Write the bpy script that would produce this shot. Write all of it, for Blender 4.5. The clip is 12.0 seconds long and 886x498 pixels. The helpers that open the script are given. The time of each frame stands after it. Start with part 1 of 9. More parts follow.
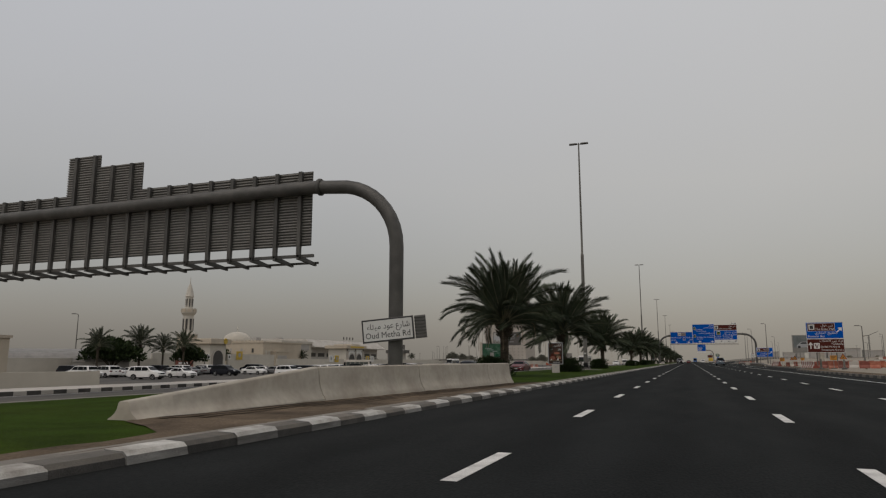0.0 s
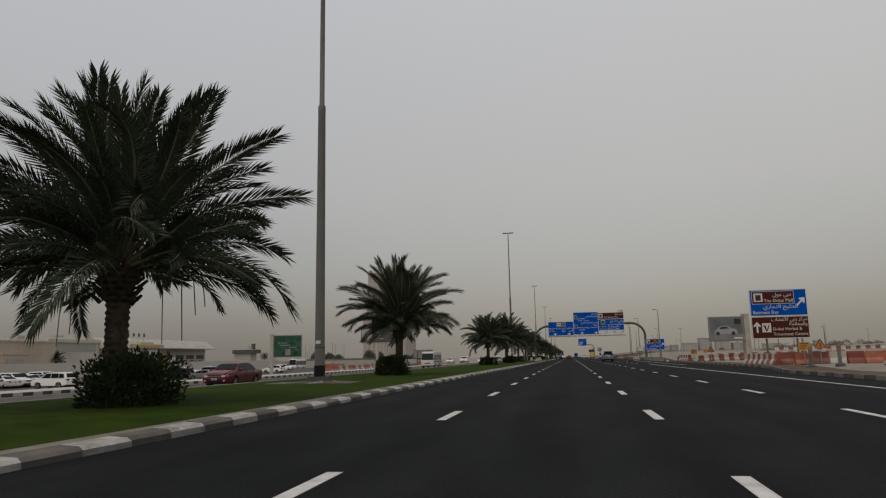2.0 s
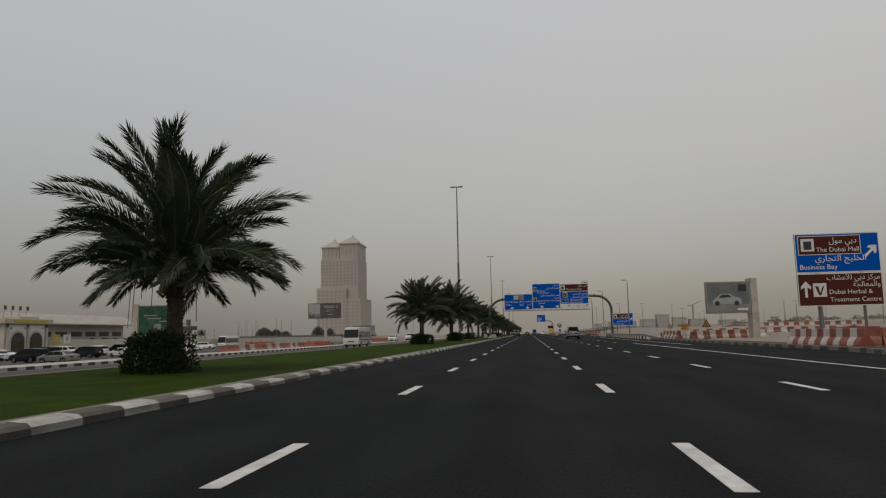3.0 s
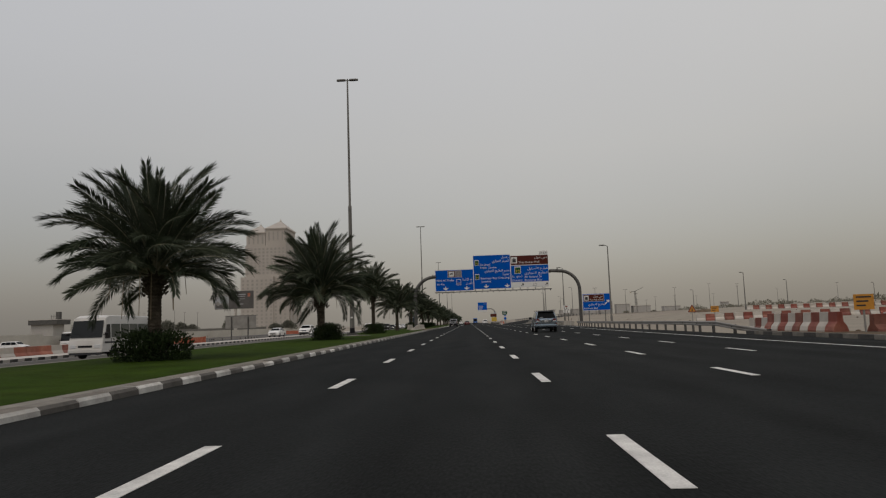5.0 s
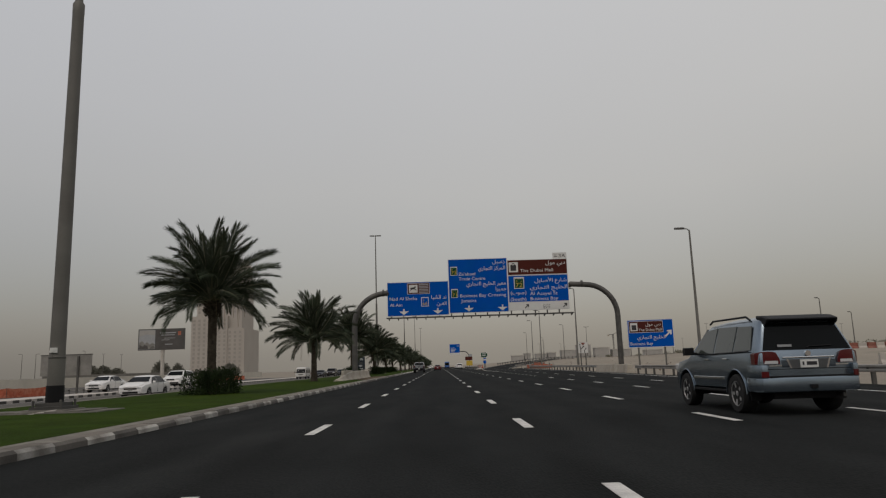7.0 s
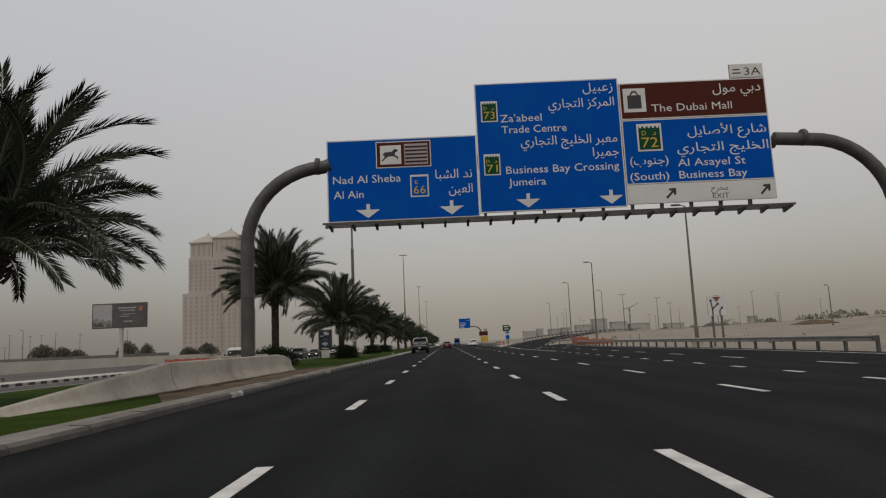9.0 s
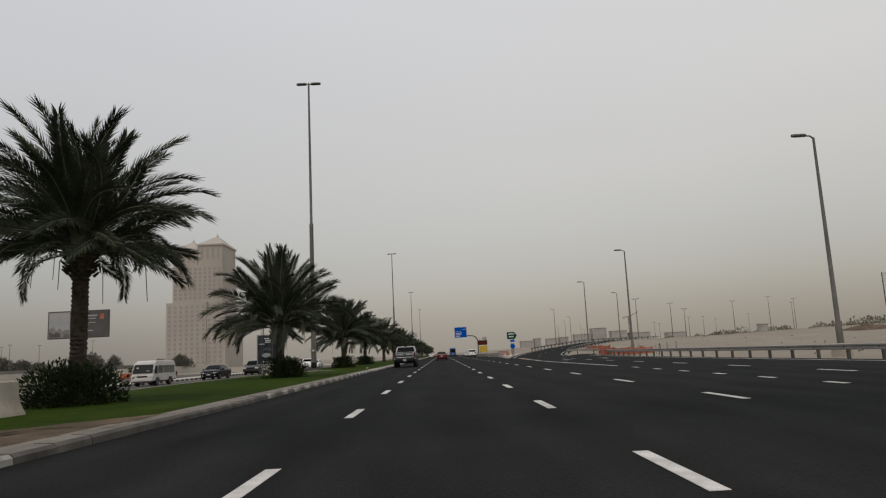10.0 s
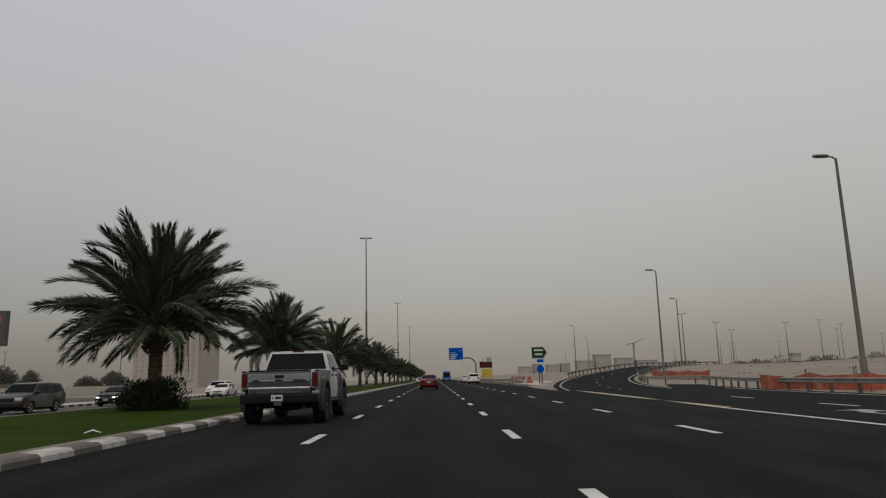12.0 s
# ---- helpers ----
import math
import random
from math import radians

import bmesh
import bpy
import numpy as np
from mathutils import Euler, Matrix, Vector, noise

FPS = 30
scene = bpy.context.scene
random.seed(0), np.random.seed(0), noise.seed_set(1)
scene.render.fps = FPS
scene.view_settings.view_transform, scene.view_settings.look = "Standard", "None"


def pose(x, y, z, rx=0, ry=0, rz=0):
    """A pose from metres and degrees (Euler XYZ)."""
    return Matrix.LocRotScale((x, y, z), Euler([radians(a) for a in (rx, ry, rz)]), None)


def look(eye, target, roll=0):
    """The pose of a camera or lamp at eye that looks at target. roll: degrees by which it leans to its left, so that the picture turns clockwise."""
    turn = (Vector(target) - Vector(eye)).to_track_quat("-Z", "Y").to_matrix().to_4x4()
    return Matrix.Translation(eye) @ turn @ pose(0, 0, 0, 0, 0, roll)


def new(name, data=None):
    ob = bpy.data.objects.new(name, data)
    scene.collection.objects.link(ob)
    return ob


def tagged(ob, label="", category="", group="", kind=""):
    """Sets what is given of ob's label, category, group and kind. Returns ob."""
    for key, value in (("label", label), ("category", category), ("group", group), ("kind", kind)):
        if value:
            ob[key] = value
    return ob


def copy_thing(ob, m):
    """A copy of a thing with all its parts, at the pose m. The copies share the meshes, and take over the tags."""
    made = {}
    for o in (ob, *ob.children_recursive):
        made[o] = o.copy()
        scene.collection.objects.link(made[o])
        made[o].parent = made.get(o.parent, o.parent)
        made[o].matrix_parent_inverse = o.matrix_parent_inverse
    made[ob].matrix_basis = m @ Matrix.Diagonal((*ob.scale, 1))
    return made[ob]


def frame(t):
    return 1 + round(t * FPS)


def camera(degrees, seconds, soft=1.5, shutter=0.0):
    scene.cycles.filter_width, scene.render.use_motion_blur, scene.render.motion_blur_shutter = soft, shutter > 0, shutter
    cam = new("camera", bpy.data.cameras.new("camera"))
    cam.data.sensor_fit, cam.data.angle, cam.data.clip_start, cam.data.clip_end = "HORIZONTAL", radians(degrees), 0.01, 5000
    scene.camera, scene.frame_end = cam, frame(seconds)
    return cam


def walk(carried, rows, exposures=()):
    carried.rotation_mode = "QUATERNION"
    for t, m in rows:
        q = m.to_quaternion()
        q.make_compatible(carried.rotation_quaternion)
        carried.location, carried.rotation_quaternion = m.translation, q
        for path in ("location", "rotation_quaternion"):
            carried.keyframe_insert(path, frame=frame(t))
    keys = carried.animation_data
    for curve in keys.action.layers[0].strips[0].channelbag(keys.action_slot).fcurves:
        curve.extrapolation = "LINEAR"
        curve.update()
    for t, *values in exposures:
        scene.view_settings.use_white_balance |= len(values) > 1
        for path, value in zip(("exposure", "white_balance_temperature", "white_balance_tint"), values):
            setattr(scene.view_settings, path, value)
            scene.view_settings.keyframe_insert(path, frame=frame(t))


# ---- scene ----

# ---- camera and its drive ----
cam = camera(65.69, 12.0, soft=1.22)
EYE = 1.054
DRIVE = [  # seconds, x, y, yaw, pitch, roll
    (0.0, 0.002, -0.000, 19.52, 9.27, -0.00),
    (0.5, 0.067, 11.868, 15.77, 7.89, 0.27),
    (1.0, 0.110, 23.758, 14.36, 8.85, 1.23),
    (1.5, 0.191, 35.295, 12.82, 9.54, 1.08),
    (2.0, 0.192, 46.468, 10.41, 9.08, 1.10),
    (2.5, 0.222, 57.688, 7.38, 8.56, 1.07),
    (3.0, 0.217, 68.661, 7.08, 7.10, 1.17),
    (5.0, 0.312, 114.076, 2.18, 6.15, 1.97),
    (5.5, 0.312, 125.287, 1.10, 6.24, 1.51),
    (6.0, 0.274, 136.788, 0.44, 6.99, 1.41),
    (6.5, 0.246, 148.243, -0.31, 9.60, 1.57),
    (7.0, 0.122, 159.169, -0.28, 9.69, 1.84),
    (9.0, -0.350, 203.880, 0.34, 7.85, 2.52),
    (9.5, -0.355, 214.783, 0.05, 8.51, 2.83),
    (10.0, -0.347, 225.808, -0.09, 8.69, 2.75),
    (10.5, -0.251, 237.269, -0.21, 9.14, 2.42),
    (11.0, -0.107, 248.498, -0.18, 10.31, 1.81),
    (11.5, 0.029, 259.827, -0.49, 10.65, 1.47),
    (12.0, 0.186, 271.140, -0.66, 10.66, 1.39),
]
EXPOSE = [(0.0, 0.0), (3.2, 0.0), (4.8, 0.07), (5.5, 0.09), (6.5, 0.13), (7.0, 0.0), (8.8, 0.10), (9.5, 0.13), (10.0, 0.30), (10.5, 0.10), (11.0, 0.0), (12.0, 0.0)]
walk(cam, [(t, pose(x, y, EYE, 90 + pitch, roll, yaw)) for t, x, y, yaw, pitch, roll in DRIVE], EXPOSE)

# ---- sky and light: a dusty, overcast midday ----
world = bpy.data.worlds.new("dusty_sky")
scene.world = world
world.use_nodes = True
wn, wl = world.node_tree.nodes, world.node_tree.links
wn.clear()
w_out = wn.new("ShaderNodeOutputWorld")
w_add = wn.new("ShaderNodeAddShader")
w_sky_bg = wn.new("ShaderNodeBackground")
w_veil_bg = wn.new("ShaderNodeBackground")
sky = wn.new("ShaderNodeTexSky")
sky.sky_type = "NISHITA"
sky.sun_disc = False
sky.sun_elevation = radians(66)
sky.sun_rotation = radians(200)
sky.air_density, sky.dust_density, sky.ozone_density = 1.0, 6.0, 1.0
w_sky_bg.inputs["Strength"].default_value = 0.05
wl.new(sky.outputs[0], w_sky_bg.inputs["Color"])
# the veil of dust: one smooth gradient from the horizon to the zenith
w_tc = wn.new("ShaderNodeTexCoord")
w_sep = wn.new("ShaderNodeSeparateXYZ")
w_ramp = wn.new("ShaderNodeValToRGB")
w_noise = wn.new("ShaderNodeTexNoise")
w_noise.inputs["Scale"].default_value = 1.6
w_noise.inputs["Detail"].default_value = 3.0
w_mix = wn.new("ShaderNodeMath")
w_mix.operation = "MULTIPLY_ADD"
w_mix.inputs[1].default_value = 0.10
wl.new(w_tc.outputs["Generated"], w_sep.inputs[0])
wl.new(w_tc.outputs["Generated"], w_noise.inputs["Vector"])
wl.new(w_noise.outputs[0], w_mix.inputs[0])
wl.new(w_sep.outputs["Z"], w_mix.inputs[2])
wl.new(w_mix.outputs[0], w_ramp.inputs[0])
stops = [(0.0, (0.215, 0.199, 0.173)), (0.12, (0.278, 0.256, 0.222)), (0.30, (0.385, 0.357, 0.309)),
         (0.60, (0.470, 0.457, 0.432)), (0.82, (0.24, 0.235, 0.227)), (1.0, (0.12, 0.117, 0.113))]
els = w_ramp.color_ramp.elements
els[0].position, els[0].color = stops[0][0], (*stops[0][1], 1)
els[1].position, els[1].color = stops[-1][0], (*stops[-1][1], 1)
for p_, c_ in stops[1:-1]:
    e_ = els.new(p_)
    e_.color = (*c_, 1)
w_veil_bg.inputs["Strength"].default_value = 1.0
# the side towards the open desert is a little lighter than the town side
w_side = wn.new("ShaderNodeMath")
w_side.operation = "MULTIPLY_ADD"
w_side.inputs[1].default_value, w_side.inputs[2].default_value = 0.12, 1.0
w_lift = wn.new("ShaderNodeMapRange")
w_lift.inputs[1].default_value, w_lift.inputs[2].default_value, w_lift.inputs[3].default_value, w_lift.inputs[4].default_value = 0.0, 0.35, 0.85, 0.0
w_sq, w_cap, w_dim, w_both = (wn.new("ShaderNodeMath") for _ in range(4))
w_sq.operation, w_cap.operation, w_dim.operation, w_both.operation = "MULTIPLY", "MINIMUM", "MULTIPLY", "SUBTRACT"
w_cap.inputs[1].default_value = 0.20
wl.new(w_sep.outputs["Z"], w_lift.inputs[0])
wl.new(w_sep.outputs["X"], w_sq.inputs[0])
wl.new(w_sep.outputs["X"], w_sq.inputs[1])
wl.new(w_sq.outputs[0], w_cap.inputs[0])
wl.new(w_cap.outputs[0], w_dim.inputs[0])
wl.new(w_lift.outputs[0], w_dim.inputs[1])
wl.new(w_sep.outputs["X"], w_side.inputs[0])
wl.new(w_side.outputs[0], w_both.inputs[0])
wl.new(w_dim.outputs[0], w_both.inputs[1])
wl.new(w_both.outputs[0], w_veil_bg.inputs["Strength"])
w_fac = wn.new("ShaderNodeMapRange")
w_fac.inputs[1].default_value, w_fac.inputs[2].default_value = -0.7, 0.5
wl.new(w_sep.outputs["X"], w_fac.inputs[0])
w_tint = wn.new("ShaderNodeMix")
w_tint.data_type = "RGBA"
w_tint.inputs[6].default_value, w_tint.inputs[7].default_value = (0.99, 0.99, 1.0, 1), (1.005, 0.985, 0.945, 1)
wl.new(w_fac.outputs[0], w_tint.inputs[0])
w_mul = wn.new("ShaderNodeMix")
w_mul.data_type, w_mul.blend_type = "RGBA", "MULTIPLY"
w_mul.inputs[0].default_value = 1.0
wl.new(w_ramp.outputs[0], w_mul.inputs[6])
wl.new(w_tint.outputs[2], w_mul.inputs[7])
wl.new(w_mul.outputs[2], w_veil_bg.inputs["Color"])
wl.new(w_sky_bg.outputs[0], w_add.inputs[0])
wl.new(w_veil_bg.outputs[0], w_add.inputs[1])
wl.new(w_add.outputs[0], w_out.inputs[0])

sun_data = bpy.data.lights.new("sun", "SUN")
sun_data.energy, sun_data.angle, sun_data.color = 0.4, radians(25), (1.0, 0.95, 0.88)
sun = new("sun", sun_data)
sun.matrix_world = look((0, 0, 60), (-10 * math.sin(radians(200)), -10 * math.cos(radians(200)), 60 - 22.5))

# ---- materials ----
def mat(name, color, rough=0.6, metal=0.0, var=0.12, scale=3.0, fine=60.0, bump=0.0, spec=0.5, rand=0.0, tint=None, tint_scale=0.4, tint_amt=0.0, coat=0.0, stretch=None):
    """A procedural surface: two scales of variation, optional second colour in patches, fine relief, change from piece to piece."""
    m = bpy.data.materials.new(name)
    m.use_nodes = True
    n, l = m.node_tree.nodes, m.node_tree.links
    b = n["Principled BSDF"]
    b.inputs["Roughness"].default_value = rough
    b.inputs["Metallic"].default_value = metal
    b.inputs["Specular IOR Level"].default_value = spec
    b.inputs["Coat Weight"].default_value = coat
    b.inputs["Coat Roughness"].default_value = 0.06
    geo = n.new("ShaderNodeNewGeometry")
    src = geo.outputs["Position"]
    if stretch:
        mp = n.new("ShaderNodeMapping")
        mp.inputs["Scale"].default_value = stretch
        l.new(src, mp.inputs["Vector"])
        src = mp.outputs[0]
    n1 = n.new("ShaderNodeTexNoise")
    n1.inputs["Scale"].default_value, n1.inputs["Detail"].default_value = scale, 5.0
    l.new(src, n1.inputs["Vector"])
    n2 = n.new("ShaderNodeTexNoise")
    n2.inputs["Scale"].default_value, n2.inputs["Detail"].default_value = fine, 2.0
    l.new(src, n2.inputs["Vector"])
    mixer = n.new("ShaderNodeMix")
    mixer.data_type = "RGBA"
    mixer.inputs[6].default_value = (*color, 1)
    mixer.inputs[7].default_value = (*(tint or [c * 0.6 for c in color]), 1)
    n3 = n.new("ShaderNodeTexNoise")
    n3.inputs["Scale"].default_value, n3.inputs["Detail"].default_value = tint_scale, 6.0
    l.new(src, n3.inputs["Vector"])
    mr = n.new("ShaderNodeMapRange")
    mr.inputs[1].default_value, mr.inputs[2].default_value = 0.42, 0.68
    mr.inputs[3].default_value, mr.inputs[4].default_value = 0.0, tint_amt
    l.new(n3.outputs[0], mr.inputs[0])
    l.new(mr.outputs[0], mixer.inputs[0])
    add = n.new("ShaderNodeMath")
    add.operation = "ADD"
    l.new(n1.outputs[0], add.inputs[0])
    l.new(n2.outputs[0], add.inputs[1])
    val = n.new("ShaderNodeMapRange")
    val.inputs[1].default_value, val.inputs[2].default_value = 0.7, 1.3
    val.inputs[3].default_value, val.inputs[4].default_value = 1 - var, 1 + var
    l.new(add.outputs[0], val.inputs[0])
    hsv = n.new("ShaderNodeHueSaturation")
    l.new(mixer.outputs[2], hsv.inputs["Color"])
    last = val.outputs[0]
    if rand:
        oi = n.new("ShaderNodeObjectInfo")
        rr = n.new("ShaderNodeMapRange")
        rr.inputs[3].default_value, rr.inputs[4].default_value = 1 - rand, 1 + rand
        l.new(oi.outputs["Random"], rr.inputs[0])
        mu = n.new("ShaderNodeMath")
        mu.operation = "MULTIPLY"
        l.new(last, mu.inputs[0])
        l.new(rr.outputs[0], mu.inputs[1])
        last = mu.outputs[0]
    l.new(last, hsv.inputs["Value"])
    l.new(hsv.outputs[0], b.inputs["Base Color"])
    if bump:
        bp = n.new("ShaderNodeBump")
        bp.inputs["Strength"].default_value = min(1.0, bump)
        bp.inputs["Distance"].default_value = 0.02
        l.new(add.outputs[0], bp.inputs["Height"])
        l.new(bp.outputs[0], b.inputs["Normal"])
    return m


def lamp_mat(name, color, strength):
    m = bpy.data.materials.new(name)
    m.use_nodes = True
    b = m.node_tree.nodes["Principled BSDF"]
    b.inputs["Base Color"].default_value = (*color, 1)
    b.inputs["Emission Color"].default_value = (*color, 1)
    b.inputs["Emission Strength"].default_value = strength
    return m


M = {}
M["asphalt"] = mat("asphalt", (0.0134, 0.0149, 0.0151), 0.93, 0, 0.36, 1.2, 45, 0.6, 0.05, tint=(0.0178, 0.0190, 0.0186), tint_scale=0.16, tint_amt=0.8, stretch=(1, 0.25, 1))
# the wheels' tracks along each lane are a little lighter, the oily middle a little darker
n_, l_ = M["asphalt"].node_tree.nodes, M["asphalt"].node_tree.links
hs_ = n_["Hue/Saturation/Value"]
ge_, se_, ph_, wa_, dp_, mu_ = n_["Geometry"], n_.new("ShaderNodeSeparateXYZ"), n_.new("ShaderNodeMath"), n_.new("ShaderNodeMath"), n_.new("ShaderNodeMath"), n_.new("ShaderNodeMath")
ph_.operation, wa_.operation, dp_.operation, mu_.operation = "MULTIPLY_ADD", "COSINE", "MULTIPLY_ADD", "MULTIPLY"
ph_.inputs[1].default_value, ph_.inputs[2].default_value = 2 * math.pi / 1.8, 2 * math.pi * 0.245 / 1.8
dp_.inputs[1].default_value, dp_.inputs[2].default_value = -0.12, 1.0
old_ = hs_.inputs["Value"].links[0].from_socket
l_.new(ge_.outputs["Position"], se_.inputs[0])
l_.new(se_.outputs["X"], ph_.inputs[0])
l_.new(ph_.outputs[0], wa_.inputs[0])
l_.new(wa_.outputs[0], dp_.inputs[0])
l_.new(dp_.outputs[0], mu_.inputs[0])
l_.new(old_, mu_.inputs[1])
l_.new(mu_.outputs[0], hs_.inputs["Value"])
M["asphalt_old"] = mat("asphalt_old", (0.085, 0.082, 0.078), 0.95, 0, 0.2, 0.8, 40, 0.4, 0.12, tint=(0.13, 0.12, 0.105), tint_scale=0.1, tint_amt=0.7, stretch=(1, 0.3, 1))
M["road_paint"] = mat("road_paint", (0.62, 0.61, 0.58), 0.6, 0, 0.2, 4, 70, 0.2, tint=(0.30, 0.29, 0.28), tint_scale=2.5, tint_amt=0.55)
M["road_paint_worn"] = mat("road_paint_worn", (0.36, 0.35, 0.34), 0.7, 0, 0.25, 4, 70, 0.2, tint=(0.10, 0.10, 0.10), tint_scale=1.5, tint_amt=0.8)
M["yellow_paint"] = mat("yellow_paint", (0.45, 0.30, 0.08), 0.65, 0, 0.2, 4, 70, 0.2, tint=(0.2, 0.17, 0.1), tint_scale=1.5, tint_amt=0.6)
M["sand"] = mat("sand", (0.250, 0.224, 0.182), 0.95, 0, 0.16, 0.3, 8, 0.6, 0.2, tint=(0.22, 0.19, 0.156), tint_scale=0.03, tint_amt=0.8)
M["sand_soil"] = mat("sand_soil", (0.125, 0.095, 0.066), 0.95, 0, 0.34, 1.5, 25, 0.9, 0.1, tint=(0.050, 0.038, 0.027), tint_scale=0.6, tint_amt=0.8)
M["grass"] = mat("grass", (0.0232, 0.0440, 0.0031), 0.95, 0, 0.40, 0.9, 34, 1.0, 0.05, tint=(0.037, 0.055, 0.0052), tint_scale=0.35, tint_amt=0.55)
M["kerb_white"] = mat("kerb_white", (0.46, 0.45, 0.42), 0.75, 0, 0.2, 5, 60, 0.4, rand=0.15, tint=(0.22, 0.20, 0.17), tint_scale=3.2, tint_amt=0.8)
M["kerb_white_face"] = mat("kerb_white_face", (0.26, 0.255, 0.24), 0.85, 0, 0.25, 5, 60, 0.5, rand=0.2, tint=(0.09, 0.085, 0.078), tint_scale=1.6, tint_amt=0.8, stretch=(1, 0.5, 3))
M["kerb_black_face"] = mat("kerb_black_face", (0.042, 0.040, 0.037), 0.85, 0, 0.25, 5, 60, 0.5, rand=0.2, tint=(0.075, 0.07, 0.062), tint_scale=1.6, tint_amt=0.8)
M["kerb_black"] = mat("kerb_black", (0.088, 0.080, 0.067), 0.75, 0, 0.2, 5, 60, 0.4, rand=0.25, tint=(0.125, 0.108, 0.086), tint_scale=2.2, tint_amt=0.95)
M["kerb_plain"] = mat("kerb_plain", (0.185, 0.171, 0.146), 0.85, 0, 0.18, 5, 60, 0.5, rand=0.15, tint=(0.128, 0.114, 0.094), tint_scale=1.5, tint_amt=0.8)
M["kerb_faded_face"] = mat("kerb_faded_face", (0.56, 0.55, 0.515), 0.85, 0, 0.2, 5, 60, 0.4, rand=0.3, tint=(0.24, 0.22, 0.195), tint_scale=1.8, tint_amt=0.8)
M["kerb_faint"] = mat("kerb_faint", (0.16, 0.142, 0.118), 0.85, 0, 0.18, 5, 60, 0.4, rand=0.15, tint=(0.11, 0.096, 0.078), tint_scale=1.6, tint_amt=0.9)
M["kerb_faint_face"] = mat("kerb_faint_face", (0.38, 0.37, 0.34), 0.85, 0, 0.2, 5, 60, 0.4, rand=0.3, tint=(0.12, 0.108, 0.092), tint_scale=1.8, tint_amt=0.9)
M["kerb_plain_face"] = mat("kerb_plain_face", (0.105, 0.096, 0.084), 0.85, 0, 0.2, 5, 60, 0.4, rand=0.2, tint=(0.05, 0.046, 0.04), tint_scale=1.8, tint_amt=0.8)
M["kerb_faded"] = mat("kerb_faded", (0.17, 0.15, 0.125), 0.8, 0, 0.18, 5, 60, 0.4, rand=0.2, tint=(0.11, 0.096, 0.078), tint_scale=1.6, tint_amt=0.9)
M["concrete"] = mat("concrete", (0.405, 0.372, 0.315), 0.9, 0, 0.10, 1.1, 7, 0.12, 0.2, tint=(0.285, 0.252, 0.205), tint_scale=0.9, tint_amt=0.75)
M["concrete_light"] = mat("concrete_light", (0.44, 0.415, 0.38), 0.88, 0, 0.1, 1.5, 40, 0.4, tint=(0.36, 0.33, 0.29), tint_scale=0.5, tint_amt=0.8)
M["steel_dark"] = mat("steel_dark", (0.068, 0.066, 0.061), 0.6, 0.25, 0.16, 2.5, 40, 0.25, tint=(0.122, 0.116, 0.105), tint_scale=1.2, tint_amt=0.6)
M["steel_galv"] = mat("steel_galv", (0.27, 0.262, 0.245), 0.55, 0.35, 0.12, 3, 40, 0.15, tint=(0.19, 0.175, 0.155), tint_scale=1.0, tint_amt=0.7)
M["pole_grey"] = mat("pole_grey", (0.130, 0.125, 0.112), 0.7, 0.1, 0.12, 1.5, 40, 0.1, tint=(0.088, 0.083, 0.073), tint_scale=0.8, tint_amt=0.6)
M["sign_back"] = mat("sign_back", (0.17, 0.165, 0.155), 0.6, 0.4, 0.12, 2, 40, 0.1, tint=(0.13, 0.125, 0.12), tint_scale=0.8, tint_amt=0.6)
M["sign_blue"] = mat("sign_blue", (0.0006, 0.072, 0.38), 0.75, 0, 0.06, 1.0, 30, 0.02, 0.05, tint=(0.001, 0.082, 0.36), tint_scale=0.8, tint_amt=0.7)
M["sign_brown"] = mat("sign_brown", (0.075, 0.020, 0.015), 0.75, 0, 0.08, 1.0, 30, 0.02, 0.06)
M["sign_white"] = mat("sign_white", (0.62, 0.62, 0.60), 0.45, 0, 0.05, 1.0, 30, 0.02, tint=(0.52, 0.51, 0.485), tint_scale=0.8, tint_amt=0.6)
M["sign_green"] = mat("sign_green", (0.008, 0.060, 0.027), 0.7, 0, 0.08, 1.0, 30, 0.02, 0.08)
M["sign_yellow"] = mat("sign_yellow", (0.48, 0.33, 0.035), 0.45, 0, 0.08, 1.0, 30, 0.02)
M["sign_orange"] = mat("sign_orange", (0.46, 0.20, 0.018), 0.5, 0, 0.1, 1.0, 30, 0.02)
M["net_orange"] = mat("net_orange", (0.36, 0.085, 0.042), 0.8, 0, 0.25, 3, 40, 0.1, tint=(0.42, 0.20, 0.13), tint_scale=1.5, tint_amt=0.7)
M["sign_grey"] = mat("sign_grey", (0.30, 0.31, 0.32), 0.5, 0, 0.08, 1.0, 30, 0.02)
M["sign_black"] = mat("sign_black", (0.018, 0.018, 0.02), 0.5, 0, 0.1, 1.0, 30, 0.02)
M["bark"] = mat("bark", (0.060, 0.049, 0.037), 0.95, 0, 0.35, 6, 40, 1.0, 0.15, tint=(0.10, 0.082, 0.062), tint_scale=3, tint_amt=0.8)
M["frond"] = mat("frond", (0.040, 0.055, 0.031), 0.62, 0, 0.35, 0.8, 12, 0, 0.30, rand=0.25, tint=(0.078, 0.088, 0.055), tint_scale=0.7, tint_amt=0.7)
M["frond_stem"] = mat("frond_stem", (0.20, 0.19, 0.125), 0.6, 0, 0.2, 2, 20, 0, 0.35)
M["frond_dry"] = mat("frond_dry", (0.20, 0.155, 0.10), 0.9, 0, 0.25, 2, 20, 0, 0.2)
M["shrub"] = mat("shrub", (0.016, 0.028, 0.0085), 0.7, 0, 0.4, 2.5, 20, 0, 0.2, tint=(0.037, 0.057, 0.017), tint_scale=1.5, tint_amt=0.8)
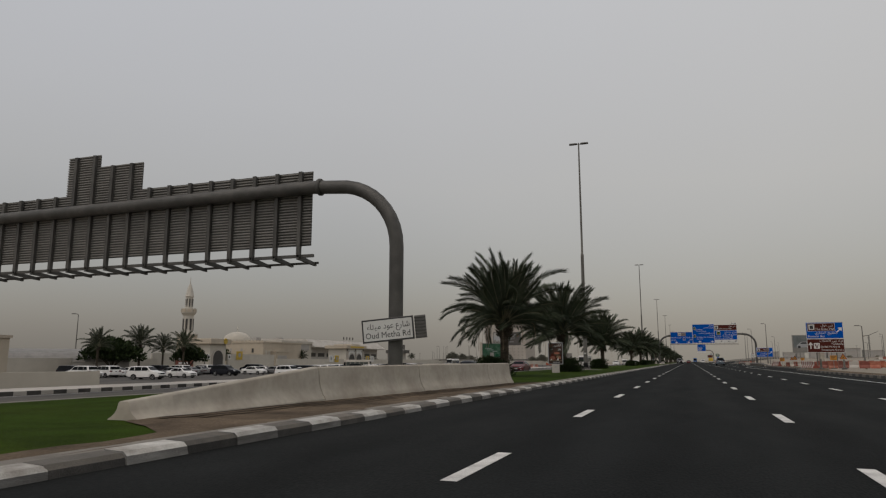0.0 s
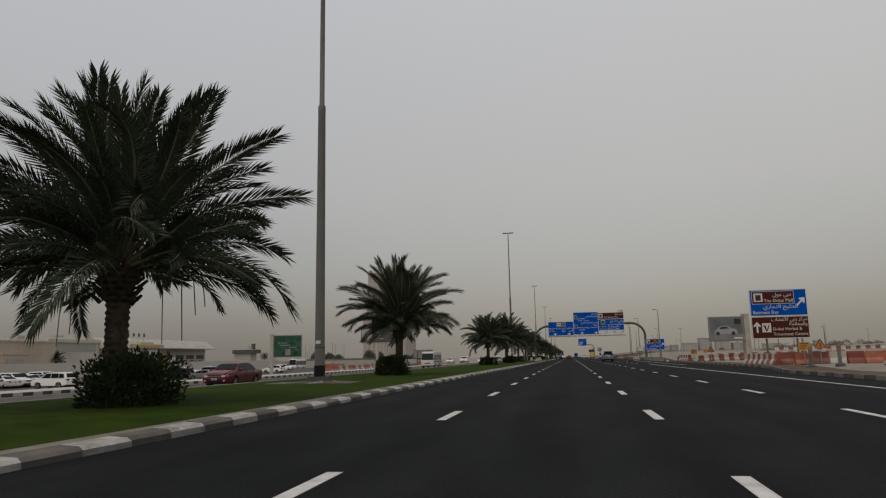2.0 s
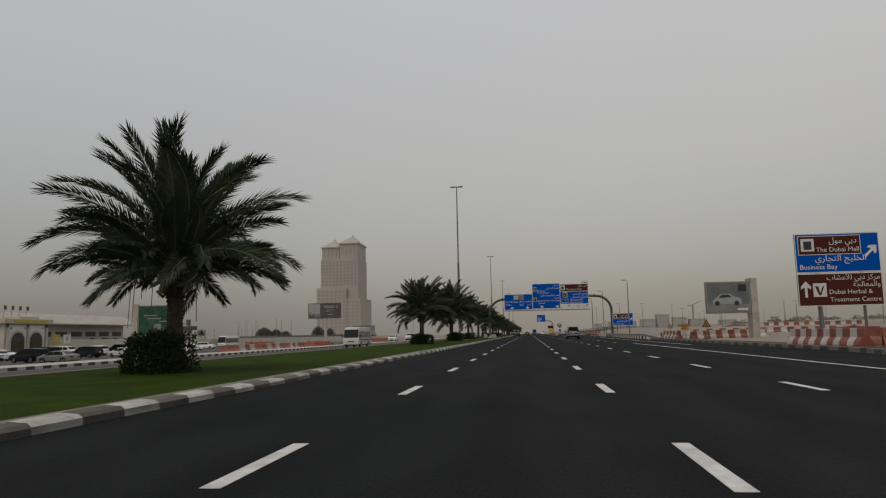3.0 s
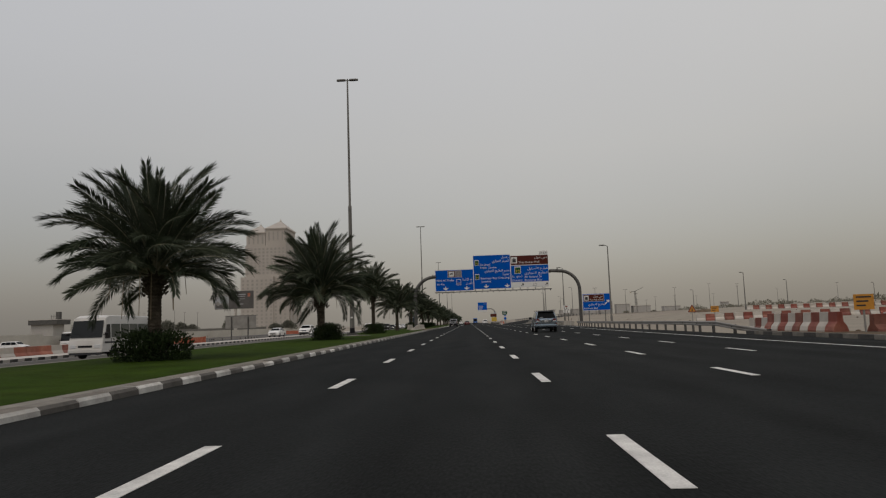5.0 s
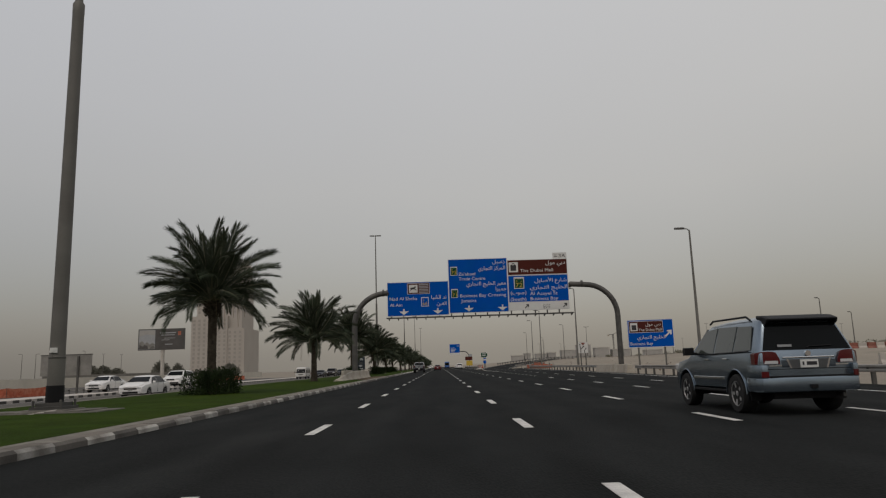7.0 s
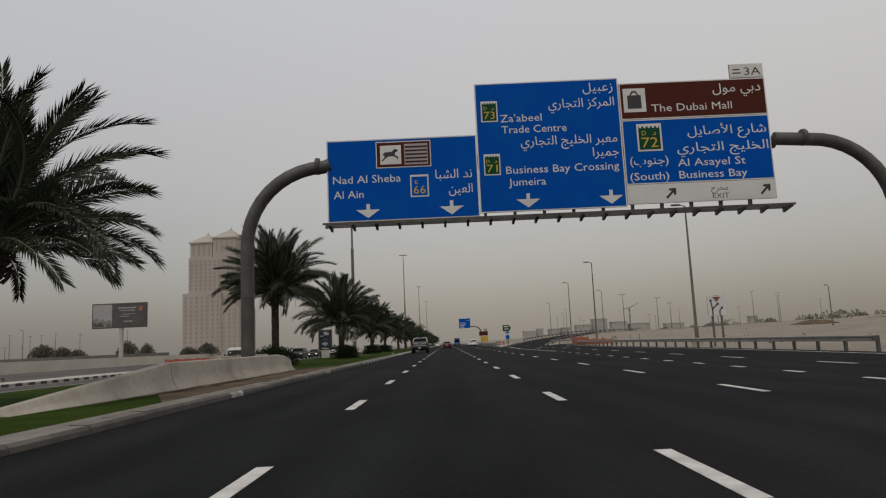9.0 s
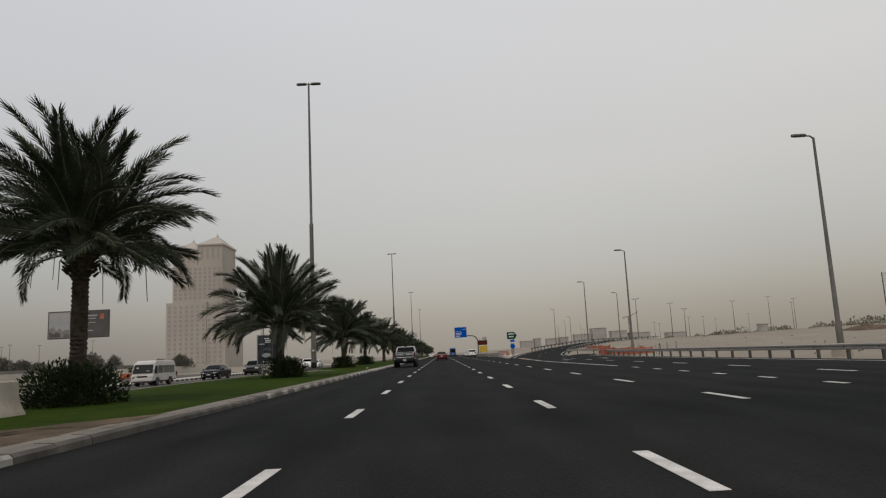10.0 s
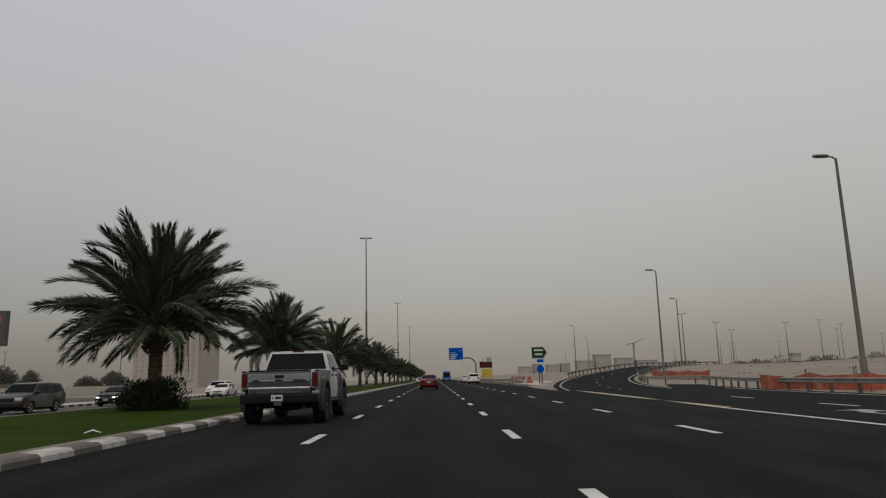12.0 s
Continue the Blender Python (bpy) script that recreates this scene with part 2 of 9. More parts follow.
M["twig"] = mat("twig", (0.09, 0.07, 0.05), 0.9, 0, 0.2)
# far foliage, lifted and greyed so the colour carries the haze
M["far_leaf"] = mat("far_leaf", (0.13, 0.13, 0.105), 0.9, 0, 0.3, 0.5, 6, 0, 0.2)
# paler, greyer leaf colour with the distance haze mixed into it
M["haze_leaf"] = mat("haze_leaf", (0.18, 0.172, 0.135), 0.95, 0, 0.2, 0.3, 4, 0, 0.1)
M["poster_green"] = mat("poster_green", (0.018, 0.065, 0.036), 0.6, 0, 0.3, 1.5, 12, 0, 0.2, tint=(0.06, 0.11, 0.08), tint_scale=1.8, tint_amt=0.7)
M["plaster"] = mat("plaster", (0.47, 0.41, 0.325), 0.9, 0, 0.08, 0.6, 20, 0.2, tint=(0.39, 0.335, 0.265), tint_scale=0.12, tint_amt=0.8)
M["plaster_pale"] = mat("plaster_pale", (0.50, 0.47, 0.41), 0.9, 0, 0.08, 0.6, 20, 0.2, tint=(0.42, 0.39, 0.335), tint_scale=0.12, tint_amt=0.8)
M["plaster_grey"] = mat("plaster_grey", (0.36, 0.345, 0.32), 0.9, 0, 0.08, 0.6, 20, 0.2, tint=(0.33, 0.31, 0.29), tint_scale=0.12, tint_amt=0.8)
M["tower_stone"] = mat("tower_stone", (0.40, 0.365, 0.325), 0.9, 0, 0.06, 0.1, 4, 0.1, tint=(0.35, 0.32, 0.285), tint_scale=0.05, tint_amt=0.8)
M["tower_glass"] = mat("tower_glass", (0.30, 0.28, 0.255), 0.4, 0, 0.1, 0.2, 4)
M["roof_sheet"] = mat("roof_sheet", (0.33, 0.32, 0.30), 0.7, 0.1, 0.1, 0.5, 12)
M["dark_opening"] = mat("dark_opening", (0.05, 0.047, 0.043), 0.7, 0, 0.2, 1, 10)
M["barrier_red"] = mat("barrier_red", (0.165, 0.036, 0.022), 0.6, 0, 0.2, 2, 30, 0.1, rand=0.25, tint=(0.22, 0.095, 0.062), tint_scale=1.0, tint_amt=0.7)
M["barrier_orange"] = mat("barrier_orange", (0.33, 0.088, 0.046), 0.6, 0, 0.2, 2, 30, 0.1, rand=0.2, tint=(0.34, 0.17, 0.115), tint_scale=1.0, tint_amt=0.6)
M["barrier_white"] = mat("barrier_white", (0.42, 0.39, 0.35), 0.6, 0, 0.12, 2, 30, 0.1, rand=0.12, tint=(0.42, 0.37, 0.31), tint_scale=1.2, tint_amt=0.8)
M["paint_silver"] = mat("paint_silver", (0.205, 0.25, 0.295), 0.24, 0.85, 0.05, 1, 90, 0, 0.5, coat=0.2)
M["paint_pickup"] = mat("paint_pickup", (0.37, 0.38, 0.395), 0.24, 0.75, 0.05, 1, 90, 0, 0.5, coat=0.2)
M["paint_white"] = mat("paint_white", (0.70, 0.69, 0.67), 0.35, 0, 0.04, 1, 40, 0, 0.5, coat=0.6)
M["paint_bus"] = mat("paint_bus", (0.54, 0.525, 0.50), 0.4, 0, 0.06, 1, 30, 0, 0.4, tint=(0.44, 0.42, 0.38), tint_scale=0.8, tint_amt=0.6)
M["paint_red"] = mat("paint_red", (0.10, 0.008, 0.009), 0.32, 0, 0.05, 1, 40, 0, 0.3, coat=0.25)
M["paint_dark"] = mat("paint_dark", (0.006, 0.0065, 0.010), 0.16, 0, 0.05, 1, 40, 0, 0.16)
M["paint_grey"] = mat("paint_grey", (0.19, 0.19, 0.19), 0.32, 0.35, 0.05, 1, 40, 0, 0.5, coat=0.25)
M["paint_brown"] = mat("paint_brown", (0.026, 0.020, 0.017), 0.25, 0.2, 0.05, 1, 40, 0, 0.3, coat=0.2)
M["paint_blue"] = mat("paint_blue", (0.03, 0.10, 0.30), 0.4, 0, 0.06, 1, 40, 0, 0.5, coat=0.4)
M["car_glass"] = mat("car_glass", (0.004, 0.005, 0.0055), 0.05, 0, 0.02, 1, 10, 0, 0.09)
# base colour lifted to stand for daylight seen through the side windows
M["glass_pale"] = mat("glass_pale", (0.050, 0.058, 0.052), 0.08, 0, 0.05, 0.6, 3, 0, 0.4)
M["windscreen_glass"] = mat("windscreen_glass", (0.010, 0.012, 0.0125), 0.06, 0, 0.05, 0.6, 3, 0, 0.2)
M["graphite"] = mat("graphite", (0.105, 0.11, 0.115), 0.35, 0.6, 0.06, 1, 60, 0, 0.5, coat=0.2)
M["flare_grey"] = mat("flare_grey", (0.040, 0.041, 0.044), 0.6, 0, 0.1, 3, 60, 0.05, 0.3)
M["slab_grey"] = mat("slab_grey", (0.15, 0.142, 0.125), 0.9, 0, 0.22, 2, 30, 0.4, 0.2, tint=(0.075, 0.07, 0.06), tint_scale=1.2, tint_amt=0.8)
M["rubber"] = mat("rubber", (0.018, 0.018, 0.018), 0.85, 0, 0.2, 6, 60, 0.2, 0.3)
M["trim_black"] = mat("trim_black", (0.008, 0.008, 0.009), 0.55, 0, 0.2, 4, 60, 0.1, 0.2)
M["rim"] = mat("rim", (0.50, 0.50, 0.50), 0.35, 0.7, 0.08, 4, 60)
M["rim_dark"] = mat("rim_dark", (0.03, 0.03, 0.032), 0.45, 0.3, 0.1, 4, 60)
M["chrome"] = mat("chrome", (0.75, 0.76, 0.77), 0.14, 1.0, 0.03, 4, 60)
M["tail_red"] = mat("tail_red", (0.085, 0.006, 0.007), 0.2, 0, 0.1, 4, 20, 0, 0.35, coat=0.15)
M["lamp_clear"] = mat("lamp_clear", (0.62, 0.63, 0.64), 0.12, 0.2, 0.05, 4, 20, 0, 0.6, coat=0.5)
M["plate"] = mat("plate", (0.66, 0.66, 0.64), 0.5, 0, 0.05)
M["headlamp_on"] = lamp_mat("headlamp_on", (1.0, 0.93, 0.82), 1.2)
M["poster_blue"] = mat("poster_blue", (0.016, 0.024, 0.036), 0.35, 0, 0.3, 1.2, 20, 0, 0.3, tint=(0.05, 0.06, 0.07), tint_scale=1.6, tint_amt=0.8)
M["poster_brown"] = mat("poster_brown", (0.026, 0.019, 0.016), 0.35, 0, 0.3, 1.2, 20, 0, 0.3, tint=(0.07, 0.03, 0.02), tint_scale=1.8, tint_amt=0.8)
M["poster_grey"] = mat("poster_grey", (0.085, 0.080, 0.076), 0.6, 0, 0.2, 0.5, 10, 0, 0.2)
M["poster_mist"] = mat("poster_mist", (0.125, 0.14, 0.14), 0.5, 0, 0.2, 0.8, 10, 0, 0.2, tint=(0.20, 0.215, 0.215), tint_scale=0.5, tint_amt=0.8)
M["paint_dusty"] = mat("paint_dusty", (0.44, 0.41, 0.36), 0.55, 0, 0.12, 0.8, 20, 0, 0.3, tint=(0.34, 0.31, 0.26), tint_scale=0.9, tint_amt=0.7)
M["sign_slat"] = mat("sign_slat", (0.23, 0.222, 0.205), 0.65, 0.2, 0.15, 2, 40, 0.1, tint=(0.16, 0.152, 0.14), tint_scale=0.8, tint_amt=0.7)
M["rut_soil"] = mat("rut_soil", (0.030, 0.023, 0.017), 0.95, 0, 0.3, 3, 30, 0.6, 0.1)

# ---- building helpers ----
class Geo:
    """Vertices and faces of one mesh, gathered piece by piece."""

    def __init__(self):
        self.v, self.f = [], []

    def add(self, verts, faces):
        o = len(self.v)
        self.v.extend(verts)
        self.f.extend([tuple(i + o for i in f) for f in faces])
        return self

    def box(self, x0, x1, y0, y1, z0, z1):
        return self.add([(x0, y0, z0), (x1, y0, z0), (x1, y1, z0), (x0, y1, z0), (x0, y0, z1), (x1, y0, z1), (x1, y1, z1), (x0, y1, z1)],
                        [(0, 3, 2, 1), (4, 5, 6, 7), (0, 1, 5, 4), (1, 2, 6, 5), (2, 3, 7, 6), (3, 0, 4, 7)])

    def prism(self, poly, axis, lo, hi):
        """A polygon, given in the two other axes in order, drawn out along an axis."""
        def p(a, b, c):
            return {"x": (c, a, b), "y": (a, c, b), "z": (a, b, c)}[axis]
        n = len(poly)
        vs = [p(a, b, lo) for a, b in poly] + [p(a, b, hi) for a, b in poly]
        fs = [tuple(range(n - 1, -1, -1)), tuple(range(n, 2 * n))] + [(i, (i + 1) % n, (i + 1) % n + n, i + n) for i in range(n)]
        return self.add(vs, fs)

    def tube(self, pts, r, n=8, caps=True):
        pts = [Vector(p) for p in pts]
        rs = r if isinstance(r, (list, tuple)) else [r] * len(pts)
        vs, fs = [], []
        side = None
        for i, p in enumerate(pts):
            d = (pts[min(i + 1, len(pts) - 1)] - pts[max(i - 1, 0)]).normalized()
            if side is None:
                side = d.cross(Vector((0, 0, 1)) if abs(d.z) < 0.9 else Vector((0, 1, 0))).normalized()
            else:
                side = (side - d * side.dot(d)).normalized()
            up = side.cross(d)
            for k in range(n):
                a = 2 * math.pi * k / n
                vs.append(tuple(p + (side * math.cos(a) + up * math.sin(a)) * rs[i]))
        for i in range(len(pts) - 1):
            for k in range(n):
                k2 = (k + 1) % n
                fs.append((i * n + k, i * n + k2, (i + 1) * n + k2, (i + 1) * n + k))
        if caps:
            fs.append(tuple(range(n - 1, -1, -1)))
            fs.append(tuple((len(pts) - 1) * n + k for k in range(n)))
        return self.add(vs, fs)

    def lathe(self, prof, n=16, c=(0, 0, 0), axis="z"):
        vs, fs = [], []
        for r, h in prof:
            for k in range(n):
                a = 2 * math.pi * k / n
                u, w = r * math.cos(a), r * math.sin(a)
                q = {"z": (u, w, h), "x": (h, u, w), "y": (w, h, u)}[axis]
                vs.append((q[0] + c[0], q[1] + c[1], q[2] + c[2]))
        for i in range(len(prof) - 1):
            for k in range(n):
                k2 = (k + 1) % n
                fs.append((i * n + k, i * n + k2, (i + 1) * n + k2, (i + 1) * n + k))
        fs.append(tuple(range(n - 1, -1, -1)))
        fs.append(tuple((len(prof) - 1) * n + k for k in range(n)))
        return self.add(vs, fs)

    def loft(self, rings, caps=True, closed=True):
        n = len(rings[0])
        vs = [p for r in rings for p in r]
        fs = []
        for i in range(len(rings) - 1):
            for k in range(n if closed else n - 1):
                k2 = (k + 1) % n
                fs.append((i * n + k, i * n + k2, (i + 1) * n + k2, (i + 1) * n + k))
        if caps:
            fs.append(tuple(range(n - 1, -1, -1)))
            fs.append(tuple((len(rings) - 1) * n + k for k in range(n)))
        return self.add(vs, fs)

    def moved(self, m):
        self.v = [tuple(m @ Vector(p)) for p in self.v]
        return self

    def plus(self, other, m=None):
        return self.add([tuple(m @ Vector(p)) for p in other.v] if m else other.v, other.f)

    def mesh(self, name, material, smooth=0, bevel=0.0, fix=True):
        me = bpy.data.meshes.new(name)
        me.from_pydata(self.v, [], self.f)
        if fix or bevel:
            bm = bmesh.new()
            bm.from_mesh(me)
            if fix:
                bmesh.ops.recalc_face_normals(bm, faces=bm.faces[:])
            if bevel:
                sharp = [e for e in bm.edges if len(e.link_faces) == 2 and e.calc_face_angle(0) > 0.6]
                bmesh.ops.bevel(bm, geom=sharp, offset=bevel, segments=2, affect="EDGES", profile=0.6, clamp_overlap=True)
            bm.to_mesh(me)
            bm.free()
        if smooth:
            me.polygons.foreach_set("use_smooth", [True] * len(me.polygons))
            me.set_sharp_from_angle(angle=radians(smooth))
        me.materials.append(M[material])
        return me


def part(name, geo, material, parent=None, label="", smooth=0, bevel=0.0, at=None, fix=True):
    """One mesh object, under a thing or a part where a parent is given."""
    ob = new(name, geo.mesh(name, material, smooth, bevel, fix))
    if parent:
        ob.parent = parent
    if at is not None:
        ob.matrix_basis = at
    if label:
        ob["label"] = label
    return ob


def thing(name, label, category, group="", at=None, kind=""):
    ob = new(name)
    ob.empty_display_size = 0.2
    if at is not None:
        ob.matrix_basis = at
    return tagged(ob, label, category, group, kind)


def structure(name, geo, material, label, category="", smooth=0, bevel=0.0, fix=True):
    return tagged(part(name, geo, material, None, "", smooth, bevel, None, fix), label, category, "", "structure")


def carve(ob, cutter):
    """Cuts the shape of a Geo out of a mesh object for good."""
    tmp = new("cutter", cutter.mesh("cutter", "trim_black"))
    tmp.parent = ob.parent
    mod = ob.modifiers.new("cut", "BOOLEAN")
    mod.object, mod.solver, mod.operation = tmp, "EXACT", "DIFFERENCE"
    bpy.context.view_layer.update()
    cut = bpy.data.meshes.new_from_object(ob.evaluated_get(bpy.context.evaluated_depsgraph_get()))
    ob.modifiers.clear()
    ob.data = cut
    me = tmp.data
    bpy.data.objects.remove(tmp)
    bpy.data.meshes.remove(me)


# Arabic letters in the shapes they take in a word, written from right to left
JOIN = dict(zip("ابةتثجحخدذرزسشصضطظعغفقكلمنهوىي", [
    (0xFE8D, 2), (0xFE8F, 4), (0xFE93, 2), (0xFE95, 4), (0xFE99, 4), (0xFE9D, 4), (0xFEA1, 4), (0xFEA5, 4), (0xFEA9, 2), (0xFEAB, 2),
    (0xFEAD, 2), (0xFEAF, 2), (0xFEB1, 4), (0xFEB5, 4), (0xFEB9, 4), (0xFEBD, 4), (0xFEC1, 4), (0xFEC5, 4), (0xFEC9, 4), (0xFECD, 4),
    (0xFED1, 4), (0xFED5, 4), (0xFED9, 4), (0xFEDD, 4), (0xFEE1, 4), (0xFEE5, 4), (0xFEE9, 4), (0xFEED, 2), (0xFEEF, 2), (0xFEF1, 4)]))
JOIN["أ"], JOIN["ء"], JOIN["\u0001"], JOIN["\u0002"] = (0xFE83, 2), (0xFE80, 1), (0xFEFB, 2), (0xFEF7, 2)


def arabic(s):
    s = s.replace("لا", "\u0001").replace("لأ", "\u0002")
    out = []
    for i, ch in enumerate(s):
        if ch not in JOIN:
            out.append({"(": ")", ")": "("}.get(ch, ch))
            continue
        code, forms = JOIN[ch]
        before = i > 0 and JOIN.get(s[i - 1], (0, 0))[1] == 4
        after = forms == 4 and i + 1 < len(s) and JOIN.get(s[i + 1], (0, 0))[1] >= 2
        k = (3 if after else 1) if before and forms >= 2 else (2 if after else 0)
        out.append(chr(code + k))
    return "".join(reversed(out))


def lettering(s, x, z, size, width=0.0, right=False, depth=0.004):
    """Flat letters in the xz plane facing -y, baseline at z; width: the length that the line is fitted to."""
    if any("\u0600" <= ch <= "\u06ff" for ch in s):
        s = arabic(s)
    cu = bpy.data.curves.new("letters", "FONT")
    cu.body, cu.size, cu.extrude, cu.resolution_u = s, size * 1.37, depth / 2, 2
    tmp = bpy.data.objects.new("letters", cu)
    me = bpy.data.meshes.new_from_object(tmp)
    g = Geo()
    if len(me.vertices):
        co = [v.co for v in me.vertices]
        x0, x1 = min(c.x for c in co), max(c.x for c in co)
        k = width / (x1 - x0) if width else 1.0
        off = (x - (x1 - x0) * k) if right else x
        g.add([(off + (c.x - x0) * k, -c.z, z + c.y) for c in co], [tuple(p.vertices) for p in me.polygons])
    bpy.data.meshes.remove(me)
    bpy.data.objects.remove(tmp)
    bpy.data.curves.remove(cu)
    return g


def flat(poly, y, t=0.004):
    """A thin sheet shape in the xz plane."""
    return Geo().prism(poly, "y", y - t, y)


def rect(x0, x1, z0, z1):
    return [(x0, z0), (x1, z0), (x1, z1), (x0, z1)]


def arrow_down(x, z, s):
    return [(x - .09 * s, z + .42 * s), (x + .09 * s, z + .42 * s), (x + .09 * s, z + .12 * s), (x + .62 * s, z + .12 * s),
            (x, z - .32 * s), (x - .62 * s, z + .12 * s), (x - .09 * s, z + .12 * s)]


def arrow_turned(x, z, s, deg):
    pts = [(-.08, -.5), (.08, -.5), (.08, .12), (.3, .0), (.3, .18), (0, .5), (-.3, .18), (-.3, .0), (-.08, .12)]
    c_, s_ = math.cos(radians(deg)), math.sin(radians(deg))
    return [(x + s * (a * c_ + b * s_), z + s * (-a * s_ + b * c_)) for a, b in pts]

# ---- ground, roads, median ----
def strip(edge_a, edge_b, z=0.0):
    """A surface between two edges, given as (x, y[, z]) from start to end."""
    g = Geo()
    for (a, b) in zip(edge_a, edge_b):
        g.v.append((a[0], a[1], a[2] if len(a) > 2 else z))
        g.v.append((b[0], b[1], b[2] if len(b) > 2 else z))
    g.f = [(2 * i, 2 * i + 1, 2 * i + 3, 2 * i + 2) for i in range(len(edge_a) - 1)]
    return g


OPP = -0.36      # the oncoming carriageway lies a little lower
LOT = -1.35      # the parking ground beyond it


def smooth_step(a, b, x):
    t = max(0.0, min(1.0, (x - a) / (b - a)))
    return t * t * (3 - 2 * t)


def right_edge(y):
    """x of the right edge of the asphalt."""
    pts = [(-80, 10.9), (84, 10.9), (98, 13.6), (150, 14.0), (200, 15.0), (250, 17.4), (275, 17.4), (290, 17.9), (306, 18.7), (320, 20.4), (345, 26.5)]
    for (a, xa), (b, xb) in zip(pts, pts[1:]):
        if y <= b:
            return xa + (xb - xa) * max(0.0, (y - a) / (b - a))
    return 10.9


def land(x, y):
    """Height of the natural ground."""
    z = -0.10
    z += (LOT + 0.05) * smooth_step(-27, -62, x) - 0.36 * (smooth_step(-14.6, -15.2, x) - smooth_step(-27, -62, x)) * 1.0
    if x > 16:
        z += 0.2 * smooth_step(15.8, 19, x) * smooth_step(270, 225, y)
        hump = noise.noise(Vector((x * 0.018, y * 0.018, 3.0)))
        z += smooth_step(22, 52, x) * (0.15 + 0.5 * max(0, hump)) + smooth_step(60, 190, x) * (1.2 + 1.3 * hump)
        z += 1.9 * smooth_step(150, 330, x) + 0.8 * smooth_step(45, 110, x) * smooth_step(330, 470, y)
        z += 2.0 * smooth_step(14, 40, x) * smooth_step(310, 395, y)
        z += 1.3 * smooth_step(38, 54, x) * smooth_step(120, 95, x) * smooth_step(224, 252, y) * smooth_step(330, 290, y)
    z += 0.06 * noise.noise(Vector((x * 0.15, y * 0.15, 0))) * smooth_step(15, 22, abs(x - 2) - 4)
    return z


gx = [-3000, -1500, -800, -450, -300, -220, -160, -120, -95, -80, -70, -62, -55, -48, -42, -36, -31, -27.5, -26.4, -20, -15.3, -14.6, -5, 5, 12]
gx += [14.5 + 2.2 * i for i in range(40)] + [110, 125, 145, 170, 200, 240, 290, 350, 430, 600, 900, 1500, 3000]
gy = [-600, -300, -150, -80, -40] + [-20 + 6 * i for i in range(110)] + [660, 700, 760, 850, 1000, 1300, 2000, 3500]
gr = Geo()
gr.v = [(x, y, land(x, y)) for y in gy for x in gx]
nx = len(gx)
gr.f = [(j * nx + i, j * nx + i + 1, (j + 1) * nx + i + 1, (j + 1) * nx + i) for j in range(len(gy) - 1) for i in range(nx - 1)]
structure("ground", gr, "sand", "wide flat pale desert sand stretching to a hazy horizon", "ground", smooth=60, fix=False)

ys = list(range(-80, 340, 6))
structure("road", strip([(-5.55, y) for y in ys] + [(-5.55, 345), (-5.55, 900)], [(right_edge(y), y) for y in ys] + [(11.0, 345), (11.0, 900)]), "asphalt",
          "smooth dark asphalt highway with several lanes", "road", fix=False)

# the exit ramp, which bends away to the right and climbs
RAMP = [(12.2, 318, 0.0), (14.5, 334, 0.15), (19.0, 352, 0.6), (27.0, 371, 1.35), (38.0, 388, 2.0), (53.0, 403, 2.35), (73.0, 416, 2.6), (99.0, 427, 2.8), (135.0, 436, 3.0), (190, 444, 3.3)]
RAMP = [(x, y, max(z, land(x, y) + 0.2) if y > 340 else z) for x, y, z in RAMP]


def ramp_side(off, dz=0.0):
    out = []
    for i, p in enumerate(RAMP):
        a, b = RAMP[max(i - 1, 0)], RAMP[min(i + 1, len(RAMP) - 1)]
        d = Vector((b[0] - a[0], b[1] - a[1], 0)).normalized()
        out.append((p[0] + d.y * off, p[1] - d.x * off, p[2] + dz))
    return out


def dense(pts, n=6):
    out = []
    for i in range(len(pts) - 1):
        p0, p1, p2, p3 = (Vector(pts[max(0, min(len(pts) - 1, j))]) for j in (i - 1, i, i + 1, i + 2))
        for k in range(n):
            t = k / n
            out.append(tuple(0.5 * ((2 * p1) + (-p0 + p2) * t + (2 * p0 - 5 * p1 + 4 * p2 - p3) * t * t + (-p0 + 3 * p1 - 3 * p2 + p3) * t ** 3)))
    return out + [tuple(pts[-1])]


rl, rr = dense(ramp_side(-3.6, 0.012)), dense(ramp_side(4.2, 0.012))
structure("ramp_road", strip(rl, rr), "asphalt", "dark asphalt exit ramp bending away and climbing", "road", fix=False)
bank = Geo()
for side, out in ((dense(ramp_side(-3.6, -0.01)), dense(ramp_side(-9.5))), (dense(ramp_side(4.2, -0.01)), dense(ramp_side(11.0)))):
    bank.plus(strip(side, [(p[0], p[1], -0.3) for p in out]))
structure("ramp_bank", bank, "sand", "sloping sand bank that carries the exit ramp", "bank", smooth=60, fix=False)

# median: raised grass, soil, kerbs
def grass_z(x, y):
    return 0.118 + 0.012 * math.sin(math.pi * (x + 14.6) / 8.7) + 0.016 * noise.noise(Vector((x * 0.6, y * 0.6, 5)))


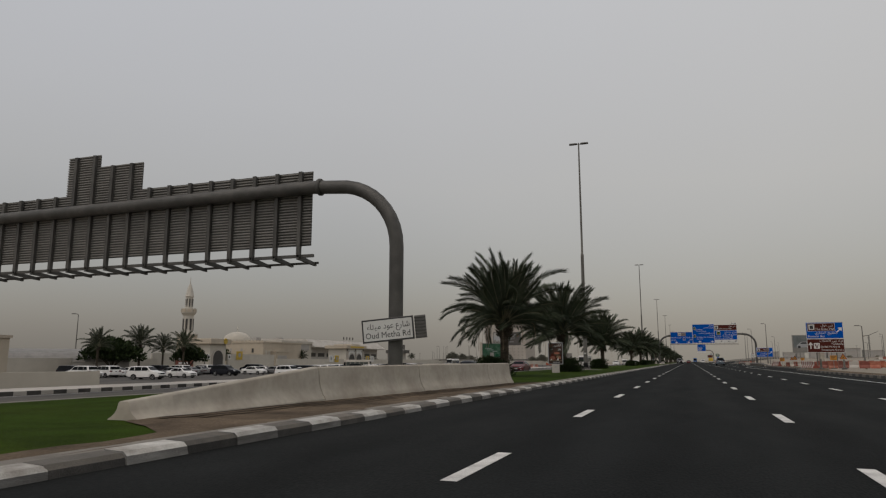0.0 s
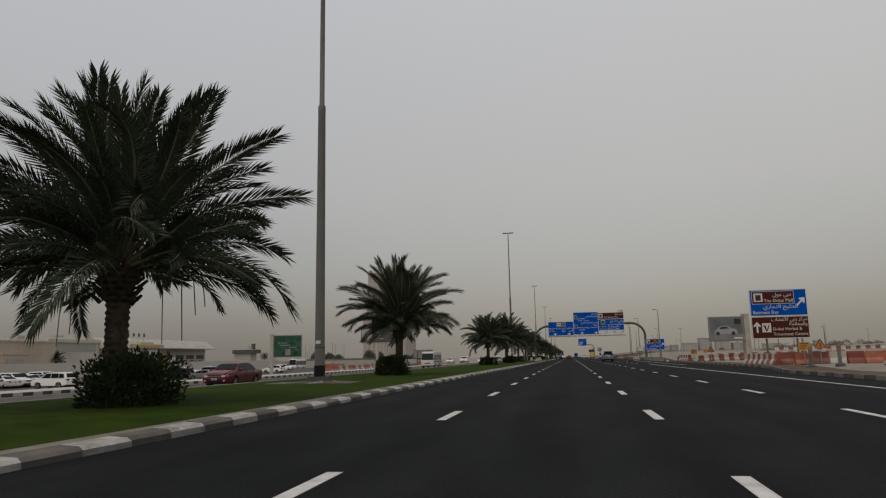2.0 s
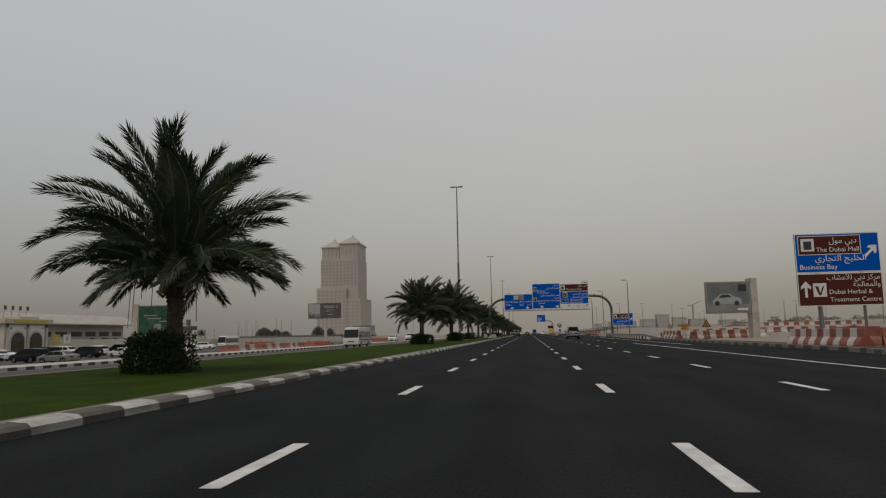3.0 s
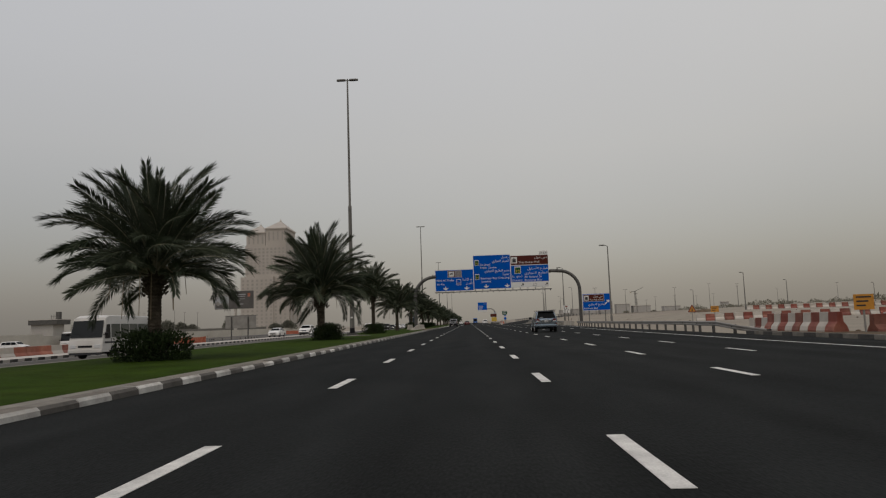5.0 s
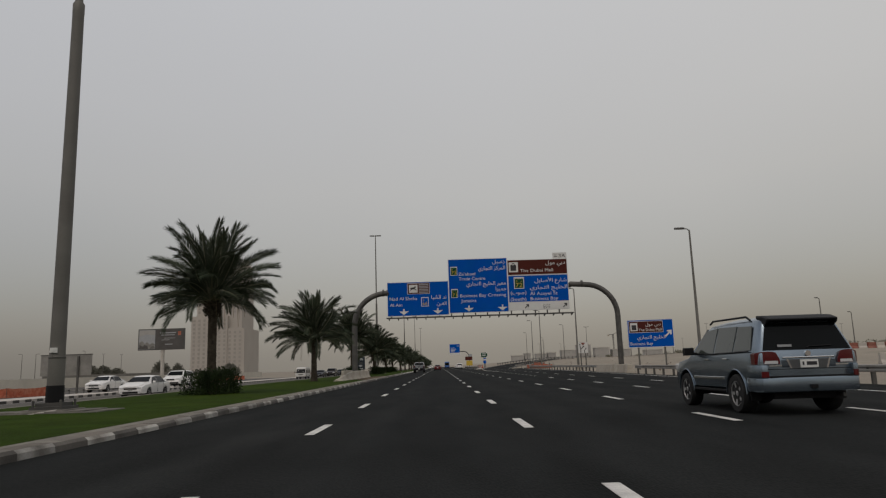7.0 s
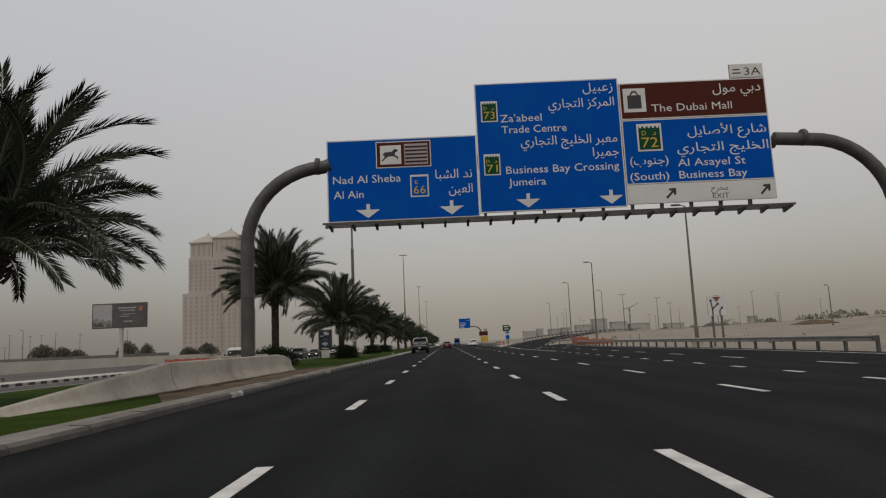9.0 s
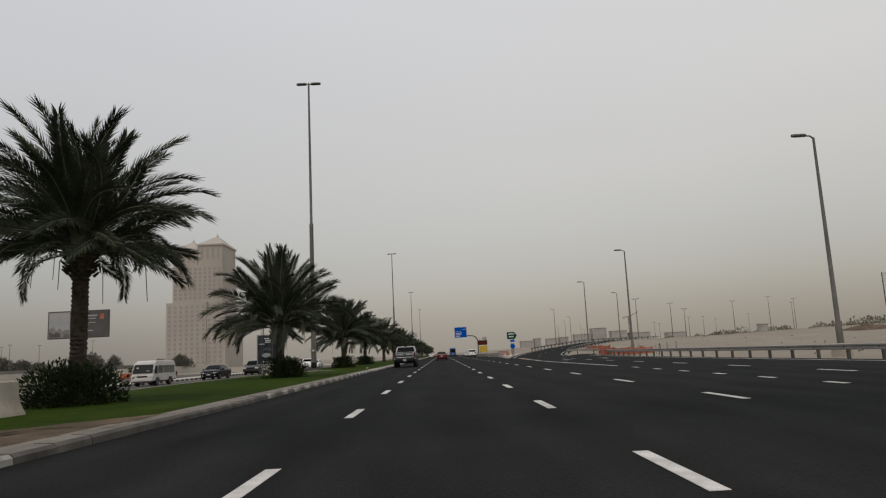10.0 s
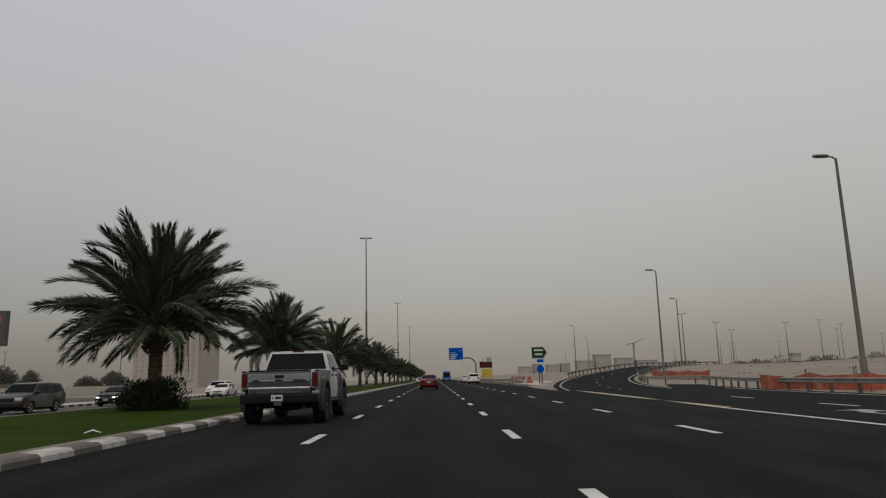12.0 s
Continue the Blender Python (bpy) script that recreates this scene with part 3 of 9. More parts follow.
mx = [-14.55 + i * 0.55 for i in range(16)] + [-5.95]
my = [-80 + 2.2 * i for i in range(240)] + [460, 520, 600, 900]
md = Geo()
md.v = [(x, y, grass_z(x, y)) for y in my for x in mx]
nx = len(mx)
md.f = [(j * nx + i, j * nx + i + 1, (j + 1) * nx + i + 1, (j + 1) * nx + i) for j in range(len(my) - 1) for i in range(nx - 1)]
structure("median_grass", md, "grass", "mown green lawn on the raised median strip", "lawn", smooth=60, fix=False)
soil = Geo()
for y0, y1 in ((-1.0, 31.0), (217.5, 240)):
    n_ = 60
    for i in range(n_):
        ya, yb = y0 + (y1 - y0) * i / n_, y0 + (y1 - y0) * (i + 1) / n_
        wa, wb = (min(1.0, 4.2 * t_ * (1 - t_ * t_), 0.24 + smooth_step(7.2, 9.4, y_) if y0 < 50 else 1.0) for t_, y_ in ((i / n_, ya), ((i + 1) / n_, yb)))
        xs_ = [-5.92, -6.4, -7.0, -7.7, -8.4]
        for xa, xb in zip(xs_, xs_[1:]):
            f_ = lambda x, y, w: (-5.92 + (x + 5.92) * w, y, grass_z(-5.92 + (x + 5.92) * w, y) + 0.014 + 0.02 * noise.noise(Vector((x * 2, y * 1.5, 9))))
            soil.add([f_(xa, ya, wa), f_(xb, ya, wa), f_(xb, yb, wb), f_(xa, yb, wb)], [(0, 1, 2, 3)])
structure("median_soil", soil, "sand_soil", "bare brown soil strip with ruts beside the kerb", "soil", smooth=60, fix=False)
ruts = Geo()
for x0, x1, w_, y0, y1 in ((-7.95, -6.80, 0.12, 9.0, 29.0), (-7.62, -6.55, 0.09, 9.6, 29.6), (-7.15, -6.40, 0.05, 12.0, 30.0), (-7.35, -7.1, 0.07, 217.5, 237.0)):
    n_ = int((y1 - y0) / 0.5)
    mid_ = []
    for k in range(n_ + 1):
        y = y0 + (y1 - y0) * k / n_
        x = x0 + (x1 - x0) * k / n_ + 0.07 * noise.noise(Vector((y * 0.45, x0 * 3, 1)))
        mid_.append((x, y, w_ * (0.4 + 1.5 * abs(noise.noise(Vector((y * 0.9, x0, 7)))))))
    ruts.plus(strip([(x - w, y, grass_z(x, y) + 0.046) for x, y, w in mid_], [(x + w, y, grass_z(x, y) + 0.046) for x, y, w in mid_]))
structure("soil_rut", ruts, "rut_soil", "dark crumbling rut along the soil strip", "soil", fix=False)

# oncoming carriageway and its kerbs
oy = [-200 + 20 * i for i in range(60)]
structure("oncoming_road", strip([(-26.2, y) for y in oy], [(-15.0, y) for y in oy], OPP), "asphalt_old", "grey dusty asphalt of the oncoming carriageway", "road", fix=False)
structure("parking_ground", strip([(-92, y) for y in (20, 430)], [(-46, y) for y in (20, 430)], LOT + 0.03), "asphalt_old", "dusty asphalt parking ground", "parking", fix=False)
structure("verge_strip", strip([(-31, y, OPP + 0.1) for y in oy], [(-26.4, y, OPP + 0.16) for y in oy]), "concrete_light", "pale paved verge beside the oncoming road", "pavement", fix=False)

# lane marks
marks = thing("lane_markings", "white broken lane lines painted on the asphalt", "road marking", kind="structure")
PERIOD, DASH, PHASE = 7.496, 2.0, 0.494


def dashes(name, x_of, y0, y1, period, length, width, material="road_paint", single=True):
    joined = Geo()
    n0 = math.ceil((y0 - PHASE) / period)
    me = Geo().box(-width / 2, width / 2, -length, 0, 0.003, 0.007).mesh(name, material) if single else None
    k = n0
    while PHASE + k * period < y1:
        y = PHASE + k * period
        if single and y < 330:
            ob = new(name, me)
            ob.parent = marks
            ob.matrix_basis = pose(x_of(y), y, 0)
        else:
            joined.box(x_of(y) - width / 2, x_of(y) + width / 2, y - length, y, 0.003, 0.007)
        k += 1
    if joined.v:
        part(name, joined, material, marks)


dashes("lane_dash", lambda y: -2.07, -6, 800, PERIOD, DASH, 0.16)
dashes("lane_dash", lambda y: 1.58, -6, 800, PERIOD, DASH, 0.16)
dashes("lane_dash", lambda y: 5.08, -6, 800, PERIOD, DASH, 0.15)
dashes("lane_dash", lambda y: 8.1, 131, 214, PERIOD, DASH, 0.13)
dashes("exit_dash", lambda y: 8.1 + 0.015 * (y - 218), 215, 262, 3.4, 0.85, 0.16)
dashes("exit_dash", lambda y: 11.05 + max(0.0, min(0.9, (y - 232) * 0.032)) + max(0.0, (y - 290) * 0.06), 186, 305, PERIOD, DASH, 0.13)
lines = Geo()


def line(pts, w, z=0.005):
    return strip([(p[0] - w / 2, p[1], (p[2] if len(p) > 2 else 0) + z) for p in pts], [(p[0] + w / 2, p[1], (p[2] if len(p) > 2 else 0) + z) for p in pts])


lines.plus(line([(8.75, -60), (8.75, 60), (8.85, 128)], 0.15))
lines.plus(line([(11.3, 118), (11.4, 142), (11.8, 165), (12.4, 190)], 0.14))
lines.plus(line([(right_edge(y) - 1.0, y) for y in range(196, 318, 6)], 0.14))
lines.plus(line([(8.75, 262), (8.55, 284), (8.6, 290), (8.95, 297), (9.5, 307), (9.95, 322), (9.9, 345), (9.9, 380), (9.9, 700)], 0.17))
part("edge_line", lines, "road_paint", marks, "continuous white edge line", fix=False)
yl = Geo()
yl.plus(line([(8.95, 292), (9.1, 305), (10.0, 322), (11.2, 334)], 0.17))
part("yellow_line", yl, "yellow_paint", marks, "worn yellow line beside the exit", fix=False)
rline = Geo()
lft, rgt = dense(ramp_side(-3.0, 0.02)), dense(ramp_side(3.7, 0.02))
for e_ in (lft, rgt):
    rline.plus(strip([(p[0] - 0.08, p[1] + 0.05, p[2]) for p in e_], [(p[0] + 0.08, p[1] - 0.05, p[2]) for p in e_]))
ctr = dense(ramp_side(0.4, 0.02), 12)
for i in range(0, len(ctr) - 2, 5):
    rline.plus(strip([(p[0] - 0.07, p[1] + 0.04, p[2]) for p in ctr[i:i + 2]], [(p[0] + 0.07, p[1] - 0.04, p[2]) for p in ctr[i:i + 2]]))
part("ramp_line", rline, "road_paint_worn", marks, fix=False)
# turn arrows on the exit lane
for ax, ay in ((10.5, 287.4), (13.9, 287.2)):
    arr = Geo()
    arr.prism([(-.08, -1.6), (.08, -1.6), (.08, 0.2), (.45, .9), (.75, .6), (.7, 1.7), (-.15, 1.6), (.2, 1.25), (-.08, .6)], "z", 0.004, 0.008)
    part("turn_arrow", arr, "road_paint_worn", marks, "worn white turn arrow on the exit lane", at=pose(ax, ay, 0))
ol = Geo()
for y in range(-60, 420, 8):
    ol.box(-18.75, -18.6, y, y + 2.5, OPP + 0.003, OPP + 0.007)
    ol.box(-22.4, -22.25, y, y + 2.5, OPP + 0.003, OPP + 0.007)
ol.box(-25.7, -25.55, -60, 420, OPP + 0.003, OPP + 0.007)
part("oncoming_line", ol, "road_paint_worn", marks, "worn white lines on the oncoming road")

# long low kerb of the oncoming road, pale with dark blocks on its face
kg = Geo().box(-26.50, -26.2, -40, 460, OPP - 0.1, OPP + 0.17)
structure("far_kerb", kg, "concrete_light", "pale concrete kerb of the oncoming road", "kerb")
kg = Geo()
for i in range(380):
    y = -38 + i * 1.3
    kg.box(-26.205, -26.195, y, y + 0.68, OPP - 0.05, OPP + 0.13).box(-26.33, -26.195, y, y + 0.68, OPP + 0.13, OPP + 0.174)
structure("far_kerb_block", kg, "kerb_black_face", "dark painted blocks along the pale kerb", "kerb")
kg = Geo()
kg.box(-14.95, -14.6, -80, 600, OPP - 0.1, 0.12)
structure("median_back_kerb", kg, "kerb_plain", "dusty concrete kerb behind the median lawn", "kerb")
# kerb at the road's far side where works begin
for colour, first in (("kerb_black_face", 0), ("kerb_plain", 1)):
    kg = Geo()
    for i in range(first, 150, 2):
        y = -60 + i * 1.0
        if y < 84:
            x, a = 10.95, 0.0
            kg.box(x, x + 0.22, y, y + 0.97, -0.1, 0.16)
    for i in range(first, 51, 2):
        y = 98 + i * 1.0
        x = right_edge(y) + 0.05
        kg.box(x, x + 0.22, y, y + 0.97, -0.1, 0.16)
    for i in range(first, 14, 2):
        y = 84 + i
        x = 10.95 + 2.7 * (i / 14)
        kg.box(x, x + 0.25, y, y + 0.97, -0.1, 0.16)
    structure("road_side_kerb", kg, colour, "worn black and white kerb at the outer road edge", "kerb")
apron = strip([(right_edge(y) + 0.25, y, 0.13) for y in range(-60, 151, 3)], [(right_edge(y) + 3.0, y, 0.10) for y in range(-60, 151, 3)])
structure("road_side_pavement", apron, "sand_soil", "dusty trodden verge beside the road", "pavement", fix=False)
# gore nose between highway and ramp
gore = Geo().prism([(10.4, 338), (11.2, 336.5), (15.2, 356), (20.0, 372), (30, 389), (26, 395), (12.6, 400), (11.6, 372)], "z", -0.1, 0.14)
structure("gore_island", gore, "concrete_light", "pale dusty island between highway and ramp", "island", bevel=0.03)

# ---- palms, shrubs, trees ----
def frond_geo(seed, length, droop, pairs=88):
    """One feather leaf: an arched stem with two even ranks of narrow leaflets in a shallow V. It grows along +x and bends down."""
    rnd = random.Random(seed)
    stem, leaf = Geo(), Geo()
    pts = []
    n = 16
    x = z = 0.0
    sway = rnd.uniform(-0.22, 0.22)
    for i in range(n + 1):
        f = i / n
        pts.append(Vector((x, sway * f * f, z)))
        ang = 0.06 - droop * f ** 1.6
        x += math.cos(ang) * length / n
        z += math.sin(ang) * length / n
    stem.tube([tuple(p) for p in pts], [0.038 * (1 - 0.88 * i / n) + 0.004 for i in range(n + 1)], 3, caps=False)
    k0 = length / 4.2
    for k in range(pairs):
        for s in (-1, 1):
            t = 0.17 + 0.83 * (k + 0.5 * (s > 0) + rnd.uniform(-0.2, 0.2)) / pairs
            t = min(0.999, max(0.16, t))
            f = t * n
            i = min(int(f), n - 1)
            p = pts[i].lerp(pts[i + 1], f - i)
            d = (pts[i + 1] - pts[i]).normalized()
            out = Vector((0, s, 0))
            up = d.cross(Vector((0, 1, 0)))
            up = up if up.z > 0 else -up
            ll = k0 * 0.64 * min(1.0, 0.30 + (t - 0.17) * 3.6) * (1.0 if t < 0.6 else 1.0 - 0.75 * (t - 0.6))
            a = 1.08 - 0.62 * t + rnd.uniform(-0.07, 0.07)
            lift = (0.80 if k % 2 else 0.15) - 0.1 * t + rnd.uniform(-0.22, 0.22)
            dirv = (d * math.cos(a) + (out * math.cos(lift) + up * math.sin(lift)) * math.sin(a)).normalized()
            tip = p + dirv * ll * rnd.uniform(0.9, 1.08) + Vector((0, 0, -0.13 * ll))
            mid = p.lerp(tip, 0.42) + up * 0.02
            w = dirv.cross(up).normalized() * (0.021 + 0.006 * rnd.random())
            leaf.add([tuple(p), tuple(mid + w), tuple(tip), tuple(mid - w)], [(0, 1, 2, 3)])
    return stem, leaf


def frond_mesh(seed, length, droop, dry=False):
    stem, leaf = frond_geo(seed, length, droop)
    me = bpy.data.meshes.new("frond")
    me.from_pydata(stem.v + leaf.v, [], stem.f + [tuple(i + len(stem.v) for i in f) for f in leaf.f])
    me.materials.append(M["frond_stem"])
    me.materials.append(M["frond_dry" if dry else "frond"])
    me.polygons.foreach_set("material_index", [0] * len(stem.f) + [1] * len(leaf.f))
    return me


FRONDS = {}
for kind_, ln_, dr_ in (("spear", 3.7, 0.30), ("up", 4.15, 0.65), ("mid", 4.25, 1.0), ("side", 4.1, 1.30), ("low", 3.8, 1.45)):
    FRONDS[kind_] = [frond_mesh(11 * i + len(kind_), ln_ * (0.92 + 0.09 * i), dr_ * (0.85 + 0.16 * i)) for i in range(3)]


def frond_places(seed, count):
    """Where the leaves of one crown spring from and how steeply they rise."""
    rnd = random.Random(seed)
    out = []
    for i in range(count):
        t = i / (count - 1)
        yaw = math.degrees(i * 2.39996) + rnd.uniform(-14, 14)
        rise = 86 - 84 * t ** 0.95 + rnd.uniform(-6, 6)
        kind = "spear" if t < 0.09 else "up" if t < 0.30 else "mid" if t < 0.56 else "side" if t < 0.84 else "low"
        out.append((kind, rnd.randrange(3), yaw, rise, rnd.uniform(0.90, 1.06) * (1.0 - 0.06 * t), 0.45 - 0.45 * t))
    return out


def trunk_geo(h, seed):
    rnd = random.Random(seed)
    g = Geo()
    rings, n = [], 14
    rows = int(h / 0.13)
    for i in range(rows + 1):
        z = -0.15 + (h + 0.15) * i / rows
        base = 0.24 + 0.10 * math.exp(-z * 2.2) + 0.16 * smooth_step(h - 1.0, h - 0.1, z)
        for zz, k in ((z, 1.09), (z + 0.075, 0.96)):
            rings.append([(math.cos(2 * math.pi * a / n + i * 0.22) * base * k * (1 + rnd.uniform(-.05, .05)), math.sin(2 * math.pi * a / n + i * 0.22) * base * k * (1 + rnd.uniform(-.05, .05)), zz + 0.03 * (a % 2)) for a in range(n)])
    g.loft(rings)
    # cut leaf stubs below the crown
    for i in range(46):
        a, z = i * 2.4, h - 0.75 + 0.85 * i / 46
        d = Vector((math.cos(a), math.sin(a), 0.9)).normalized()
        p = Vector((math.cos(a) * 0.36, math.sin(a) * 0.36, z))
        g.tube([tuple(p), tuple(p + d * rnd.uniform(0.16, 0.32))], [0.055, 0.03], 4)
    return g


def palm(at, trunk_h, seed, count=58, group="date palms on the median", label="date palm with a full grey-green crown on the median lawn"):
    t = thing("palm_tree", label, "palm tree", group, at)
    part("trunk", trunk_geo(trunk_h, seed), "bark", t, "rough brown trunk with cut leaf stubs", smooth=50, fix=False)
    rnd = random.Random(seed + 5)
    for kind, which, yaw, rise, sc, dz in frond_places(seed, count):
        me = FRONDS[kind][which]
        m = pose(0, 0, trunk_h + dz, 0, 0, yaw) @ pose(0.10, 0, 0, 0, -rise, 0) @ pose(0, 0, 0, rnd.uniform(-70, 70), 0, 0) @ Matrix.Diagonal((sc, sc, sc, 1))
        ob = new("frond", me)
        ob.parent = t
        ob.matrix_basis = m
    for i in range(7):
        a, rad, dn = rnd.uniform(0, 6.28), rnd.uniform(1.0, 2.0), rnd.uniform(0.7, 1.7)
        c_, s_ = math.cos(a), math.sin(a)
        g = Geo().tube([(0.2 * c_, 0.2 * s_, trunk_h), (0.6 * rad * c_, 0.6 * rad * s_, trunk_h + 0.35), (rad * c_, rad * s_, trunk_h), (rad * 1.05 * c_, rad * 1.05 * s_, trunk_h - dn)], [0.02, 0.018, 0.016, 0.012], 4)
        part("fruit_stalk", g, "frond_dry", t, "thin hanging fruit stalk", fix=False)
    return t


def joined_palm(at, trunk_h, seed, count, label, group, category="palm tree"):
    """A far palm, its crown one mesh of the same leaves."""
    t = thing("palm_tree", label, category, group, at)
    part("trunk", trunk_geo(trunk_h, seed), "bark", t, smooth=50, fix=False)
    rnd = random.Random(seed + 5)
    vs, fs, mi = [], [], []
    for kind, which, yaw, rise, sc, dz in frond_places(seed, count):
        me = FRONDS[kind][which]
        m = pose(0, 0, trunk_h + dz, 0, 0, yaw) @ pose(0.10, 0, 0, 0, -rise, 0) @ pose(0, 0, 0, rnd.uniform(-70, 70), 0, 0) @ Matrix.Diagonal((sc, sc, sc, 1))
        o = len(vs)
        vs += [tuple(m @ v.co) for v in me.vertices]
        fs += [tuple(i + o for i in p.vertices) for p in me.polygons]
        mi += [p.material_index for p in me.polygons]
    me = bpy.data.meshes.new("crown")
    me.from_pydata(vs, [], fs)
    me.materials.append(M["frond_stem"])
    me.materials.append(M["frond"])
    me.polygons.foreach_set("material_index", mi)
    ob = new("crown", me)
    ob.parent = t
    return t


def leaf_clump(rnd, n, rx, ry, rz, size, power=0.5, boxy=0.0):
    g = Geo()
    for _ in range(n):
        while True:
            p = Vector((rnd.uniform(-1, 1), rnd.uniform(-1, 1), rnd.uniform(0, 1)))
            if p.length <= 1:
                break
        p = p.normalized() * p.length ** power
        if boxy:
            p = p * (p.length / max(abs(p.x), abs(p.y), abs(p.z), 0.01)) ** boxy
        lump = 1 + 0.22 * noise.noise(Vector((p.x * 2.3, p.y * 2.3, p.z * 2.3 + rnd.random() * 0.1)))
        c = Vector((p.x * rx, p.y * ry, p.z * rz)) * lump
        d = (Vector((p.x, p.y, p.z + 0.35)) + Vector((rnd.uniform(-.7, .7), rnd.uniform(-.7, .7), rnd.uniform(-.5, .7)))).normalized()
        s = d.cross(Vector((rnd.uniform(-1, 1), rnd.uniform(-1, 1), rnd.uniform(-1, 1)))).normalized()
        ln = size * rnd.uniform(0.7, 1.3)
        w = s * ln * 0.24
        g.add([tuple(c), tuple(c + d * ln * 0.5 + w), tuple(c + d * ln), tuple(c + d * ln * 0.5 - w)], [(0, 1, 2, 3)])
    return g


def shrub(at, seed, rx=1.25, ry=1.1, rz=0.95, n=4200, label="dense dark green shrub at the foot of a palm"):
    rnd = random.Random(seed)
    t = thing("shrub", label, "shrub", "shrubs under the palms", at)
    g = Geo()
    for _ in range(5):
        g.plus(leaf_clump(rnd, n // 5, rx * 0.62, ry * 0.62, rz * rnd.uniform(0.75, 1.02), 0.115, 0.5, 0.7), Matrix.Translation((rnd.uniform(-.42, .42) * rx, rnd.uniform(-.42, .42) * ry, 0)))
    part("foliage", g, "shrub", t, fix=False)
    tw = Geo()
    for i in range(14):
        a = i * 2.4
        tw.tube([(0.1 * math.cos(a), 0.1 * math.sin(a), -0.1), (rx * 0.5 * math.cos(a), ry * 0.5 * math.sin(a), rz * 0.6)], [0.02, 0.008], 4)
    part("branchwork", tw, "twig", t, fix=False)
    return t


PALMS = [  # y, trunk height, turn, scale
    (41.6, 3.05, 10, 1.02), (61.3, 3.1, 75, 1.06), (87.9, 2.75, 140, 0.93), (137.3, 2.75, 200, 0.87), (163.7, 3.05, 20, 1.09),
    (191.6, 4.1, 265, 0.82), (219.3, 3.3, 310, 0.95), (245.6, 4.2, 110, 0.90), (267.1, 2.85, 50, 1.05), (298.0, 2.8, 165, 0.99), (320.0, 2.9, 240, 0.9)]
for i, (y, h, turn, sc) in enumerate(PALMS):
    px_ = -10.6 + 0.15 * math.sin(i * 1.7) + {0: -0.12, 2: 0.5, 3: 0.3, 4: 0.12, 8: 0.5}.get(i, 0.0)
    at = pose(px_, y, grass_z(px_, y) - 0.02, 0, 0, turn) @ Matrix.Scale(sc, 4)
    palm(at, (h + 0.1) / sc, 40 + i, {0: 80, 5: 82, 6: 82, 8: 86}.get(i, 96))
    n_sh = 0 if i == 6 else 1
    if n_sh:
        shrub(pose(px_ + {0: -0.5, 1: 0.2, 2: -0.1}.get(i, 0.1), y - 0.1, grass_z(px_, y) - 0.02, 0, 0, 60 * i), 300 + i, {1: 1.45, 2: 1.5, 3: 1.2, 7: 1.5, 8: 1.5}.get(i, 1.3), 1.25, 1.15, 6000)
far_proto = joined_palm(pose(-10.3, 345, 0.2, 0, 0, 30), 2.9, 91, 62, "date palm in the long row on the median lawn", "date palms on the median")
for i in range(22):
    y = 369 + i * 21 + 3 * math.sin(i * 2.1)
    ob = copy_thing(far_proto, pose(-10.3 + 0.3 * math.sin(i), y, 0.2, 0, 0, 77 * i))
    ob.scale = (0.9 + 0.1 * math.sin(i * 1.3),) * 3

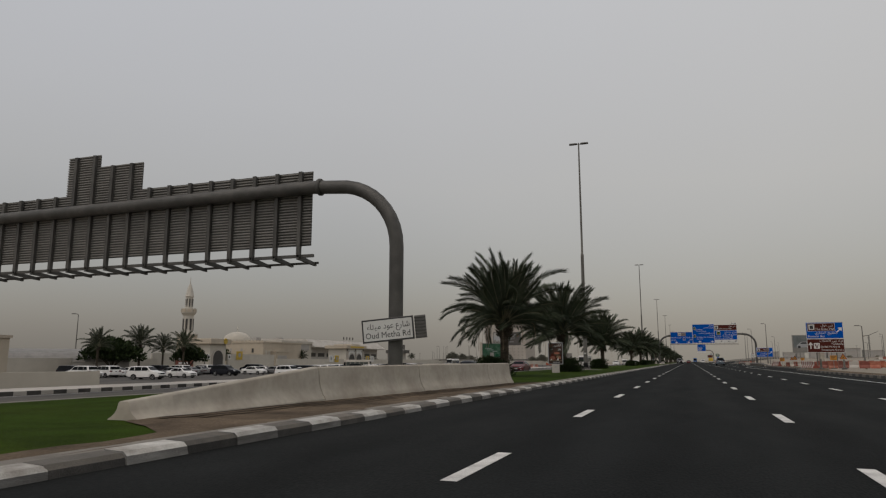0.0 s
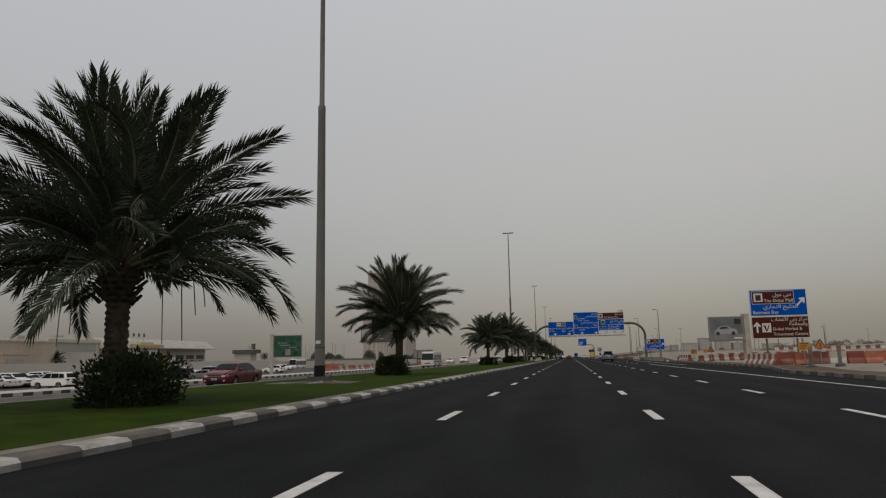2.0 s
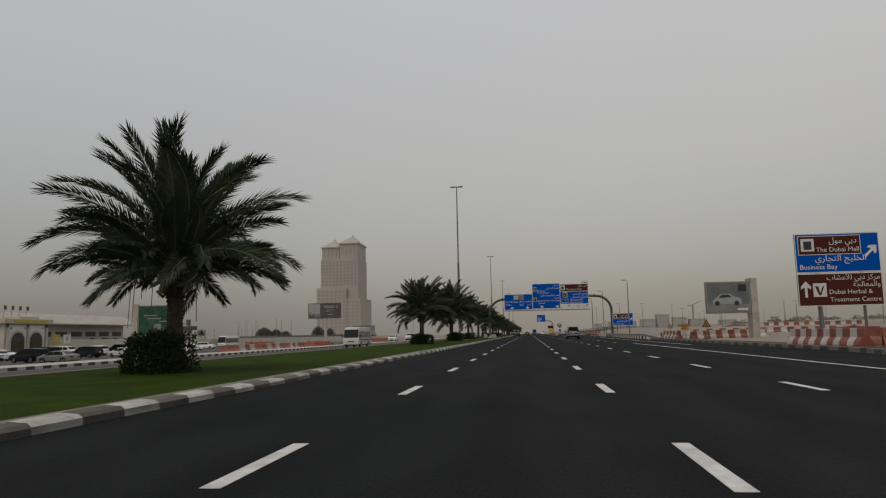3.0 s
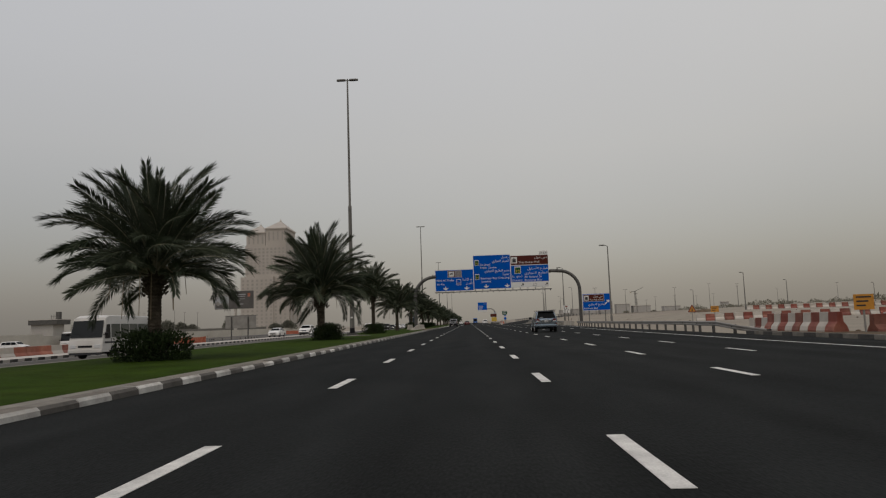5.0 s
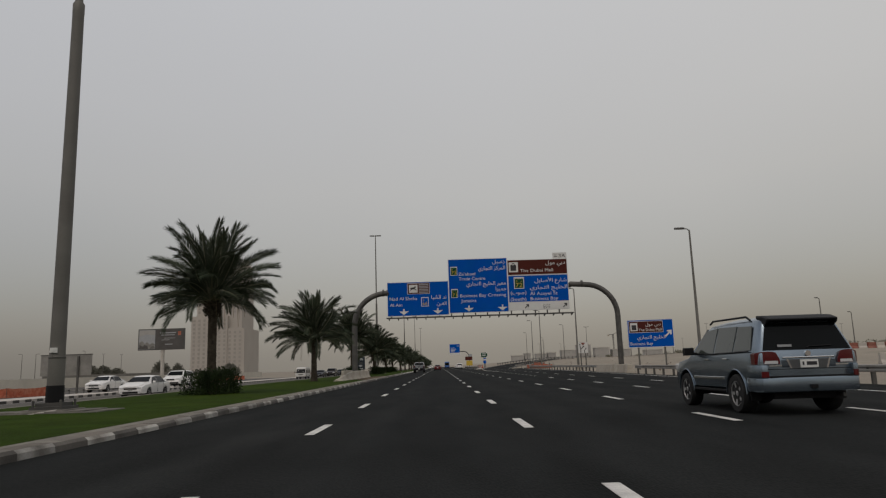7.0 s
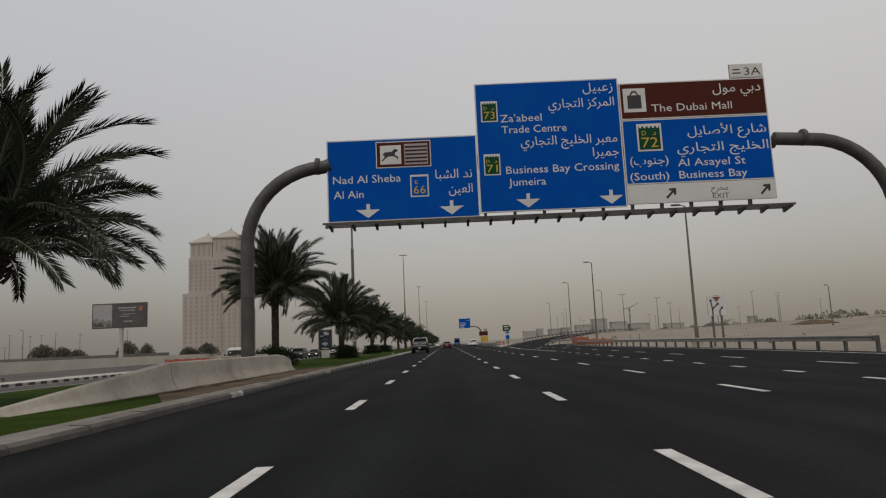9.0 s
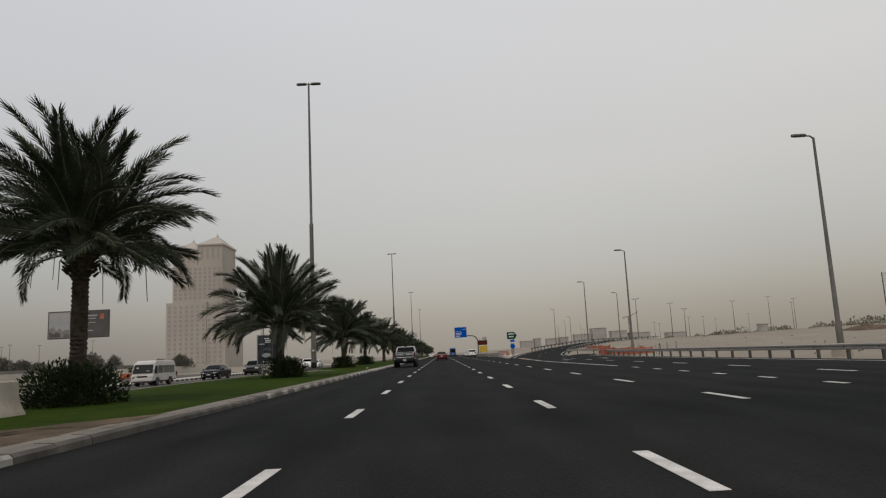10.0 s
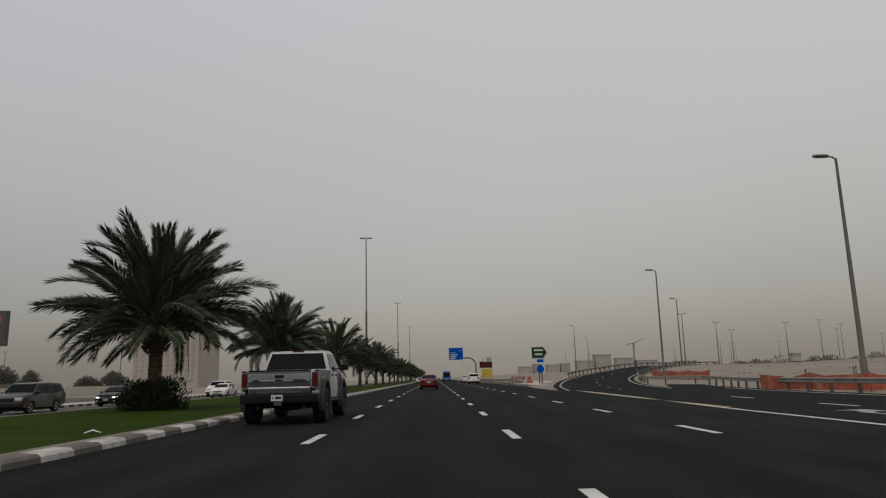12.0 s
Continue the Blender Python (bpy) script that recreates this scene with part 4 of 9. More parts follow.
# ---- lamp posts, gantries, road signs ----
def tall_lamp(at, label):
    """A very tall stepped steel post with two lamp heads on a short cross arm."""
    t = thing("street_lamp", label, "street lamp", "tall lamps on the median", at)
    part("foundation_slab", Geo().box(-2.1, 1.6, -0.85, 0.85, -0.12, 0.155), "slab_grey", t, "flat concrete slab sunk in the lawn", bevel=0.015)
    part("kerb_frame", Geo().box(-1.15, 1.15, -0.75, 0.75, -0.12, 0.185), "slab_grey", t, bevel=0.02)
    part("plinth", Geo().box(-0.62, 0.62, -0.55, 0.55, -0.2, 0.215), "slab_grey", t, "square concrete plinth", bevel=0.03)
    for bx in (-0.38, 0.38):
        for by in (-0.38, 0.38):
            part("anchor_bolt", Geo().lathe([(0.035, 0.28), (0.035, 0.46), (0.02, 0.48)], 8, (bx, by, 0)), "steel_dark", t)
    part("sleeve", Geo().lathe([(0.237, 0.38), (0.237, 0.86), (0.225, 0.87)], 20), "trim_black", t, "black painted foot of the post", smooth=40)
    part("cable_pipe", Geo().tube([(0.35, -0.5, 0.2), (0.1, -0.75, 0.16), (-0.35, -0.95, 0.08)], 0.03, 6), "concrete_light", t)
    part("pole", Geo().lathe([(0.225, 0.2), (0.22, 1.6), (0.21, 1.7), (0.165, 12.1), (0.17, 12.2), (0.17, 12.5), (0.115, 12.6), (0.105, 18.2), (0.075, 25.1), (0.06, 25.2)], 20), "pole_grey", t, smooth=40)
    part("collar", Geo().lathe([(0.22, 1.62), (0.227, 1.63), (0.227, 1.66), (0.22, 1.67)], 20), "steel_dark", t, "dark band", smooth=35)
    part("label_plate", Geo().box(-0.10, 0.10, -0.228, -0.18, 1.78, 1.92).box(-0.05, 0.05, -0.234, -0.226, 1.81, 1.89), "sign_white", t, "small white number plate, unreadable")
    part("foot_plate", Geo().box(-0.45, 0.45, -0.45, 0.45, 0.19, 0.30).box(-0.34, 0.34, -0.34, 0.34, 0.30, 0.40), "steel_dark", t)
    part("cross_arm", Geo().tube([(-0.55, 0, 25.05), (0.55, 0, 25.05)], 0.05, 8), "pole_grey", t)
    for s in (-1, 1):
        h = Geo().loft([[(s * x, y * w, 25.05 + z) for y, z in ((-0.2, 0.0), (-0.12, 0.13), (0.12, 0.13), (0.2, 0.0), (0.12, -0.05), (-0.12, -0.05))] for x, w in ((0.18, 0.5), (0.35, 1.0), (0.85, 1.0), (1.05, 0.5))])
        part("lamp_head", h, "steel_dark", t, "grey lamp head", smooth=40)
    return t


def side_lamp(at, label, height=12.0, lean=0.0):
    """A single-arm lamp post beside the outer lane."""
    t = thing("street_lamp", label, "street lamp", "single-arm lamps", at)
    part("pole", Geo().lathe([(0.17, -0.3), (0.17, 1.2), (0.13, 1.3), (0.065, height)], 12), "pole_grey", t, smooth=40)
    part("plinth", Geo().lathe([(0.5, -0.4), (0.5, 0.25), (0.42, 0.3)], 12), "concrete", t, smooth=35)
    part("arm", Geo().tube([(0, 0, height - 0.05), (-0.2, 0, height + 0.1), (-0.7, 0, height + 0.12)], [0.05, 0.045, 0.04], 8), "pole_grey", t)
    part("lamp_head", Geo().loft([[(x, y * w, height + 0.12 + z) for y, z in ((-0.17, 0.0), (-0.1, 0.1), (0.1, 0.1), (0.17, 0.0), (0.1, -0.05), (-0.1, -0.05))] for x, w in ((-0.4, 0.5), (-0.6, 1.0), (-1.0, 1.0), (-1.2, 0.5))]), "steel_dark", t, smooth=40)
    return t


def twin_lamp(at, label, height, spread=1.0):
    """A slim post with a short bar of two lamp heads."""
    t = thing("street_lamp", label, "street lamp", "twin-headed lamps", at)
    part("pole", Geo().lathe([(0.16, -0.5), (0.15, 1.2), (0.06, height)], 8), "pole_grey", t, smooth=40)
    part("arm", Geo().box(-0.75 * spread, 0.75 * spread, -0.05, 0.05, height - 0.02, height + 0.06), "pole_grey", t)
    for s_ in (-1, 1):
        part("lamp_head", Geo().loft([[(s_ * x * spread, y * w, height + 0.05 + z) for y, z in ((-0.16, 0.0), (-0.1, 0.12), (0.1, 0.12), (0.16, 0.0))] for x, w in ((0.3, 0.6), (0.5, 1.0), (0.95, 1.0), (1.1, 0.5))]), "steel_dark", t)
    return t


for x, y in ((-10.42, 74.9), (-10.75, 179.0), (-10.96, 283.4), (-11.17, 387.3), (-11.3, 491.0), (-11.3, 595.0)):
    tall_lamp(pose(x, y, 0.0), "very tall grey steel lamp post with two lamp heads")
SIDE = [(20.7, 213.7, 0.0, 11.3), (20.75, 262.4, 0.3, 11.6), (21.7, 305.8, 0.2, 11.8), (25.7, 348.5, 0.3, 12.2), (41.0, 385.5, 1.8, 11.3), (29.5, 142.0, 0.2, 7.0)]
for x, y, z, h in SIDE:
    side_lamp(pose(x, y, z), "slim grey lamp post with a single arm, leaning slightly", h)


def arch_path(x_post, z_top, r, x_end, sgn, base=0.0):
    pts = [(x_post, 0, base), (x_post, 0, z_top - r - 1.5), (x_post, 0, z_top - r)]
    for k in range(1, 11):
        a = math.pi / 2 * k / 10
        pts.append((x_post + sgn * r * (1 - math.cos(a)), 0, z_top - r + r * math.sin(a)))
    pts.append((x_end, 0, z_top + 0.1))
    return pts


def sign_frame(t, x0, x1, z, y, step=0.98, out=-1):
    """The walkway beam along the foot of the panels with its brackets."""
    part("walkway_beam", Geo().box(x0 - 0.1, x1 + 0.1, y - 0.06, y + 0.06, z - 0.08, z + 0.06).box(x0 - 0.1, x1 + 0.1, y + out * 0.7 - 0.03, y + out * 0.7 + 0.03, z - 0.05, z + 0.03), "steel_dark", t, "dark steel walkway beam")
    x = x0 + 0.2
    while x < x1 + 0.1:
        g = Geo().prism([(0, 0), (out * 0.85, -0.02), (out * 0.85, -0.1), (0, -0.24)], "x", x - 0.05, x + 0.05)
        part("bracket", g, "steel_dark", t, at=pose(0, y, z - 0.02))
        x += step


def icon_shield(t, x0, x1, z0, z1, num, y, colour="sign_green"):
    part("shield", flat(rect(x0, x1, z0, z1), y), "sign_white", t, "white-edged route shield")
    d = (x1 - x0) * 0.07
    part("shield_field", flat(rect(x0 + d, x1 - d, z0 + d, z1 - d * 1.6), y - 0.005), colour, t)
    w = (x1 - x0) * 0.66
    part("shield_number", lettering(num, (x0 + x1) / 2 - w / 2, z0 + (z1 - z0) * 0.14, (z1 - z0) * 0.38, w).moved(Matrix.Translation((0, y - 0.012, 0))), "sign_yellow", t, fix=False)
    ym, h = (x0 + x1) / 2, z1 - z0
    if colour == "sign_green":
        for k in range(5):
            xa = x0 + d + (x1 - x0 - 2 * d) * (k + 0.25) / 5
            part("shield_tooth", flat(rect(xa, xa + (x1 - x0) * 0.085, z1 - d * 2.6, z1 - d * 1.5), y - 0.012), "sign_white", t)
        part("shield_letter", lettering("D", ym - h * 0.26, z0 + h * 0.58, h * 0.17, h * 0.15).moved(Matrix.Translation((0, y - 0.012, 0))), "sign_yellow", t, fix=False)
        part("shield_letter", lettering("د", ym + h * 0.10, z0 + h * 0.58, h * 0.17, h * 0.14).moved(Matrix.Translation((0, y - 0.012, 0))), "sign_yellow", t, fix=False)
    else:
        part("shield_letter", lettering("E", ym - h * 0.20, z0 + h * 0.58, h * 0.17, h * 0.12).moved(Matrix.Translation((0, y - 0.012, 0))), "sign_yellow", t, fix=False)


def split_words(line, gap):
    """The words of one line of letters, parted where the gaps are wide."""
    spans = sorted((min(line.v[i][0] for i in f), max(line.v[i][0] for i in f)) for f in line.f)
    cuts, reach = [], None
    for a, b in spans:
        if reach is not None and a - reach > gap:
            cuts.append((a + reach) / 2)
        reach = b if reach is None else max(reach, b)
    for lo, hi in zip([-1e9] + cuts, cuts + [1e9]):
        g, at_ = Geo(), {}
        fs = []
        for f in line.f:
            if lo < line.v[f[0]][0] < hi:
                fs.append(tuple(at_.setdefault(i, len(at_)) for i in f))
        g.add([line.v[i] for i in at_], fs)
        yield g


def words(t, y, *rows, colour="sign_white"):
    for r in rows:
        s, x, z, size, width = r[:5]
        line = lettering(s, x, z, size, width, right=len(r) > 5).moved(Matrix.Translation((0, y - 0.008, 0)))
        for g in split_words(line, size * 0.2):
            part("word", g, colour, t, fix=False)


def panel(t, x0, x1, z0, z1, y, colour, rim=0.05, depth=0.09):
    part("panel_backing", Geo().box(x0, x1, y, y + depth, z0, z1), "sign_back", t)
    part("panel_border", flat(rect(x0, x1, z0, z1), y), "sign_white", t, "white border")
    return part("panel_face", flat(rect(x0 + rim, x1 - rim, z0 + rim, z1 - rim), y - 0.005), colour, t)


# the wide gantry over the highway
G_Y = 233.6
gan = thing("sign_gantry", "blue and brown highway direction sign on a bent grey pipe gantry", "road sign", at=pose(0, G_Y, 0))
part("pipe", Geo().tube(arch_path(-8.9, 9.05, 3.4, -5.2, 1), 0.29, 16), "steel_dark", gan, "bent grey steel pipe", smooth=40)
part("pipe", Geo().tube(arch_path(19.6, 9.35, 3.4, 14.6, -1), 0.29, 16), "steel_dark", gan, "bent grey steel pipe", smooth=40)
part("cross_pipe", Geo().tube([(-5.4, 0.45, 9.0), (14.8, 0.45, 9.4)], 0.27, 16), "steel_dark", gan, smooth=40)
for x, z in ((-5.75, 9.1), (15.9, 9.45)):
    part("flange", Geo().lathe([(0.36, -0.09), (0.38, -0.05), (0.38, 0.05), (0.36, 0.09)], 16, (x, 0, z), "x"), "steel_dark", gan, smooth=35)
for x in (-8.9, 19.6):
    part("base_plate", Geo().lathe([(0.55, 0.0), (0.55, 0.25), (0.33, 0.3)], 12, (x, 0, 0)), "concrete", gan, smooth=35)
sign_frame(gan, -5.3, 14.6, 6.3, -0.35)
x = -4.9
while x < 14.4:
    part("upright", Geo().box(x - 0.06, x + 0.06, 0.02, 0.2, 6.4, 10.0 if x < 1.4 else 12.2), "steel_dark", gan)
    x += 1.3
FY = -0.1
panel(gan, -5.33, 1.35, 6.5, 10.2, FY, "sign_blue")
panel(gan, 1.37, 7.83, 6.65, 12.55, FY, "sign_blue")
panel(gan, 7.86, 14.42, 10.58, 12.28, FY, "sign_brown")
panel(gan, 7.86, 14.42, 7.62, 10.56, FY, "sign_blue")
panel(gan, 7.86, 14.42, 6.74, 7.6, FY, "sign_white")
panel(gan, 12.9, 14.4, 12.32, 12.95, FY, "sign_white")
words(gan, FY, ("Nad Al Sheba", -5.07, 8.23, 0.36, 3.0), ("Al Ain", -5.05, 7.56, 0.36, 1.32), ("ند الشبا", 1.08, 8.28, 0.42, 1.62, 1), ("العين", 1.08, 7.6, 0.42, 1.05, 1),
      ("زعبيل", 7.58, 11.98, 0.42, 1.35, 1), ("المركز التجاري", 7.6, 11.28, 0.42, 2.95, 1), ("Za'abeel", 2.47, 10.72, 0.36, 1.85), ("Trade Centre", 2.5, 10.2, 0.36, 2.9),
      ("معبر الخليج التجاري", 7.62, 9.6, 0.42, 4.3, 1), ("جميرا", 7.64, 8.98, 0.42, 1.15, 1), ("Business Bay Crossing", 2.6, 8.35, 0.36, 5.0), ("Jumeira", 2.68, 7.8, 0.36, 1.65),
      ("دبي مول", 14.2, 11.68, 0.42, 2.15, 1), ("The Dubai Mall", 9.25, 10.9, 0.36, 3.6), ("شارع الأصايل", 14.25, 9.75, 0.42, 3.5, 1), ("الخليج التجاري", 14.28, 9.0, 0.42, 4.05, 1),
      ("(جنوب)", 9.8, 8.5, 0.4, 1.7, 1), ("(South)", 8.05, 7.8, 0.36, 1.72), ("Al Asayel St", 10.2, 8.35, 0.36, 3.0), ("Business Bay", 10.22, 7.8, 0.36, 3.0))
words(gan, FY, ("EXIT", 11.6, 6.85, 0.24, 0.72), ("مخرج", 12.3, 7.2, 0.26, 0.75, 1), ("3A", 13.55, 12.42, 0.38, 0.75), colour="sign_black")
part("letter_bar", flat(rect(13.02, 13.4, 12.5, 12.56), FY - 0.006).plus(flat(rect(13.02, 13.35, 12.66, 12.72), FY - 0.006)), "sign_black", gan)
for x in (-3.55, 0.12, 3.5, 7.15):
    part("arrow", flat(arrow_down(x, 6.92 if x < 1.3 else 7.08, 0.85), FY - 0.008), "sign_white", gan, "white down arrow")
for x in (9.9, 14.05):
    part("arrow", flat(arrow_turned(x - 0.1, 7.17, 0.62, 45), FY - 0.008), "sign_black", gan, "black slanting arrow")
icon_shield(gan, 1.62, 2.36, 10.76, 11.72, "73", FY - 0.006)
icon_shield(gan, 1.63, 2.36, 8.32, 9.28, "71", FY - 0.006)
icon_shield(gan, 8.5, 9.6, 9.1, 10.36, "72", FY - 0.006)
icon_shield(gan, -1.66, -0.85, 7.5, 8.5, "66", FY - 0.006, "sign_blue")
part("tourist_panel", flat(rect(-3.14, -0.7, 8.86, 10.06), FY - 0.006), "sign_white", gan)
part("tourist_panel", flat(rect(-3.1, -0.74, 8.9, 10.02), FY - 0.010), "sign_brown", gan)
part("pictogram", flat(rect(-2.95, -2.02, 9.02, 9.88), FY - 0.014), "sign_white", gan)
horse = [(-2.86, 9.42), (-2.78, 9.56), (-2.6, 9.58), (-2.42, 9.6), (-2.3, 9.72), (-2.14, 9.66), (-2.2, 9.58), (-2.28, 9.56), (-2.3, 9.44), (-2.14, 9.34), (-2.18, 9.22), (-2.24, 9.32), (-2.38, 9.38),
         (-2.56, 9.38), (-2.7, 9.3), (-2.86, 9.16), (-2.9, 9.2), (-2.76, 9.34), (-2.78, 9.46)]
part("pictogram", flat(horse, FY - 0.018), "sign_black", gan, "dark running animal shape")
part("blanked_panel", flat(rect(-1.88, -0.84, 8.98, 9.92), FY - 0.014), "sign_grey", gan, "taped-over grey field")
for k in range(5):
    part("tape_strip", flat(rect(-1.85, -0.87, 9.06 + k * 0.17, 9.14 + k * 0.17), FY - 0.018), "sign_brown", gan)
part("pictogram", flat(rect(8.02, 9.02, 10.92, 12.02), FY - 0.008), "sign_white", gan)
part("pictogram", flat(rect(8.2, 8.82, 11.08, 11.7), FY - 0.012).plus(flat([(8.3, 11.7), (8.42, 11.9), (8.6, 11.9), (8.72, 11.7), (8.64, 11.7), (8.56, 11.82), (8.46, 11.82), (8.38, 11.7)], FY - 0.012)), "sign_black", gan, "black bag shape")

# the gantry over the oncoming road, seen from behind
L_Y = 27.1
gl = thing("sign_gantry", "ribbed grey back of a highway sign on a bent pipe", "road sign", at=pose(0, L_Y, 0))
part("pipe", Geo().tube(arch_path(-11.75, 8.88, 2.9, -16.0, -1) + [(-27, 0, 8.9), (-40, 0, 8.85)], 0.31, 18), "steel_dark", gl, "bent grey steel pipe", smooth=40)
part("flange", Geo().lathe([(0.37, -0.09), (0.4, -0.05), (0.4, 0.05), (0.37, 0.09)], 16, (-15.6, 0, 8.96), "x"), "steel_dark", gl, smooth=35)
part("base_plate", Geo().lathe([(0.55, 0.0), (0.55, 0.3), (0.34, 0.34)], 12, (-11.75, 0, 0)), "concrete", gl, smooth=35)
part("panel_sheet", Geo().box(-40, -16.2, 0.34, 0.37, 6.32, 9.86).box(-31.4, -26.3, 0.34, 0.37, 9.86, 11.28).box(-31.4, -29.2, 0.34, 0.37, 11.28, 11.95), "steel_dark", gl)
for k in range(42):
    z = 6.36 + k * 0.135
    x0, x1 = (-40, -16.2) if z < 9.8 else ((-31.4, -26.3) if z < 11.25 else (-31.4, -29.2))
    if z < 11.9:
        part("slat", Geo().prism([(0.335, z), (0.27, z + 0.02), (0.27, z + 0.075), (0.335, z + 0.095)], "x", x0, x1), "sign_slat", gl)
x = -16.75
while x > -40:
    top = 9.84 if x > -26.3 else (11.26 if x > -29.2 else (11.93 if x > -31.4 else 9.84))
    part("upright", Geo().box(x - 0.09, x + 0.09, 0.10, 0.28, 5.78, top), "steel_dark", gl)
    part("bracket", Geo().prism([(0.28, 5.88), (1.75, 5.70), (1.75, 5.56), (0.28, 5.66), (0.1, 5.66), (0.1, 5.88)], "x", x - 0.06, x + 0.06), "steel_dark", gl)
    x -= 1.27
part("walkway_beam", Geo().box(-40, -16.0, 0.2, 0.32, 5.76, 5.9).box(-40, -16.55, 1.62, 1.72, 5.66, 5.76), "steel_dark", gl)
st = thing("street_sign", "white street name sign with black border on the gantry post", "road sign", at=pose(-11.9, L_Y - 0.48, 2.36, 0, -5.5, 11))
part("panel_backing", Geo().box(-1.12, 1.12, 0, 0.05, -0.49, 0.49), "sign_back", st, bevel=0.01)
part("panel_border", flat(rect(-1.1, 1.1, -0.47, 0.47), -0.003), "sign_black", st)
part("panel_face", flat(rect(-1.05, 1.05, -0.42, 0.42), -0.008), "sign_white", st)
words(st, -0.008, ("شارع عود ميثاء", 0.95, 0.06, 0.25, 1.85, 1), ("Oud Metha Rd", -0.97, -0.32, 0.26, 1.92), colour="sign_black")
part("side_panel", Geo().box(1.14, 1.62, 0.15, 0.18, -0.48, 0.48), "sign_back", st, "ribbed back of a second sign")
for k in range(7):
    part("slat", Geo().box(1.14, 1.62, 0.11, 0.15, -0.45 + k * 0.135, -0.40 + k * 0.135), "steel_dark", st)


def direction_sign(at, w, z0, z1, label, split=None, posts=(0.25, 0.78)):
    t = thing("road_sign", label, "road sign", at=at)
    for f in posts:
        part("post", Geo().tube([(w * f, 0.16, -0.2), (w * f, 0.16, z1 - 0.2)], 0.085, 10), "pole_grey", t, smooth=40)
    return t


# big sign near the works
ds = direction_sign(pose(16.1, 111.5, 0.0, 0, 0, 1), 4.75, 2.25, 6.55, "blue and brown direction sign on two grey posts beside the roadworks")
panel(ds, 0, 4.75, 4.22, 6.55, 0, "sign_blue")
panel(ds, 0, 4.75, 2.25, 4.18, 0, "sign_brown")
part("tourist_panel", flat(rect(0.18, 3.72, 5.28, 6.42), -0.006), "sign_white", ds)
part("tourist_panel", flat(rect(0.22, 3.68, 5.32, 6.38), -0.010), "sign_brown", ds)
part("pictogram", flat(rect(0.35, 1.1, 5.5, 6.25), -0.014), "sign_white", ds)
part("pictogram", flat(rect(0.5, 0.95, 5.6, 6.1), -0.018), "sign_black", ds, "black bag shape")
words(ds, -0.010, ("دبي مول", 3.5, 5.95, 0.34, 1.55, 1), ("The Dubai Mall", 1.2, 5.45, 0.28, 2.4), ("الخليج التجاري", 3.95, 4.9, 0.36, 2.85, 1), ("Business Bay", 0.22, 4.42, 0.3, 2.1),
      ("مركز دبي للأعشاب", 4.6, 3.78, 0.3, 2.95, 1), ("والمعالجة", 4.6, 3.36, 0.3, 1.5, 1), ("Dubai Herbal &", 1.75, 2.95, 0.27, 2.4), ("Treatment Centre", 1.75, 2.5, 0.27, 2.85))
part("arrow", flat(arrow_turned(4.25, 5.45, 0.95, 45), -0.012), "sign_white", ds)
part("arrow", flat(arrow_turned(0.45, 3.25, 0.95, 0), -0.012), "sign_white", ds)
part("pictogram", flat(rect(0.85, 1.6, 2.8, 3.6), -0.010), "sign_white", ds)
part("pictogram", flat([(0.95, 3.45), (1.15, 3.4), (1.22, 3.0), (1.35, 3.35), (1.5, 3.5), (1.28, 2.9), (1.15, 2.9)], -0.014), "sign_brown", ds, "brown leaf shape")

d2 = direction_sign(pose(19.15, 228.6, 0.0, 0, 0, -6), 4.5, 2.25, 5.02, "blue direction sign with a brown field on two posts", posts=(0.22, 0.8))
panel(d2, 0, 4.5, 2.25, 5.02, 0, "sign_blue")
part("tourist_panel", flat(rect(0.15, 3.5, 3.72, 4.88), -0.006), "sign_white", d2)
part("tourist_panel", flat(rect(0.19, 3.46, 3.76, 4.84), -0.010), "sign_brown", d2)
part("pictogram", flat(rect(0.3, 1.0, 3.9, 4.7), -0.014), "sign_white", d2)
part("pictogram", flat(rect(0.42, 0.88, 4.0, 4.5), -0.018), "sign_black", d2, "black bag shape")
words(d2, -0.010, ("دبي مول", 3.3, 4.4, 0.32, 1.5, 1), ("The Dubai Mall", 1.1, 3.88, 0.27, 2.25), ("الخليج التجاري", 3.7, 3.1, 0.36, 2.8, 1), ("Business Bay", 0.2, 2.5, 0.3, 2.2))
part("arrow", flat(arrow_turned(4.0, 3.6, 0.9, 45), -0.012), "sign_white", d2)

ar = direction_sign(pose(19.7, 256.6, 0.0, 0, 0, -3), 1.35, 2.2, 3.75, "small white lane sign with a red and black arrow pictogram", posts=(0.25, 0.75))
panel(ar, 0, 1.35, 2.25, 3.75, 0, "sign_white", rim=0.03)
def stroke(pts, w=0.05):
    """A thin painted line along points, with a small head at its end."""
    for (x0, z0), (x1, z1) in zip(pts, pts[1:]):
        d = Vector((x1 - x0, z1 - z0)).normalized() * w
        part("arrow_line", flat([(x0 + d.y, z0 - d.x), (x1 + d.y, z1 - d.x), (x1 - d.y, z1 + d.x), (x0 - d.y, z0 + d.x)], -0.014), "sign_black", ar)
    (x0, z0), (x1, z1) = pts[-2:]
    d = Vector((x1 - x0, z1 - z0)).normalized()
    part("arrow_head", flat([(x1 + d.x * .16, z1 + d.y * .16), (x1 - d.y * .13, z1 + d.x * .13), (x1 + d.y * .13, z1 - d.x * .13)], -0.016), "sign_black", ar)


